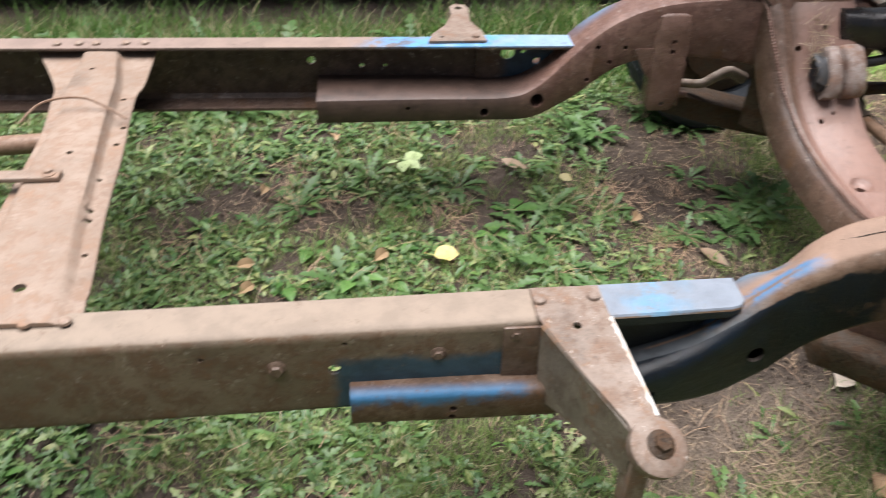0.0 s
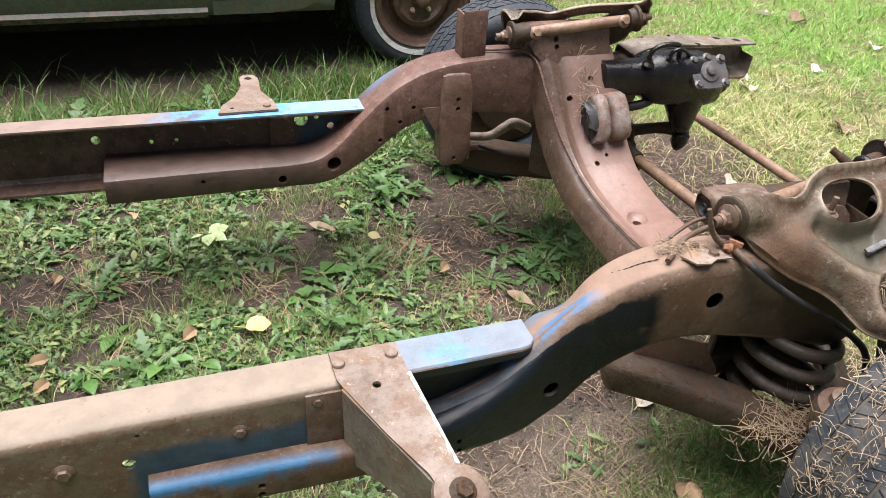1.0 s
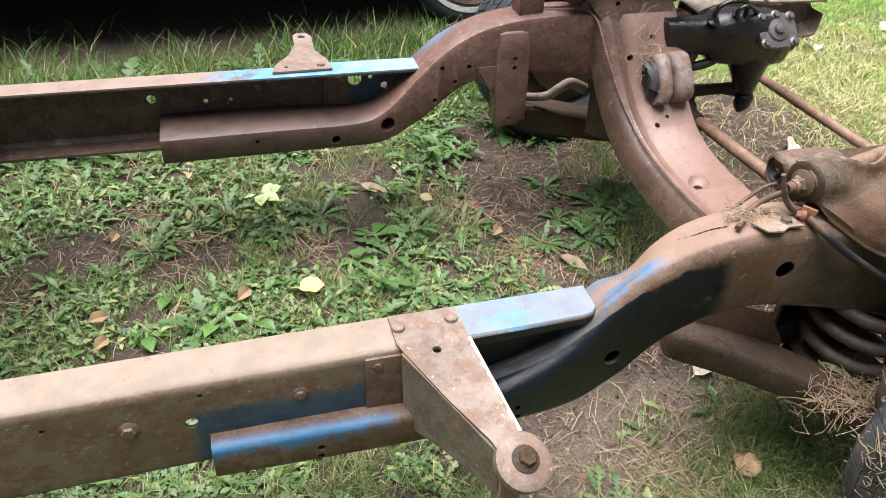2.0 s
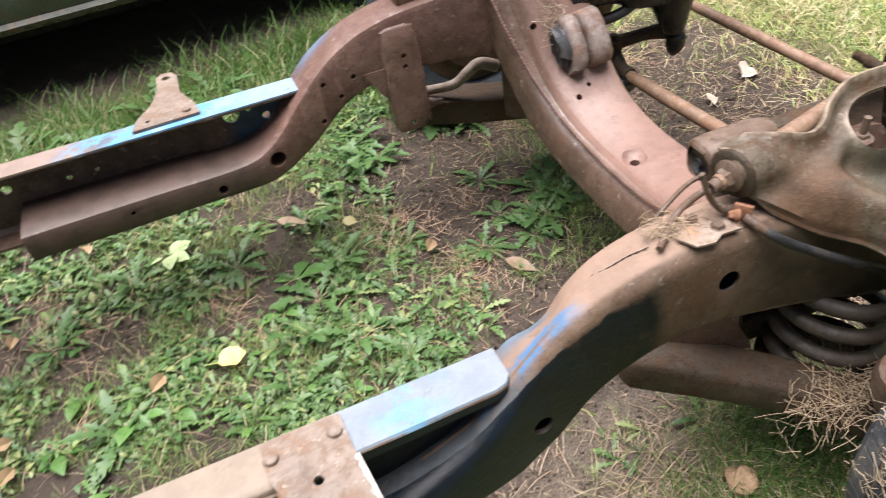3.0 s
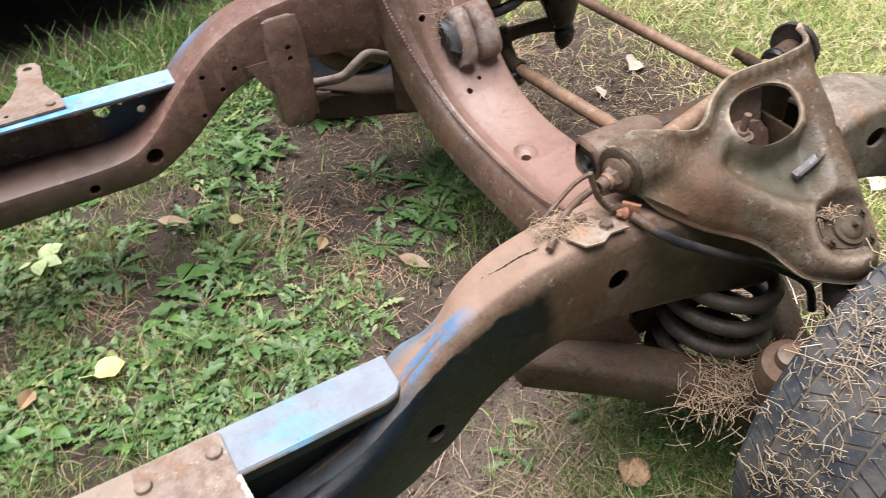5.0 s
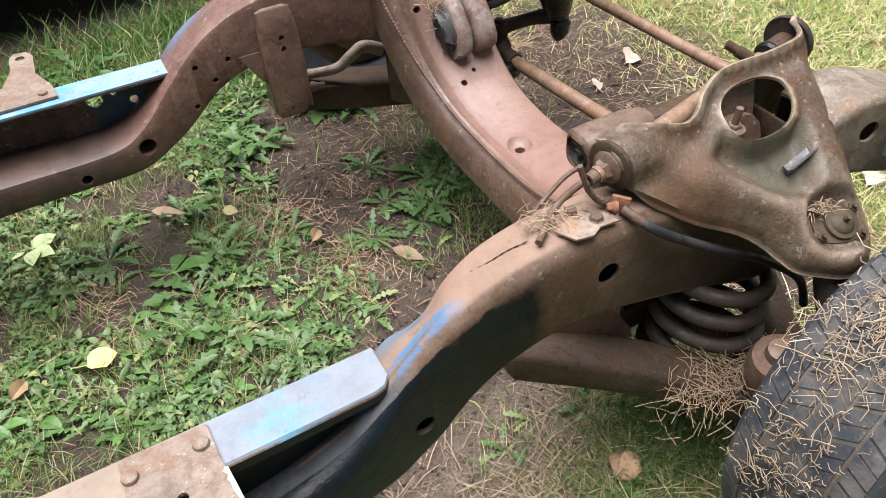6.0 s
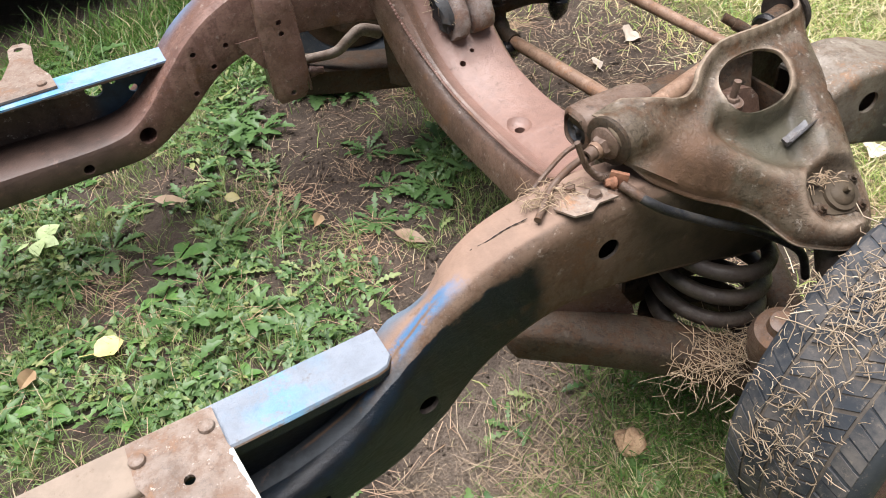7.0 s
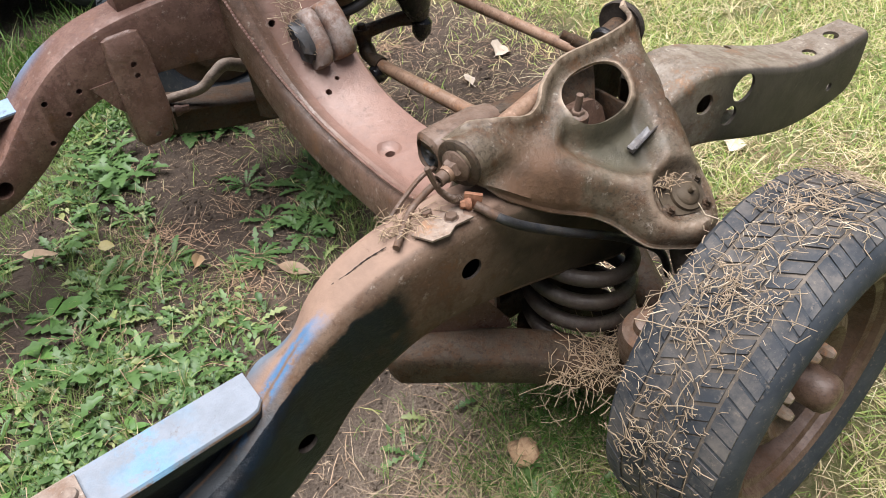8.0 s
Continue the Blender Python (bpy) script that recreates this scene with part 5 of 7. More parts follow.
# ---- rear crossmember ----
def rear_cross():
    bm = bmesh.new()
    # along the hat section: y, outer brim, top edge, top edge, inner brim, depth of the brims
    st = [(-0.50, -0.660, -0.640, -0.500, -0.468, 0.010), (-0.44, -0.668, -0.645, -0.507, -0.476, 0.010), (-0.40, -0.672, -0.650, -0.512, -0.480, 0.014), (-0.20, -0.690, -0.665, -0.541, -0.507, 0.020), (0.0, -0.699, -0.675, -0.564, -0.525, 0.024),
          (0.11, -0.706, -0.676, -0.577, -0.538, 0.026), (0.27, -0.732, -0.696, -0.593, -0.554, 0.027), (0.335, -0.748, -0.703, -0.605, -0.551, 0.027), (0.44, -0.795, -0.714, -0.628, -0.556, 0.022), (0.532, -0.845, -0.722, -0.640, -0.554, 0.012)]
    rings = []
    for y, bl, pl, pr, br, d in spline(st, 4):
        zz = float(np.interp(y, (-0.44, -0.36, 0.25, 0.42), (0.503, 0.501, 0.500, 0.486)))
        q = [(bl, -d - 0.005), (bl, -d - 0.001), (pl - 0.009, -d), (pl - 0.003, -d + 0.003), (pl + 0.002, -0.004), (pl + 0.008, 0.0), ((pl + pr) / 2, 0.001), (pr - 0.010, 0.0), (pr - 0.003, -0.003), (pr + 0.004, -d + 0.004), (pr + 0.010, -d), (br - 0.003, -d), (br, -d - 0.002), (br, -d - 0.006),
             (pr + 0.006, -d - 0.005), (pr - 0.006, -0.007), (pl + 0.008, -0.007), (pl - 0.006, -d - 0.005)]
        rings.append([(x, y, zz + h) for x, h in q])
    loft(bm, rings)
    x = part("rear_crossmember", bm, m_crossrear, chassis, "pale rust channel crossmember with drilled holes")
    holes(x, [(px, py, 0.5005 if px < -0.56 else 0.485, r) for px, py, r in ((-0.575, -0.42, 0.010), (-0.61, -0.02, 0.006), (-0.545, -0.085, 0.005), (-0.548, 0.12, 0.006), (-0.546, 0.05, 0.006), (-0.535, -0.19, 0.006), (-0.53, -0.22, 0.006), (-0.51, -0.32, 0.005), (-0.625, -0.10, 0.005), (-0.668, 0.37, 0.006), (-0.576, 0.25, 0.006))], (0, 0, 1))
    for px, py in ((-0.49, -0.495), (-0.545, -0.497), (-0.575, 0.5), (-0.62, 0.5), (-0.69, 0.5), (-0.73, 0.5), (-0.78, 0.5)):
        bm = bmesh.new()
        bolt(bm, (px, py, 0.498 if py < 0 else 0.494), (0, 0, 1), 0.010, 0.007)
        part("bolt", bm, m_crossrear, x)
    bm = bmesh.new()
    box(bm, -0.95, -0.60, -0.125, -0.095, 0.502, 0.512, 0.003)
    hexbolt(bm, (-0.62, -0.11, 0.512), (0, 0, 1), 0.009, 0.008)
    part("strap", bm, m_crossrear, x)
    bm = bmesh.new()
    tube(bm, spline([(-0.74, 0.10, 0.50), (-0.70, 0.14, 0.525), (-0.62, 0.155, 0.525), (-0.54, 0.13, 0.49)], 6), 0.0025, 6)
    part("wire", bm, m_rod, x)
    bm = bmesh.new()
    tube(bm, [(-1.1, 0.02, 0.46), (-0.8, 0.09, 0.455), (-0.70, 0.11, 0.45)], 0.02, 12)
    part("cross_tube", bm, m_rod, x)


rear_cross()

# ---- brake hose and fitting on the near rail ----
bm = bmesh.new()
tube(bm, spline([(0.878, -0.536, 0.606), (0.887, -0.5445, 0.599), (0.917, -0.548, 0.574), (0.99, -0.553, 0.523), (1.085, -0.562, 0.463), (1.165, -0.575, 0.395), (1.19, -0.580, 0.33)], 6), 0.0068, 10)
hose = part("brake_hose", bm, m_hose, chassis, "black rubber brake hose")
bm = bmesh.new()
tube(bm, spline([(0.862, -0.512, 0.620), (0.868, -0.522, 0.615), (0.876, -0.533, 0.608), (0.886, -0.5435, 0.5995)], 4), 0.0068, 12)
part("ferrule", bm, m_fitting, hose, "crimped rusty ferrule")
bm = bmesh.new()
box(bm, -0.003, 0.003, -0.012, 0.012, -0.008, 0.018, 0.001, axis((0.862, -0.506, 0.618), (0.1, -0.1, 1)))
hexbolt(bm, (0.857, -0.504, 0.621), (-0.9, 0.35, 0.1), 0.0065, 0.012)
part("fitting", bm, m_orange, hose, "orange rusted hose fitting")
way = spline([(0.812, -0.485, 0.690), (0.818, -0.488, 0.668), (0.826, -0.490, 0.648), (0.842, -0.493, 0.629), (0.864, -0.496, 0.621)], 10)
bm = bmesh.new()
tube(bm, way, 0.0042, 8)
part("bent_pipe", bm, m_fitting, hose)
bm = bmesh.new()
pts = []
for k in range(170):
    q = 12 + (len(way) - 14) * k / 169
    a, b = way[int(q)], way[int(q) + 1]
    pts.append(a + (b - a) * (q % 1) + np.array([0, math.cos(k * 0.75), math.sin(k * 0.75)]) * 0.0062)
tube(bm, pts, 0.0015, 5)
part("wound_wire", bm, m_fitting, hose, "rusty wire wound round the pipe")
bm = bmesh.new()
tube(bm, spline([(0.741, -0.505, 0.613), (0.767, -0.483, 0.616), (0.79, -0.466, 0.620), (0.83, -0.450, 0.624), (0.885, -0.438, 0.626)], 6), 0.0050, 10)
part("pipe_stub", bm, m_fitting, hose)
bm = bmesh.new()
tube(bm, spline([(0.765, -0.452, 0.612), (0.80, -0.437, 0.620), (0.845, -0.42, 0.626), (0.89, -0.42, 0.630)], 6), 0.0034, 8)
part("pipe_stub", bm, m_fitting, hose)
bm = bmesh.new()
sheet(bm, [(0.768, -0.500), (0.800, -0.486), (0.835, -0.489), (0.852, -0.497), (0.842, -0.512), (0.850, -0.524), (0.822, -0.522), (0.806, -0.531), (0.782, -0.527)][::-1], 0.003, Matrix.Translation((0, 0, 0.617)) @ Matrix.Rotation(0.002, 4, "Y"))
plate = part("clamp_plate", bm, m_scrap, chassis, "bent thin metal clamp plate")
for x, y in ((0.826, -0.507), (0.806, -0.478)):
    bm = bmesh.new()
    hexbolt(bm, (x, y, 0.612), (0, 0, 1), 0.009, 0.009)
    part("bolt", bm, m_fitting, plate, "rusty bolt head")
for s_ in (-1,):
    bm = bmesh.new()
    rings = []
    for x, q in ((0.862, 0.80), (0.866, 0.95), (0.89, 1.0), (0.95, 1.0), (0.975, 0.85), (1.0, 0.55)):
        rings.append([(x, s_ * (0.408 - 0.029 * q * math.copysign(abs(math.cos(a)) ** 0.6, math.cos(a))), 0.644 + 0.031 * q * math.copysign(abs(math.sin(a)) ** 0.6, math.sin(a))) for a in (2 * math.pi * k / 24 for k in range(24))])
    loft(bm, rings)
    sad = part("shaft_saddle", bm, m_fitting, chassis, "rounded saddle that carries the pivot shaft")
    cut(sad, [((0.862, s_ * 0.408, 0.644), (-1, 0, 0), 0.0245)], 0.04)
    bm = bmesh.new()
    lathe(bm, [(0.0001, 0.002), (0.006, 0.006), (0.011, -0.002), (0.017, 0.005), (0.024, -0.003), (0.024, -0.03)], axis((0.868, s_ * 0.408, 0.644), (-1, 0, 0)), 20)
    part("rubber_plug", bm, m_hose, sad, "cracked black rubber")


# ---- the parked car behind ----
m_paint = steel("faded_green_paint", (0.115, 0.128, 0.100), (0.145, 0.155, 0.125), (0.09, 0.095, 0.075), 0.45, spec=0.5, bump=0.15)
m_trim = steel("rusty_trim", (0.20, 0.20, 0.175), (0.16, 0.155, 0.135), (0.13, 0.11, 0.085), 0.4, spec=0.6, bump=0.2)
m_floor = steel("black_underbody", (0.02, 0.018, 0.016), (0.03, 0.026, 0.022), (0.015, 0.013, 0.012), 0.9)
m_glass = Nodes("dark_window").done((0.02, 0.025, 0.025), 0.08, 0, 0.5)


def parked_car():
    car = thing("parked_car", "old faded green car with whitewall tyres parked on grass", "car", (0, 0, 0.005))
    y0 = 1.78
    prof = [(0.0, 0.335), (-0.03, 0.36), (-0.05, 0.45), (-0.06, 0.60), (-0.04, 0.80), (0.02, 0.98), (0.10, 1.02), (0.85, 1.06), (1.60, 1.02), (1.68, 0.98), (1.74, 0.80), (1.76, 0.60), (1.75, 0.45), (1.73, 0.36), (1.70, 0.335)]
    bm = bmesh.new()
    rings = []
    for x, sy, sz in ((-3.30, 0.80, 0.86), (-3.22, 0.92, 0.96), (-2.9, 0.98, 1.0), (-1.5, 1.0, 1.0), (0.16, 1.0, 1.0), (0.95, 0.995, 0.99), (1.45, 0.97, 0.95), (1.62, 0.93, 0.90), (1.70, 0.85, 0.82)):
        rings.append([(x, y0 + 0.85 + (y - 0.85) * sy, 0.335 + (z - 0.335) * sz) for y, z in prof])
    loft(bm, rings)
    body = part("body", bm, m_paint, car, "faded grey-green painted body")
    cut(body, [((1.02, y0 - 0.06, 0.37), (0, -1, 0), 0.375), ((-2.22, y0 - 0.06, 0.37), (0, -1, 0), 0.36)], 0.30)
    bm = bmesh.new()
    loft(bm, [[(-2.4, y0 + 0.22, 1.0), (-0.5, y0 + 0.22, 1.0), (-0.5, y0 + 1.48, 1.0), (-2.4, y0 + 1.48, 1.0)], [(-1.95, y0 + 0.36, 1.42), (-0.95, y0 + 0.36, 1.42), (-0.95, y0 + 1.34, 1.42), (-1.95, y0 + 1.34, 1.42)]])
    part("roof", bm, m_paint, car)
    bm = bmesh.new()
    box(bm, -1.95, -0.85, y0 + 0.24, y0 + 0.27, 1.06, 1.34, 0.01, Matrix.Translation((0, 0.02, 0)))
    part("side_window", bm, m_glass, car)
    bm = bmesh.new()
    loft(bm, [[(x, y0 - 0.012, 0.33), (x, y0 + 0.02, 0.322), (x, y0 + 0.03, 0.345), (x, y0 - 0.035, 0.375), (x, y0 - 0.045, 0.36)] for x in (-1.9, -1.0, 0.05, 0.155, 0.16)])
    part("sill_trim", bm, m_trim, car, "dull bright sill trim along the body's lower edge")
    bm = bmesh.new()
    loft(bm, [[(x, y0 - 0.035, 0.345 + q), (x, y0 + 0.02, 0.335 + q), (x, y0 + 0.03, 0.36 + q), (x, y0 - 0.045, 0.40 + q)] for x, q in ((0.18, 0.0), (0.40, 0.0), (0.52, 0.012), (0.60, 0.05), (0.625, 0.10))])
    part("wing_edge", bm, m_paint, car)
    # floor pan set low, and a sump added, to block light below the car
    bm = bmesh.new()
    box(bm, -3.0, 0.55, y0 + 0.30, y0 + 1.6, 0.20, 0.33, 0.01)
    part("floor_pan", bm, m_floor, car)
    bm = bmesh.new()
    box(bm, 0.50, 1.5, y0 + 0.45, y0 + 1.25, 0.25, 0.45, 0.03)
    part("sump", bm, m_floor, car)
    for x in (1.02, -2.22):
        wheel("wheel", car, (x, y0 + 0.085, 0.358), 0, 0, -1, 0.292, m_tyre_far, m_rimrust, "whitewall wheel with a rusty rim", True)
        wheel("wheel", car, (x, y0 + 1.60, 0.400), 0, 0, 1, 0.292, m_tyre_far, m_rimrust, "whitewall wheel with a rusty rim", True)


parked_car()


# ---- plants ----
def vnoise(x, y, scale, seed):
    """Smooth value noise in 0 to 1."""
    g = np.random.RandomState(seed).rand(64, 64)
    u, v = np.asarray(x) * scale + 100, np.asarray(y) * scale + 100
    i, j = np.floor(u).astype(int), np.floor(v).astype(int)
    a, b = u - i, v - j
    a, b = a * a * (3 - 2 * a), b * b * (3 - 2 * b)
    q = lambda m, n: g[(i + m) % 64, (j + n) % 64]
    return (q(0, 0) * (1 - a) + q(1, 0) * a) * (1 - b) + (q(0, 1) * (1 - a) + q(1, 1) * a) * b


def blob(x, y, cx, cy, rx, ry):
    return np.exp(-(((x - cx) / rx) ** 2 + ((y - cy) / ry) ** 2) ** 1.6)


def bare(x, y):
    """Where the soil is trodden bare: 1 bare, 0 overgrown."""
    b = blob(x, y, 0.80, 0.42, 0.24, 0.36)
    b = np.maximum(b, blob(x, y, 0.86, -0.10, 0.30, 0.33))
    b = np.maximum(b, 0.9 * blob(x, y, 0.60, -0.38, 0.22, 0.20))
    b = np.maximum(b, 1.0 * blob(x, y, 1.60, 0.62, 0.42, 0.52))
    b = np.maximum(b, 0.95 * blob(x, y, 0.85, 0.75, 0.35, 0.25))
    b = np.maximum(b, 0.92 * blob(x, y, -0.40, 0.455, 0.26, 0.085))
    b = np.maximum(b, 0.80 * blob(x, y, -0.20, 0.360, 0.12, 0.05))
    b = np.maximum(b, 0.85 * blob(x, y, -0.105, 0.430, 0.10, 0.085))
    b = np.maximum(b, 0.75 * blob(x, y, -0.29, 0.610, 0.10, 0.06))
    b = np.maximum(b, 0.75 * blob(x, y, -0.07, 0.66, 0.08, 0.07))
    b = np.maximum(b, 0.85 * blob(x, y, 0.40, 0.71, 0.10, 0.06))
    b = np.maximum(b, 0.80 * blob(x, y, 0.355, 0.307, 0.05, 0.05))
    b = np.maximum(b, 0.55 * blob(x, y, 0.53, 0.30, 0.08, 0.16))
    b = np.maximum(b, 0.98 * blob(x, y, -0.6, 2.6, 2.4, 0.95))
    return b


def stuff(name, V, F, material, label, category):
    me = bpy.data.meshes.new(name)
    me.from_pydata(V.reshape(-1, 3), [], F)
    me.materials.append(material)
    me.shade_smooth()
    return tagged(new(name, me), label, category, kind="stuff")


def blades(rng, x, y, h, w, lean, z0=None):
    """Curved grass blades: five points and three triangles each."""
    n = len(x)
    a = rng.uniform(0, 2 * np.pi, n)
    f = rng.uniform(0, 2 * np.pi, n)
    z = ground_z(x, y) - 0.004 if z0 is None else z0
    dx, dy = np.cos(a) * w / 2, np.sin(a) * w / 2
    lx, ly = np.cos(f) * lean * h, np.sin(f) * lean * h
    drop = h * np.sqrt(np.clip(1 - 0.65 * np.minimum(lean, 1.2) ** 2, 0.08, 1))
    V = np.empty((n, 5, 3))
    V[:, 0] = np.stack([x - dx, y - dy, z], 1)
    V[:, 1] = np.stack([x + dx, y + dy, z], 1)
    V[:, 2] = np.stack([x + 0.35 * lx - dx * 0.8, y + 0.35 * ly - dy * 0.8, z + 0.62 * drop], 1)
    V[:, 3] = np.stack([x + 0.35 * lx + dx * 0.8, y + 0.35 * ly + dy * 0.8, z + 0.62 * drop], 1)
    V[:, 4] = np.stack([x + lx, y + ly, z + drop], 1)
    b = np.arange(n)[:, None] * 5
    F = np.concatenate([b + [0, 1, 3], b + [0, 3, 2], b + [2, 3, 4]], 1).reshape(-1, 3)
    return V, F


def scatter(rng, n, x0, x1, y0, y1, weight):
    x, y = rng.uniform(x0, x1, n), rng.uniform(y0, y1, n)
    k = rng.rand(n) < weight(x, y)
    return x[k], y[k]


def leaf_shape(kind):
    """Half widths along a leaf: oval, or toothed like a dandelion's."""
    if kind == "lance":
        t = np.linspace(0, 1, 8)
        return t, np.array([0.018, 0.030, 0.085, 0.125, 0.140, 0.120, 0.070, 0.006])
    if kind == "oval":
        t = np.linspace(0, 1, 6)
        return t, np.array([0.02, 0.11, 0.21, 0.235, 0.15, 0.01])
    t = np.array([0, 0.14, 0.22, 0.28, 0.38, 0.44, 0.54, 0.60, 0.70, 0.78, 0.90, 1.0])
    return t, np.array([0.014, 0.018, 0.075, 0.022, 0.12, 0.028, 0.15, 0.036, 0.15, 0.07, 0.075, 0.01])


def leaves(rng, kind, bx, by, bz, length, turn, rise, curl):
    """Leaves as folded, arched strips from their base; one shape, many sizes and directions."""
    t, w = leaf_shape(kind)
    k, n = len(t), len(bx)
    L = length[:, None]
    ang = rise[:, None] - curl[:, None] * t[None]
    s = np.diff(np.r_[0, t])[None] * L
    r = np.cumsum(np.cos(ang) * s, 1)
    z = np.cumsum(np.sin(ang) * s, 1)
    side = w[None] * L * rng.uniform(0.8, 1.15, (n, 1))
    lift = side * rng.uniform(0.1, 0.45, (n, 1))
    c, sn = np.cos(turn)[:, None], np.sin(turn)[:, None]
    tw = rng.uniform(-0.15, 0.15, (n, 1))
    V = np.empty((n, k, 3, 3))
    for q, o in enumerate((-1, 0, 1)):
        px = r
        py = o * side
        V[:, :, q, 0] = bx[:, None] + px * c - py * sn
        V[:, :, q, 1] = by[:, None] + px * sn + py * c
        V[:, :, q, 2] = bz[:, None] + z + abs(o) * lift + o * side * tw
    base = np.arange(n)[:, None] * (k * 3)
    quad = []
    for i in range(k - 1):
        for q in (0, 1):
            a = i * 3 + q
            quad += [(a, a + 1, a + 4), (a, a + 4, a + 3)]
    F = (base + np.array(quad).reshape(1, -1)).reshape(-1, 3)
    return V, F


rng = np.random.RandomState(7)


def weed_weight(x, y):
    n = vnoise(x, y, 5.5, 3) * 0.6 + vnoise(x, y, 14, 4) * 0.4
    patch = np.clip((n - 0.33) * 5, 0, 1)
    keep = np.ones(np.shape(x))
    for lx, ly in ((0.135, 0.215), (0.05, 0.68), (0.35, 0.635), (0.50, 0.56)):
        keep = keep * (1 - blob(x, y, lx, ly - 0.03, 0.06, 0.07))
    return keep * patch * np.clip(1 - 1.25 * bare(x, y), 0, 1)


# low oval-leaved weeds
px, py = scatter(rng, 8200, -1.3, 1.0, -0.75, 1.45, lambda x, y: weed_weight(x, y) * np.where((x > 0.45) & (y < -0.1), 0.05, 1) * np.clip(1.5 - np.maximum(x - 0.45, 0) * 2.2, 0.15, 1) * np.where(y < -0.28, 0.16, 1))
cnt = rng.randint(3, 7, len(px))
bx, by = np.repeat(px, cnt), np.repeat(py, cnt)
n = len(bx)
V, F = leaves(rng, "oval", bx + rng.normal(0, 0.012, n), by + rng.normal(0, 0.012, n), ground_z(bx, by) + rng.uniform(0.002, 0.022, n), rng.uniform(0.008, 0.025, n) * rng.choice([0.8, 1.0, 1.4], n), rng.uniform(0, 6.283, n), rng.uniform(0.1, 1.1, n), rng.uniform(0.2, 1.3, n))
stuff("low_weeds", V, F, m_weed, "low oval-leaved green weeds covering the soil", "weeds")
# toothed leaves lying between them
px, py = scatter(rng, 5200, -1.3, 1.05, -0.8, 1.5, lambda x, y: weed_weight(x, y) * np.clip(1.6 - np.maximum(x - 0.5, 0) * 2.5, 0.2, 1) * np.where(y < -0.28, 1.6, 1))
cnt = rng.randint(2, 6, len(px))
bx, by = np.repeat(px, cnt), np.repeat(py, cnt)
n = len(bx)
V, F = leaves(rng, "toothed", bx, by, ground_z(bx, by), rng.uniform(0.022, 0.075, n), rng.uniform(0, 6.283, n), rng.uniform(0.3, 0.95, n), rng.uniform(0.5, 1.4, n))
stuff("toothed_weeds", V, F, m_dandelion, "flat rosettes of toothed green weed leaves", "weeds")


# plantain leaves standing out of the mat
px, py = scatter(rng, 900, -1.2, 0.95, -0.8, 1.3, lambda x, y: weed_weight(x, y) * np.clip(1.3 - np.maximum(x - 0.5, 0) * 2.5, 0.1, 1))
cnt = rng.randint(2, 6, len(px))
bx, by = np.repeat(px, cnt), np.repeat(py, cnt)
n = len(bx)
V, F = leaves(rng, "lance", bx, by, ground_z(bx, by), rng.uniform(0.025, 0.065, n), rng.uniform(0, 6.283, n), rng.uniform(0.2, 0.9, n), rng.uniform(0.4, 1.4, n))
stuff("plantain", V, F, m_plantain, "smooth lance-shaped green leaves among the weeds", "weeds")
# fine grass tufts spreading from one point
px, py = scatter(rng, 700, -1.1, 1.1, -0.85, 1.2, lambda x, y: np.clip(0.9 - bare(x, y), 0.06, 1) * (0.2 + 0.8 * vnoise(x, y, 6, 61)))
cnt = rng.randint(14, 34, len(px))
bx, by = np.repeat(px, cnt), np.repeat(py, cnt)
n = len(bx)
V, F = blades(rng, bx + rng.normal(0, 0.006, n), by + rng.normal(0, 0.006, n), rng.uniform(0.03, 0.085, n), rng.uniform(0.0014, 0.0026, n), rng.uniform(0.5, 1.3, n))
stuff("grass_tufts", V, F, m_grass, "fine spreading grass tufts among the weeds", "grass")


# single dandelions that can be told apart
def dandelion(seed):
    r = np.random.RandomState(seed)
    n = 15 + seed % 5
    turn = np.arange(n) * 2.4 + r.uniform(-0.3, 0.3, n)
    length = r.uniform(0.06, 0.125, n)
    V, F = leaves(r, "toothed", np.cos(turn) * 0.008, np.sin(turn) * 0.008, np.zeros(n), length, turn, r.uniform(0.35, 1.05, n), r.uniform(0.6, 1.4, n))
    V[:, 0] = (0, 0, 0)
    bm = bmesh.new()
    vs = [bm.verts.new(p) for p in V.reshape(-1, 3)]
    for f in F:
        bm.faces.new([vs[i] for i in f])
    bmesh.ops.remove_doubles(bm, verts=bm.verts, dist=1e-5)
    me = bpy.data.meshes.new("dandelion")
    bm.to_mesh(me)
    bm.free()
    me.materials.append(m_dandelion)
    me.shade_smooth()
    return me


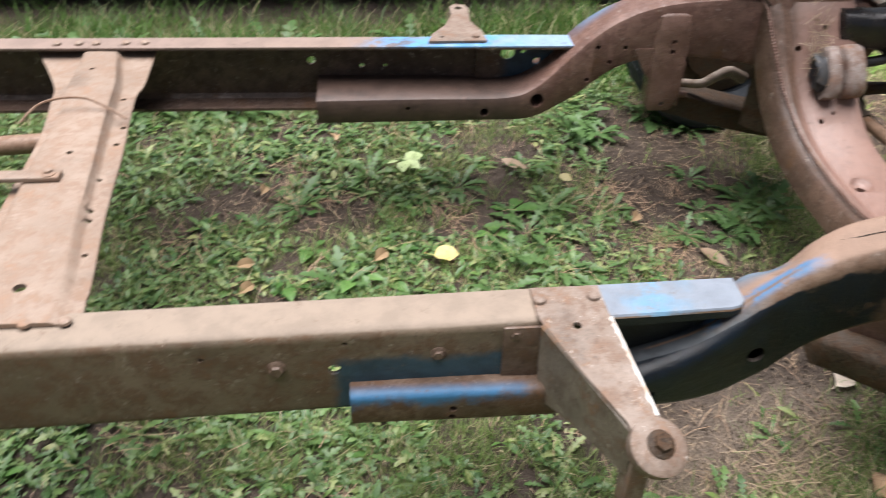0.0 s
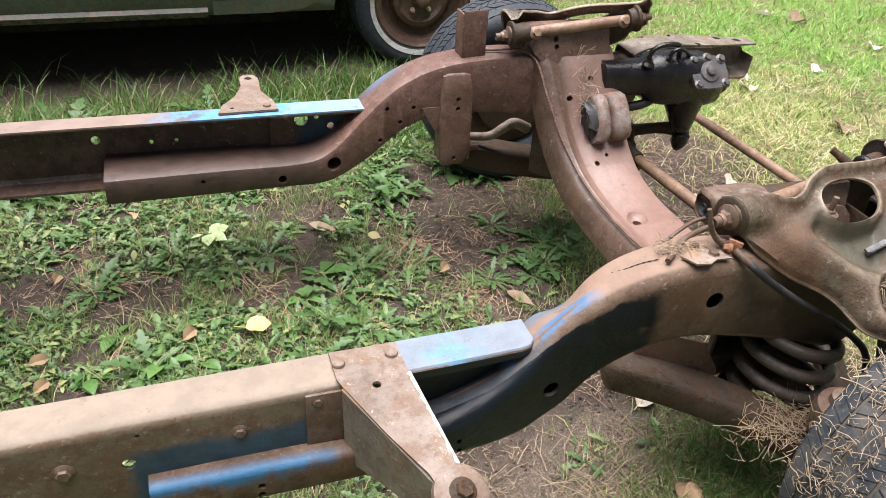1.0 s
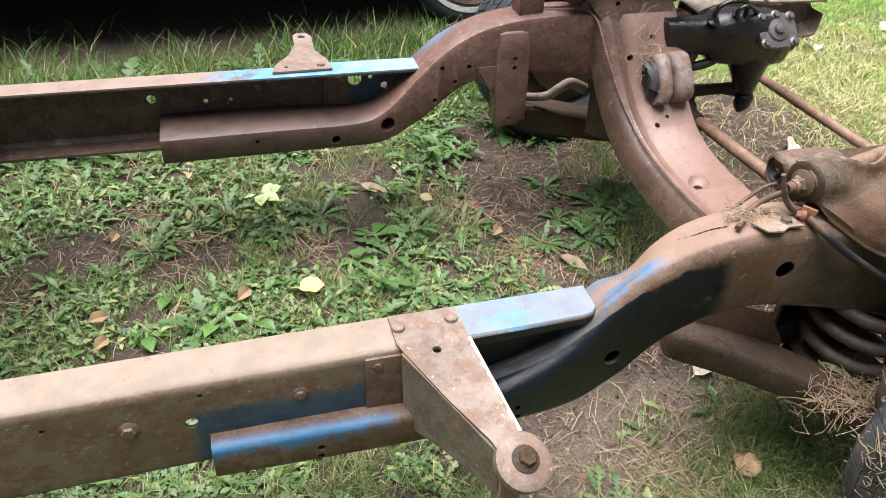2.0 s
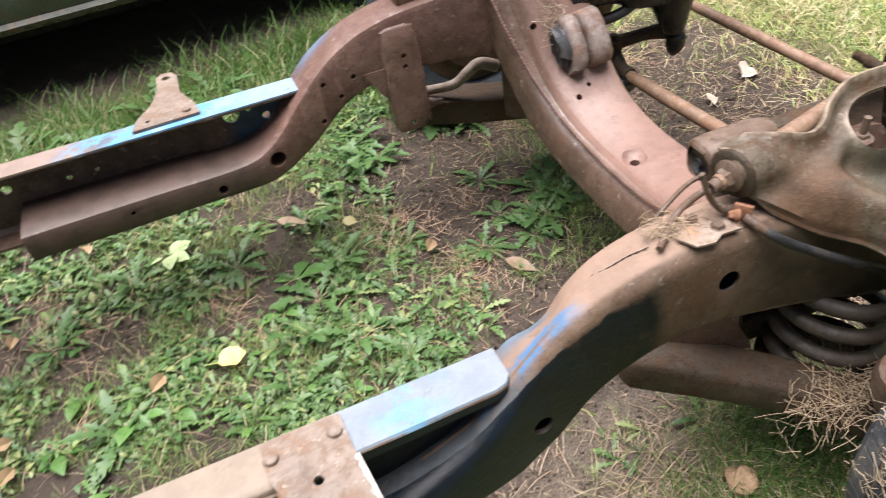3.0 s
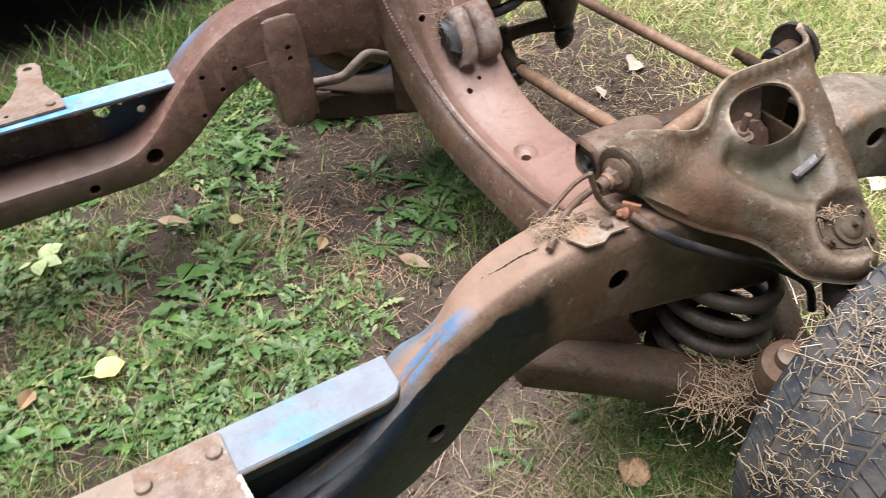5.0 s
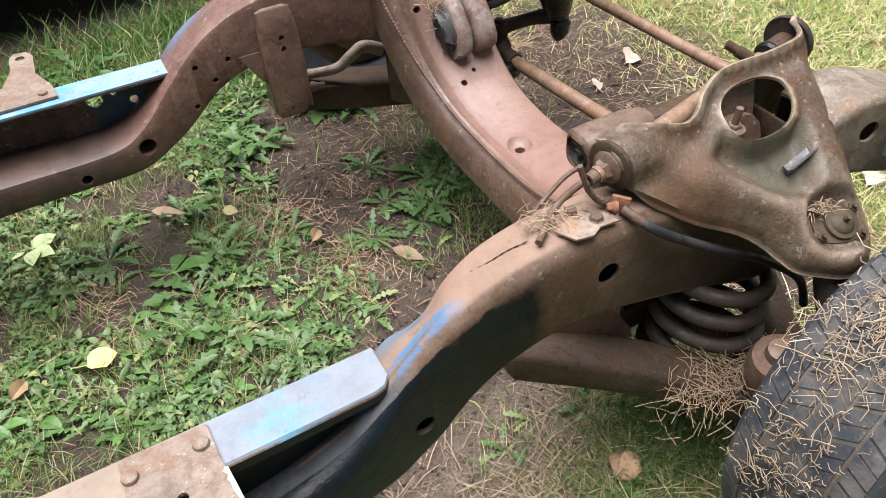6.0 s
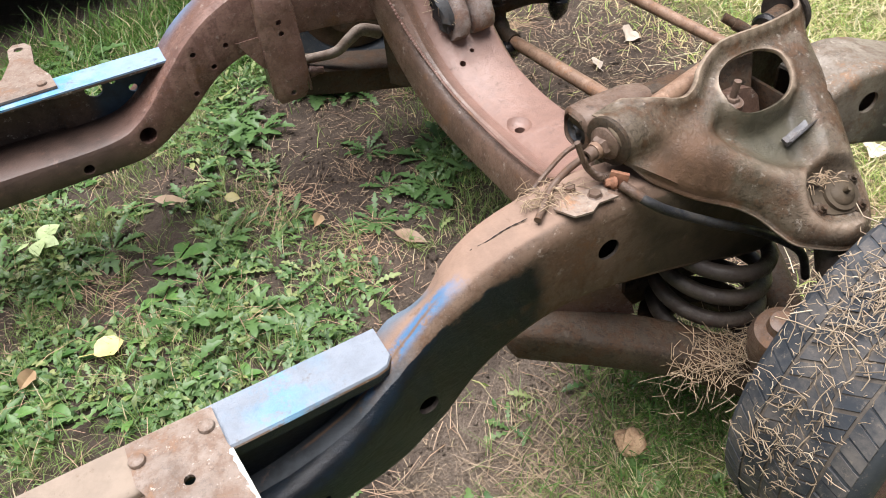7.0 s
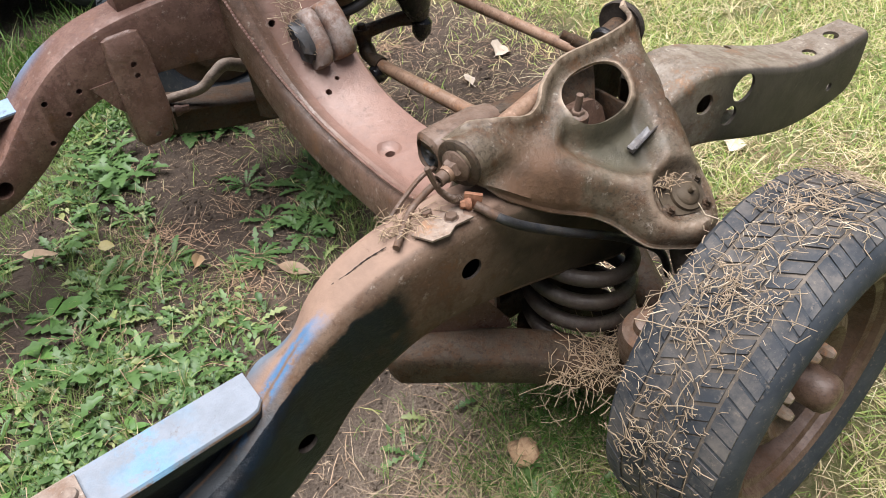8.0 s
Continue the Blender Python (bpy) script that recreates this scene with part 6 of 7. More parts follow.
rosettes = [dandelion(s) for s in range(11, 16)]
spots = [(0.59, 0.80, 1.2), (0.66, 0.78, 1.0), (0.54, 0.74, 0.9), (0.62, 0.88, 1.0), (0.96, 0.32, 1.1), (1.03, 0.36, 1.1), (1.06, 0.44, 1.0), (1.0, 0.42, 0.9), (0.91, 0.27, 0.7), (0.88, 0.54, 0.7), (0.91, 0.86, 0.9), (0.98, 0.82, 0.9), (0.86, 0.90, 0.8),
         (0.78, 0.27, 0.7), (0.86, 0.38, 0.6), (0.30, 0.21, 1.0), (0.42, 0.14, 1.0), (0.36, 0.30, 1.0), (0.26, 0.06, 0.9), (0.08, 0.47, 0.9), (-0.25, 0.45, 1.0), (0.44, 0.40, 0.9), (0.20, 0.52, 0.9), (0.5, 0.02, 0.9), (0.16, 0.02, 0.9), (-0.12, 0.12, 1.0), (-0.05, 0.60, 0.9),
         (-0.2, -0.72, 1.0), (0.05, -0.70, 0.9), (-0.45, -0.70, 1.0), (0.40, 0.60, 0.9), (-0.5, 1.15, 1.5), (-0.2, 1.25, 1.5), (0.05, 1.3, 1.4), (-0.75, 1.2, 1.5), (-0.35, 1.35, 1.6), (0.62, 0.40, 0.6)]
spots += [(float(x), float(y), float(q)) for x, y, q in zip(rng.uniform(-1.2, 0.55, 40), rng.uniform(0.95, 1.5, 40), rng.uniform(1.1, 1.8, 40))]
for i, (x, y, sc) in enumerate(spots):
    ob = new("dandelion", rosettes[i % 5])
    ob.matrix_basis = Matrix.Translation((x, y, float(ground_z(x, y)) - 0.002)) @ Matrix.Rotation(i * 1.7, 4, "Z") @ Matrix.Scale(sc, 4)
    tagged(ob, "green dandelion rosette growing from bare soil", "dandelion", "dandelions")



def broadleaf(seed):
    r = np.random.RandomState(seed)
    n = 5 + seed % 3
    turn = np.arange(n) * 2.3 + r.uniform(-0.4, 0.4, n)
    V, F = leaves(r, "oval", np.cos(turn) * 0.006, np.sin(turn) * 0.006, np.zeros(n), r.uniform(0.045, 0.085, n), turn, r.uniform(0.3, 0.8, n), r.uniform(0.6, 1.3, n))
    V[:, 0] = (0, 0, 0)
    bm = bmesh.new()
    vs = [bm.verts.new(p) for p in V.reshape(-1, 3)]
    for f in F:
        bm.faces.new([vs[i] for i in f])
    bmesh.ops.remove_doubles(bm, verts=bm.verts, dist=1e-5)
    me = bpy.data.meshes.new("broadleaf_weed")
    bm.to_mesh(me)
    bm.free()
    me.materials.append(m_plantain)
    me.shade_smooth()
    return me


broad = [broadleaf(s) for s in (31, 33, 35)]
for i, (x, y, sc) in enumerate(((0.325, 0.385, 1.1), (0.315, 0.205, 1.0), (-0.09, 0.136, 1.0), (-0.02, 0.12, 0.9), (0.22, 0.19, 0.8), (0.27, 0.29, 0.8), (-0.26, 0.14, 0.9), (0.36, 0.19, 0.9), (0.05, 0.45, 0.7), (-0.20, 0.27, 0.9))):
    ob = new("broadleaf_weed", broad[i % 3])
    ob.matrix_basis = Matrix.Translation((x, y, float(ground_z(x, y)) + 0.004)) @ Matrix.Rotation(i * 1.9, 4, "Z") @ Matrix.Scale(sc, 4)
    tagged(ob, "broad smooth-leaved green weed among smaller weeds", "weed", "broad-leaved weeds")

# grass between and around
def grass_weight(x, y):
    n = vnoise(x, y, 6, 8) * 0.6 + vnoise(x, y, 17, 9) * 0.4
    w = np.clip((n - 0.33) * 4, 0.03, 1) * np.clip(1.02 - 1.15 * bare(x, y), 0.015, 1)
    return np.maximum(w, 0.40 * blob(x, y, 0.98, -0.60, 0.22, 0.16))


gx1, gy1 = scatter(rng, 150000, -1.4, 1.3, -1.0, 1.1, lambda x, y: grass_weight(x, y) * np.where((y > -0.3) & (x < 0.9), 0.55, 1.6))
n = len(gx1)
V, F = blades(rng, gx1, gy1, rng.uniform(0.02, 0.06, n), rng.uniform(0.0015, 0.0032, n), rng.uniform(0.3, 1.2, n))
stuff("short_grass", V, F, m_grass, "short thin green grass among the weeds", "grass")
gx2, gy2 = scatter(rng, 90000, -2.2, 1.3, 0.9, 2.0, lambda x, y: np.clip(1.3 - 1.3 * bare(x, y), 0.05, 1) * (vnoise(x, y, 5, 12) * 1.2) * np.clip((y - 0.95) * 3, 0, 1) * np.clip((1.75 - y) * 4, 0.03, 1) * np.clip((1.4 - x) * 2, 0.2, 1))
n = len(gx2)
V, F = blades(rng, gx2, gy2, rng.uniform(0.03, 0.15, n), rng.uniform(0.0026, 0.0060, n), rng.uniform(0.4, 1.3, n))
stuff("long_grass", V, F, m_rough, "long uncut grass in front of the parked car", "grass")
# rough grass and dry stalks beside the near wheel
vx, vy = scatter(rng, 19000, 0.6, 1.5, -1.0, -0.3, lambda x, y: (0.75 * blob(x, y, 1.00, -0.66, 0.24, 0.20) + 0.8 * blob(x, y, 1.03, -0.50, 0.14, 0.10) + 0.25 * blob(x, y, 0.80, -0.80, 0.3, 0.12)) * np.clip(2.2 * vnoise(x, y, 14, 71) - 0.5, 0, 1))
n = len(vx)
V, F = blades(rng, vx, vy, rng.uniform(0.025, 0.085, n), rng.uniform(0.0020, 0.0048, n), rng.uniform(0.4, 1.3, n))
stuff("rough_grass", V, F, m_rough, "dark green grass tufts beside the near wheel", "grass")
# pale blades by the near wheel also make up for the shade there
gx3, gy3 = scatter(rng, 480000, 0.75, 5.2, -1.4, 4.6, lambda x, y: np.clip(0.9 * blob(x, y, 1.02, -0.66, 0.22, 0.15) + (x + np.where(y > 0, 0.45 * y, -0.5 * y) - 1.35 + 0.6 * (vnoise(x, y, 3, 15) - 0.5)) * 1.6, 0.05, 1) * np.clip(2.6 * vnoise(x, y, 11, 16) * vnoise(x, y, 4, 18) - 0.12, 0.10, 1) * np.clip(1.05 - bare(x, y), 0.03, 1))
green = gy3 + 0.9 * (vnoise(gx3, gy3, 1.6, 19) - 0.5) + 0.25 * (gx3 - 2.0) > 1.35
for far_, material, label in ((False, m_lawn, "yellow-green lawn with dry straw in it"), (True, m_lawn_green, "fresh green lawn beyond the chassis")):
    lx_, ly_ = gx3[green == far_], gy3[green == far_]
    n = len(lx_)
    V, F = blades(rng, lx_, ly_, rng.uniform(0.018, 0.060, n), rng.uniform(0.0022, 0.0050, n), rng.uniform(0.6, 1.4, n))
    stuff("lawn", V, F, material, label, "lawn")

sx, sy = scatter(rng, 16000, 0.45, 1.3, -1.0, -0.3, lambda x, y: 0.55 * blob(x, y, 0.92, -0.62, 0.34, 0.26) * (0.3 + 0.7 * vnoise(x, y, 9, 73)))
n = len(sx)
V, F = blades(rng, sx, sy, rng.uniform(0.02, 0.095, n), rng.uniform(0.0010, 0.0022, n), rng.uniform(1.15, 1.6, n), ground_z(sx, sy) + rng.uniform(0.002, 0.020, n))
V[:, :, 2] = ground_z(sx, sy)[:, None] + np.abs(V[:, :, 2] - ground_z(sx, sy)[:, None]) * 0.55
stuff("dry_stalks", V, F, m_drybits, "dry stalks and needles lying over the soil", "dry grass")
# thatch thickened beside the near wheel too, to lighten the shade
tx, ty = scatter(rng, 66000, 0.8, 4.2, -1.4, 3.6, lambda x, y: np.clip((x + np.where(y > 0, 0.45 * y, -0.5 * y) - 1.2) * 1.5 + 0.7 * blob(x, y, 1.02, -0.66, 0.22, 0.15), 0.0, 1) * np.clip(1.6 * vnoise(x, y, 7, 41) - 0.2, 0.05, 1) * np.clip(1.05 - bare(x, y), 0.08, 1) * np.clip(1.5 - 0.8 * y, 0.12, 1))
n = len(tx)
V, F = blades(rng, tx, ty, rng.uniform(0.03, 0.085, n), rng.uniform(0.0012, 0.0026, n), rng.uniform(1.1, 1.5, n), ground_z(tx, ty) + rng.uniform(0.004, 0.03, n))
stuff("dry_thatch", V, F, m_thatch, "pale dry grass stalks lying over the lawn", "dry grass")

ox, oy = scatter(rng, 130000, -4.5, 5.5, -3.6, 4.8, lambda x, y: np.clip((np.maximum(np.abs(x - 0.1) - 0.55, np.abs(y - 0.2)) - 1.0 + 0.7 * (vnoise(x, y, 4, 51) - 0.5)) * 2, 0, 1) * np.where((x < 1.5) & (y > 1.5) & (y < 3.6), 0.0, 1) * (0.3 + 0.7 * vnoise(x, y, 3, 52)) * np.clip(1.0 - 1.3 * bare(x, y), 0.0, 1))
n = len(ox)
V, F = blades(rng, ox, oy, rng.uniform(0.03, 0.08, n), rng.uniform(0.004, 0.009, n), rng.uniform(0.6, 1.4, n))
stuff("turf", V, F, m_grass, "patchy grass spreading round the chassis", "grass")

# crumbs of soil
cx_, cy_ = scatter(rng, 42000, -1.0, 1.7, -0.9, 1.2, lambda x, y: 0.08 + 0.7 * np.maximum(bare(x, y), blob(x, y, 0.8, -0.55, 0.4, 0.3)) * (y < 1.2))
n = len(cx_)
r_ = rng.gamma(1.8, 0.0009, n) + 0.0006
base = np.array([[1, 0, 0], [-1, 0, 0], [0, 1, 0], [0, -1, 0], [0, 0, 1], [0, 0, -1]], float)
V = base[None] * (r_[:, None, None] * rng.uniform(0.6, 1.4, (n, 6, 1))) + rng.normal(0, 0.2, (n, 6, 3)) * r_[:, None, None] + np.stack([cx_, cy_, ground_z(cx_, cy_) + r_ * 0.4], 1)[:, None]
oct_ = [(0, 2, 4), (2, 1, 4), (1, 3, 4), (3, 0, 4), (2, 0, 5), (1, 2, 5), (3, 1, 5), (0, 3, 5)]
F = (np.arange(n)[:, None] * 6 + np.array(oct_).reshape(1, -1)).reshape(-1, 3)
stuff("soil_crumbs", V, F, m_soil, "crumbs and small clods of brown soil", "soil")

# dry stalks and pine needles lying about
nx, ny = scatter(rng, 15000, -1.2, 2.3, -1.0, 1.3, lambda x, y: 0.12 + 0.22 * bare(x, y) * (y < 1.2) * vnoise(x, y, 5, 21) + 0.3 * (x > 1.1))
bun = scatter(rng, 170, -0.9, 2.2, -0.6, 1.1, lambda x, y: 0.42 * (y > 0.0) + 0.08 + 0.5 * (x > 1.1))
bun = (np.r_[bun[0], 0.69, 0.72, 0.70, 0.75, 0.16, 0.20, 0.12], np.r_[bun[1], 0.39, 0.24, 0.22, 0.25, 0.32, 0.28, 0.36])
pick = rng.randint(0, len(bun[0]), 1500)
turn0 = rng.uniform(0, 6.283, len(bun[0]))
nx = np.r_[nx, bun[0][pick] + rng.normal(0, 0.028, 1500)]
ny = np.r_[ny, bun[1][pick] + rng.normal(0, 0.028, 1500)]
n = len(nx)
a, ln = rng.uniform(0, 6.283, n), rng.uniform(0.02, 0.085, n)
a[-1500:] = turn0[pick] + rng.normal(0, 0.6, 1500)
ln[-1500:] = rng.uniform(0.03, 0.10, 1500)
w = rng.uniform(0.00035, 0.0008, n)
cx, cy = np.cos(a), np.sin(a)
high = np.where((nx < 0.6) & (ny > -0.4), 0.03, 0.012)
z0, z1 = rng.uniform(0.002, 1, n) * high, rng.uniform(0.1, 1.3, n) * high
ex, ey = nx + cx * ln, ny + cy * ln
mx_, my_ = (nx + ex) / 2 - cy * ln * rng.normal(0, 0.06, n), (ny + ey) / 2 + cx * ln * rng.normal(0, 0.06, n)
V = np.empty((n, 6, 3))
for q, (ux, uy, uz) in enumerate(((nx, ny, ground_z(nx, ny) + z0), (mx_, my_, ground_z(mx_, my_) + (z0 + z1) / 2 + 0.004), (ex, ey, ground_z(ex, ey) + z1))):
    V[:, 2 * q] = np.stack([ux - cy * w, uy + cx * w, uz], 1)
    V[:, 2 * q + 1] = np.stack([ux + cy * w, uy - cx * w, uz], 1)
b = np.arange(n)[:, None] * 6
F = np.concatenate([b + [0, 1, 3], b + [0, 3, 2], b + [2, 3, 5], b + [2, 5, 4]], 1).reshape(-1, 3)
stuff("pine_needles", V, F, m_needle, "brown pine needles and dry stalks on the soil", "needles")


# short dry bits lying on the trodden soil
hx, hy = scatter(rng, 60000, -0.9, 2.0, -1.0, 1.0, lambda x, y: np.clip(0.75 * bare(x, y) + np.where(y < -0.35, 0.35, 0.06), 0, 1) * (0.25 + 0.75 * vnoise(x, y, 7, 31)))
n = len(hx)
V, F = blades(rng, hx, hy, rng.uniform(0.006, 0.03, n), rng.uniform(0.0008, 0.0018, n), rng.uniform(1.0, 1.5, n))
V[:, :, 2] = ground_z(hx, hy)[:, None] + np.abs(V[:, :, 2] - ground_z(hx, hy)[:, None]) * 0.35 + 0.002
stuff("dry_bits", V, F, m_drybits, "short bits of dry grass on the soil", "dry grass")

# ---- straw on the tyre, on the lower arm and on the rail ----
def strands(name, starts, ends, mids, w, material, label):
    """Thin three-sided stalks."""
    n = len(starts)
    V = np.empty((n, 9, 3))
    for q, P in enumerate((starts, mids, ends)):
        d = ends - starts
        d /= np.linalg.norm(d, axis=1, keepdims=True) + 1e-9
        u = np.cross(d, [0.3, 0.5, 0.8])
        u /= np.linalg.norm(u, axis=1, keepdims=True)
        v = np.cross(d, u)
        for k in range(3):
            c = 2 * math.pi * k / 3
            V[:, q * 3 + k] = P + (u * math.cos(c) + v * math.sin(c)) * w[:, None]
    b = np.arange(n)[:, None] * 9
    F = np.concatenate([b + [q * 3 + i, q * 3 + (i + 1) % 3, q * 3 + 3 + (i + 1) % 3] for q in (0, 1) for i in range(3)] + [b + [q * 3 + i, q * 3 + 3 + (i + 1) % 3, q * 3 + 3 + i] for q in (0, 1) for i in range(3)], 1).reshape(-1, 3)
    return stuff(name, V, F, material, label, "straw")


def on_tyre(n):
    th = np.where(rng.rand(n) < 0.7, rng.choice(rng.normal(0.1, 0.7, 46), n) + rng.normal(0, 0.035, n), rng.normal(0.1, 0.8, n))
    z = np.clip(rng.normal(-0.015, 0.038, n), -0.08, 0.075)
    ln, d = rng.gamma(3.2, 0.0082, n).clip(0.008, 0.060), rng.uniform(0, 6.283, n)
    R = 0.2955
    def place(th, z, r):
        v = np.stack([-np.sin(th) * r, np.full(len(th), 0.0), np.cos(th) * r], 1)
        v[:, 1] = -z
        c, s_ = math.cos(radians(5)), math.sin(radians(5))
        return np.stack([v[:, 0] * c - v[:, 1] * s_, v[:, 0] * s_ + v[:, 1] * c, v[:, 2]], 1) + np.array([1.20, -0.78, 0.286])
    th = th + 0.35
    e = lambda k: (th + np.cos(d) * ln * k / R, z + np.sin(d) * ln * k)
    bend = rng.normal(0, 0.20, n)
    A = place(*e(0), R + rng.uniform(0.0035, 0.006, n))
    C = place(*e(1), R + rng.uniform(0.0035, 0.009, n))
    t2, z2 = e(0.5)
    B = place(t2 - np.sin(d) * ln * bend / R, z2 + np.cos(d) * ln * bend, R + rng.uniform(0.004, 0.009, n))
    return A, C, B


A, C, B = on_tyre(1250)
C[430:] = A[430:] + (C[430:] - A[430:]) * 0.40
B[430:] = A[430:] + (B[430:] - A[430:]) * 0.40
strands("dry_straw", A, C, B, np.r_[rng.uniform(0.0004, 0.0010, 430), rng.uniform(0.0004, 0.0010, 820)], m_straw, "dry straw stuck to the tyre tread")
n = 330
c0 = np.array([1.020, -0.592, 0.272])
A = c0 + rng.normal(0, 1, (n, 3)) * [0.045, 0.026, 0.010]
dd = rng.normal(0, 1, (n, 3)) * [1, 1, 0.35]
dd /= np.linalg.norm(dd, axis=1, keepdims=True)
C = A + dd * rng.uniform(0.02, 0.06, (n, 1))
strands("dry_straw", A, C, (A + C) / 2 + rng.normal(0, 0.004, (n, 3)), rng.uniform(0.0004, 0.0008, n), m_drybits, "brown needles heaped on the lower control arm")
n = 120
A = np.stack([rng.normal(0.775, 0.020, n), rng.normal(-0.474, 0.011, n), 0.611 + rng.uniform(0, 0.010, n)], 1)
dd = rng.normal(0, 1, (n, 3)) * [1, 0.8, 0.12]
dd /= np.linalg.norm(dd, axis=1, keepdims=True)
C = A + dd * rng.uniform(0.012, 0.034, (n, 1))
strands("dry_straw", A, C, (A + C) / 2 + [0, 0, 0.003], rng.uniform(0.0004, 0.0007, n), m_drybits, "dry needles lying on top of the rail")
n = 110
A = np.stack([rng.normal(1.02, 0.012, n), rng.normal(0.33, 0.03, n), rng.uniform(0.47, 0.58, n)], 1)
A[:, 2] = 0.475 + (A[:, 1] - 0.30) * 1.35 + rng.uniform(0.015, 0.05, n)
dd = rng.normal(0, 1, (n, 3))
dd /= np.linalg.norm(dd, axis=1, keepdims=True)
C = A + dd * rng.uniform(0.015, 0.045, (n, 1))
strands("dry_straw", A, C, (A + C) / 2, rng.uniform(0.0004, 0.0008, n), m_straw, "dry straw nest beside the engine mount")
n = 60
A = np.array(arm_point(-1, 0.082, 0.192, -0.018)) + rng.normal(0, 1, (n, 3)) * [0.014, 0.006, 0.003]
dd = rng.normal(0, 1, (n, 3)) * [1, 0.8, 0.3]
dd /= np.linalg.norm(dd, axis=1, keepdims=True)
C = A + dd * rng.uniform(0.006, 0.020, (n, 1))
strands("dry_straw", A, C, (A + C) / 2 + [0, 0, 0.002], rng.uniform(0.0004, 0.0008, n), m_drybits, "dry straw round the ball joint cap")


# ---- fallen leaves ----
def fallen(name, outline, x, y, size, turn, tip, material, label, curl=0.25):
    """A single leaf: a cupped blade with a rib and a stalk."""
    bm = bmesh.new()
    k = len(outline)
    mid = [bm.verts.new((t * size, 0, 0.12 * curl * size * math.sin(math.pi * t))) for t, w in outline]
    for o in (-1, 1):
        edge = [bm.verts.new((t * size + 0.02 * size * math.sin(7 * t + o), o * w * size, curl * w * size * (1.2 + 0.5 * math.sin(9 * t + o)))) for t, w in outline]
        for i in range(k - 1):
            bm.faces.new((mid[i], mid[i + 1], edge[i + 1], edge[i]))
    tube(bm, [(-0.45 * size, 0.02 * size, 0.01), (-0.2 * size, 0.0, 0.006), (0.02 * size, 0, 0.001)], 0.0009, 5)
    ob = new(name, finish(name, bm, material, 60))
    ob.matrix_basis = Matrix.Translation((x, y, float(ground_z(x, y)) + (0.030 if x < 0.7 else 0.014))) @ Euler((tip, 0.05, turn)).to_matrix().to_4x4()
    return tagged(ob, label, "leaf", "fallen leaves")


ROUND = [(0, 0.02), (0.1, 0.26), (0.3, 0.44), (0.55, 0.46), (0.8, 0.30), (0.95, 0.12), (1, 0.01)]
LONG = [(0, 0.02), (0.15, 0.13), (0.35, 0.20), (0.6, 0.19), (0.85, 0.09), (1, 0.01)]
fallen("fallen_leaf", ROUND, 0.104, 0.188, 0.062, 0.1, 0.1, m_leaf_yellow, "round yellow leaf lying on the weeds")
for k, (dx, dy, tr, sz) in enumerate(((0.002, -0.004, -0.75, 0.056), (-0.002, 0.006, 0.45, 0.064), (-0.020, 0.0, 3.5, 0.034), (0.0, -0.004, -1.7, 0.056))):
    fallen("fallen_leaf", [(t, w * (1.3 if k == 2 else 1.75)) for t, w in LONG], 0.052 + dx, 0.628 + dy, sz, tr, 0.15, m_leaf_pale, "pale green-yellow leaflet of a fallen sprig")
fallen("fallen_leaf", [(t, w * 0.75) for t, w in LONG], 0.335, 0.615, 0.085, -0.62, 0.7, m_leaf_fawn, "curled light brown leaf lying on the weeds")
fallen("fallen_leaf", [(t, w * 0.75) for t, w in ROUND], 0.490, 0.525, 0.040, -0.7, 0.4, m_leaf_olive, "small yellow-brown leaf on the weeds")
fallen("fallen_leaf", LONG, 0.80, 0.20, 0.085, -1.0, 0.2, m_leaf_brown, "light brown leaf lying on bare soil")
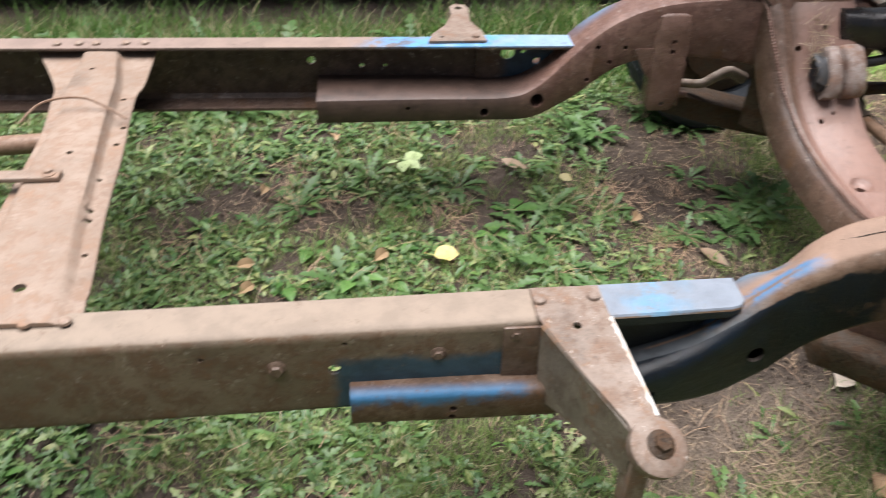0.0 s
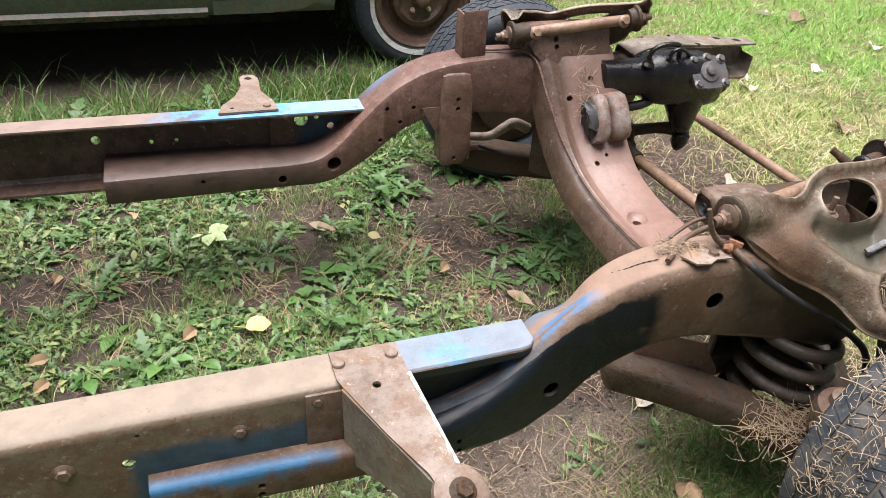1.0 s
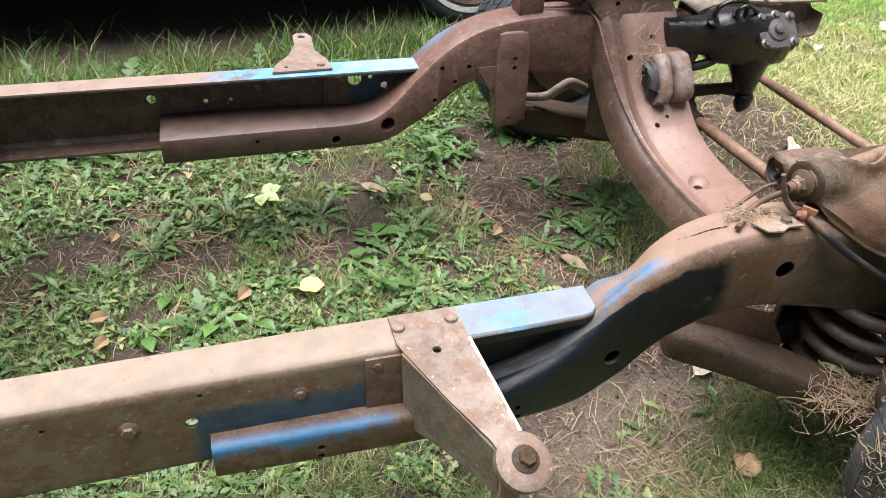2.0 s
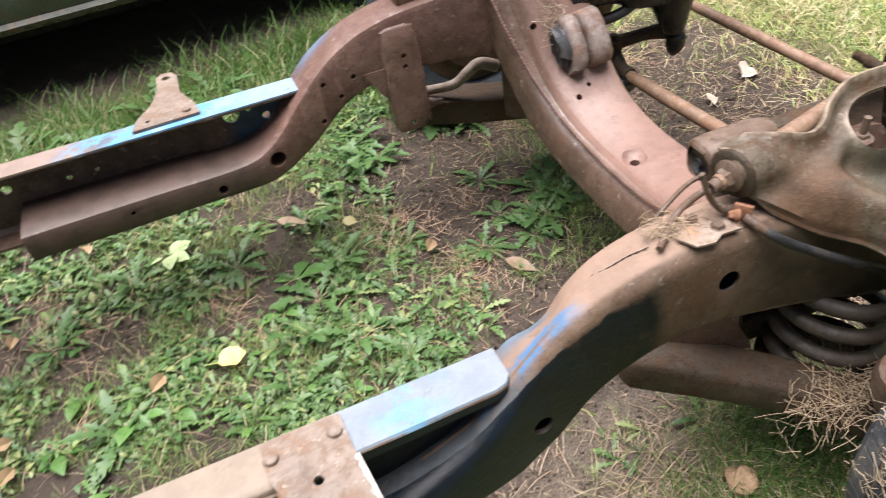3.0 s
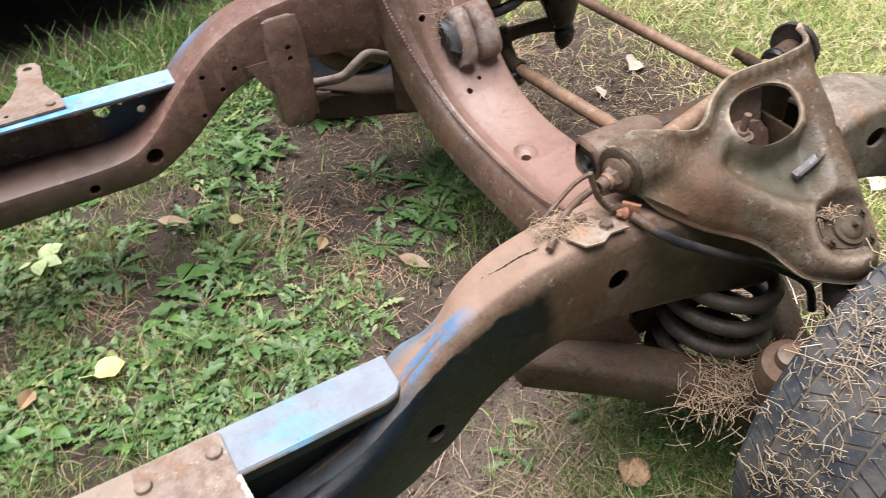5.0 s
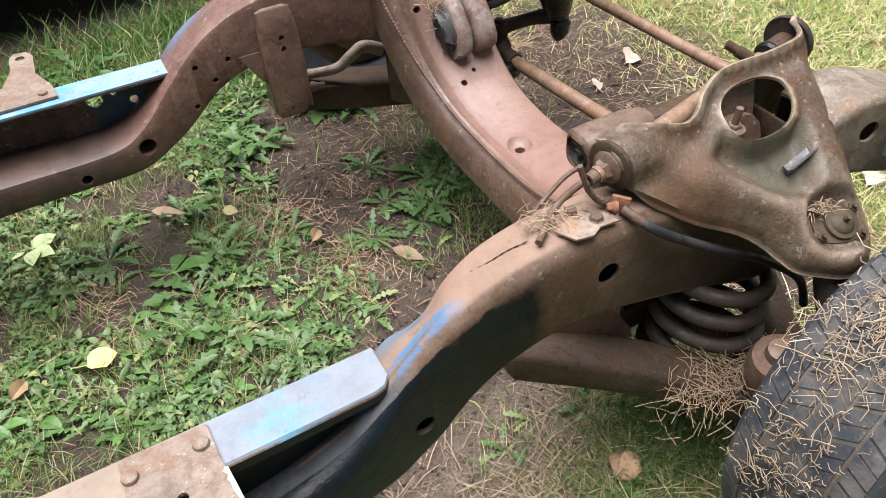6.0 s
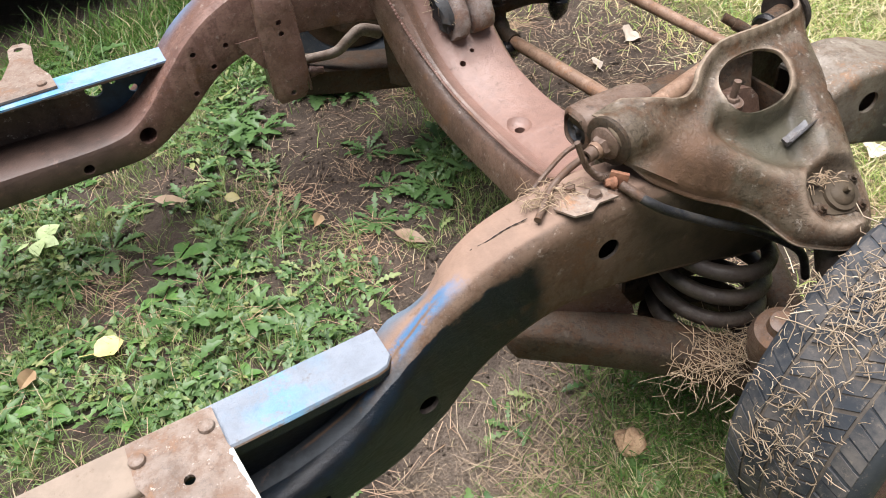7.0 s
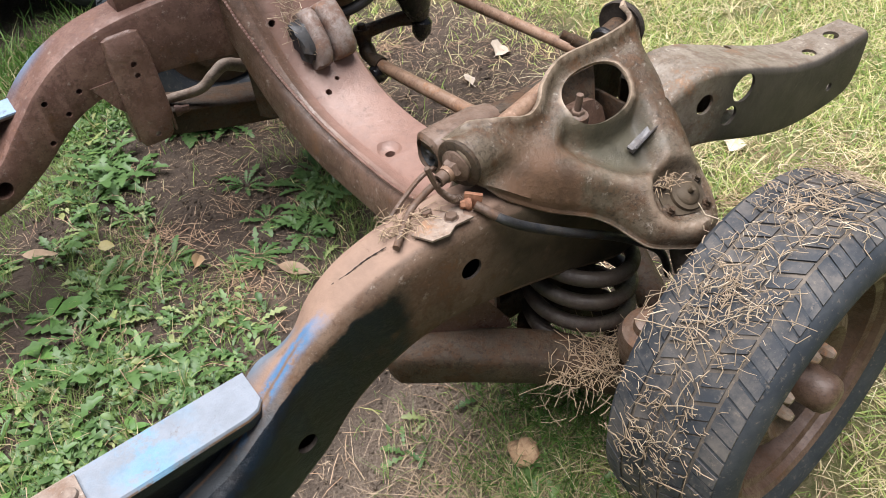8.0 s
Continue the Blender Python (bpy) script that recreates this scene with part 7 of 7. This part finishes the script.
fallen("fallen_leaf", ROUND, 0.935, -0.275, 0.06, 0.7, 0.3, m_leaf_grey, "pale dry leaf standing on bare soil", 0.5)
fallen("fallen_leaf", ROUND, 1.75, 0.575, 0.070, 0.6, 0.5, m_leaf_dun, "pale dry leaf on thin grass", 0.5)
fallen("fallen_leaf", LONG, 1.60, 0.50, 0.075, 1.2, 0.3, m_leaf_dun, "pale dry leaf on thin grass", 0.5)
for x, y, sz, tr in ((3.12, 2.02, 0.12, 0.3), (2.47, 0.84, 0.12, 1.0), (2.39, 1.36, 0.08, 2.0), (2.78, 1.42, 0.07, 0.2), (2.33, 1.25, 0.09, 1.4), (1.89, -0.19, 0.07, 0.5), (3.3, 1.6, 0.08, 0.9), (3.06, 2.1, 0.09, 2.4)):
    fallen("fallen_leaf", ROUND, x, y, sz, tr, 0.3, m_leaf_grey if sz < 0.1 else m_leaf_brown, "dry curled leaf lying on the lawn", 0.5)
for x, y, sz, tr in ((-0.383, 0.190, 0.045, 0.3), (-0.045, 0.178, 0.050, 0.9), (-0.15, 0.745, 0.050, 2.0), (0.640, 0.300, 0.045, 0.9), (-0.367, 0.095, 0.045, 0.9), (-0.345, 0.475, 0.042, 1.4)):
    fallen("fallen_leaf", [(t, w * 0.72) for t, w in ROUND], x, y, sz, tr, 0.5, m_leaf_tan, "small tan leaf curled among green weeds", 0.8)
# a dry husk by the wheel
bm = bmesh.new()
rings = []
for i in range(9):
    t = i / 8
    r = 0.032 * math.sin(math.pi * (0.04 + 0.92 * t)) ** 0.7
    rings.append([(0.058 * (t - 0.5), 0.84 * r * math.cos(a) * (1 + 0.26 * math.sin(5 * a + 4 * t)), r * 0.8 * math.sin(a) * (1 + 0.14 * math.cos(7 * a - 3 * t))) for a in (2 * math.pi * k / 18 for k in range(18))])
loft(bm, rings)
ob = new("dry_husk", finish("dry_husk", bm, m_husk, 50))
ob.matrix_basis = Matrix.Translation((0.915, -0.53, float(ground_z(0.915, -0.53)) + 0.026)) @ Euler((0.2, 0, 0.35)).to_matrix().to_4x4()
tagged(ob, "dry brown nut husk lying in grass", "husk")
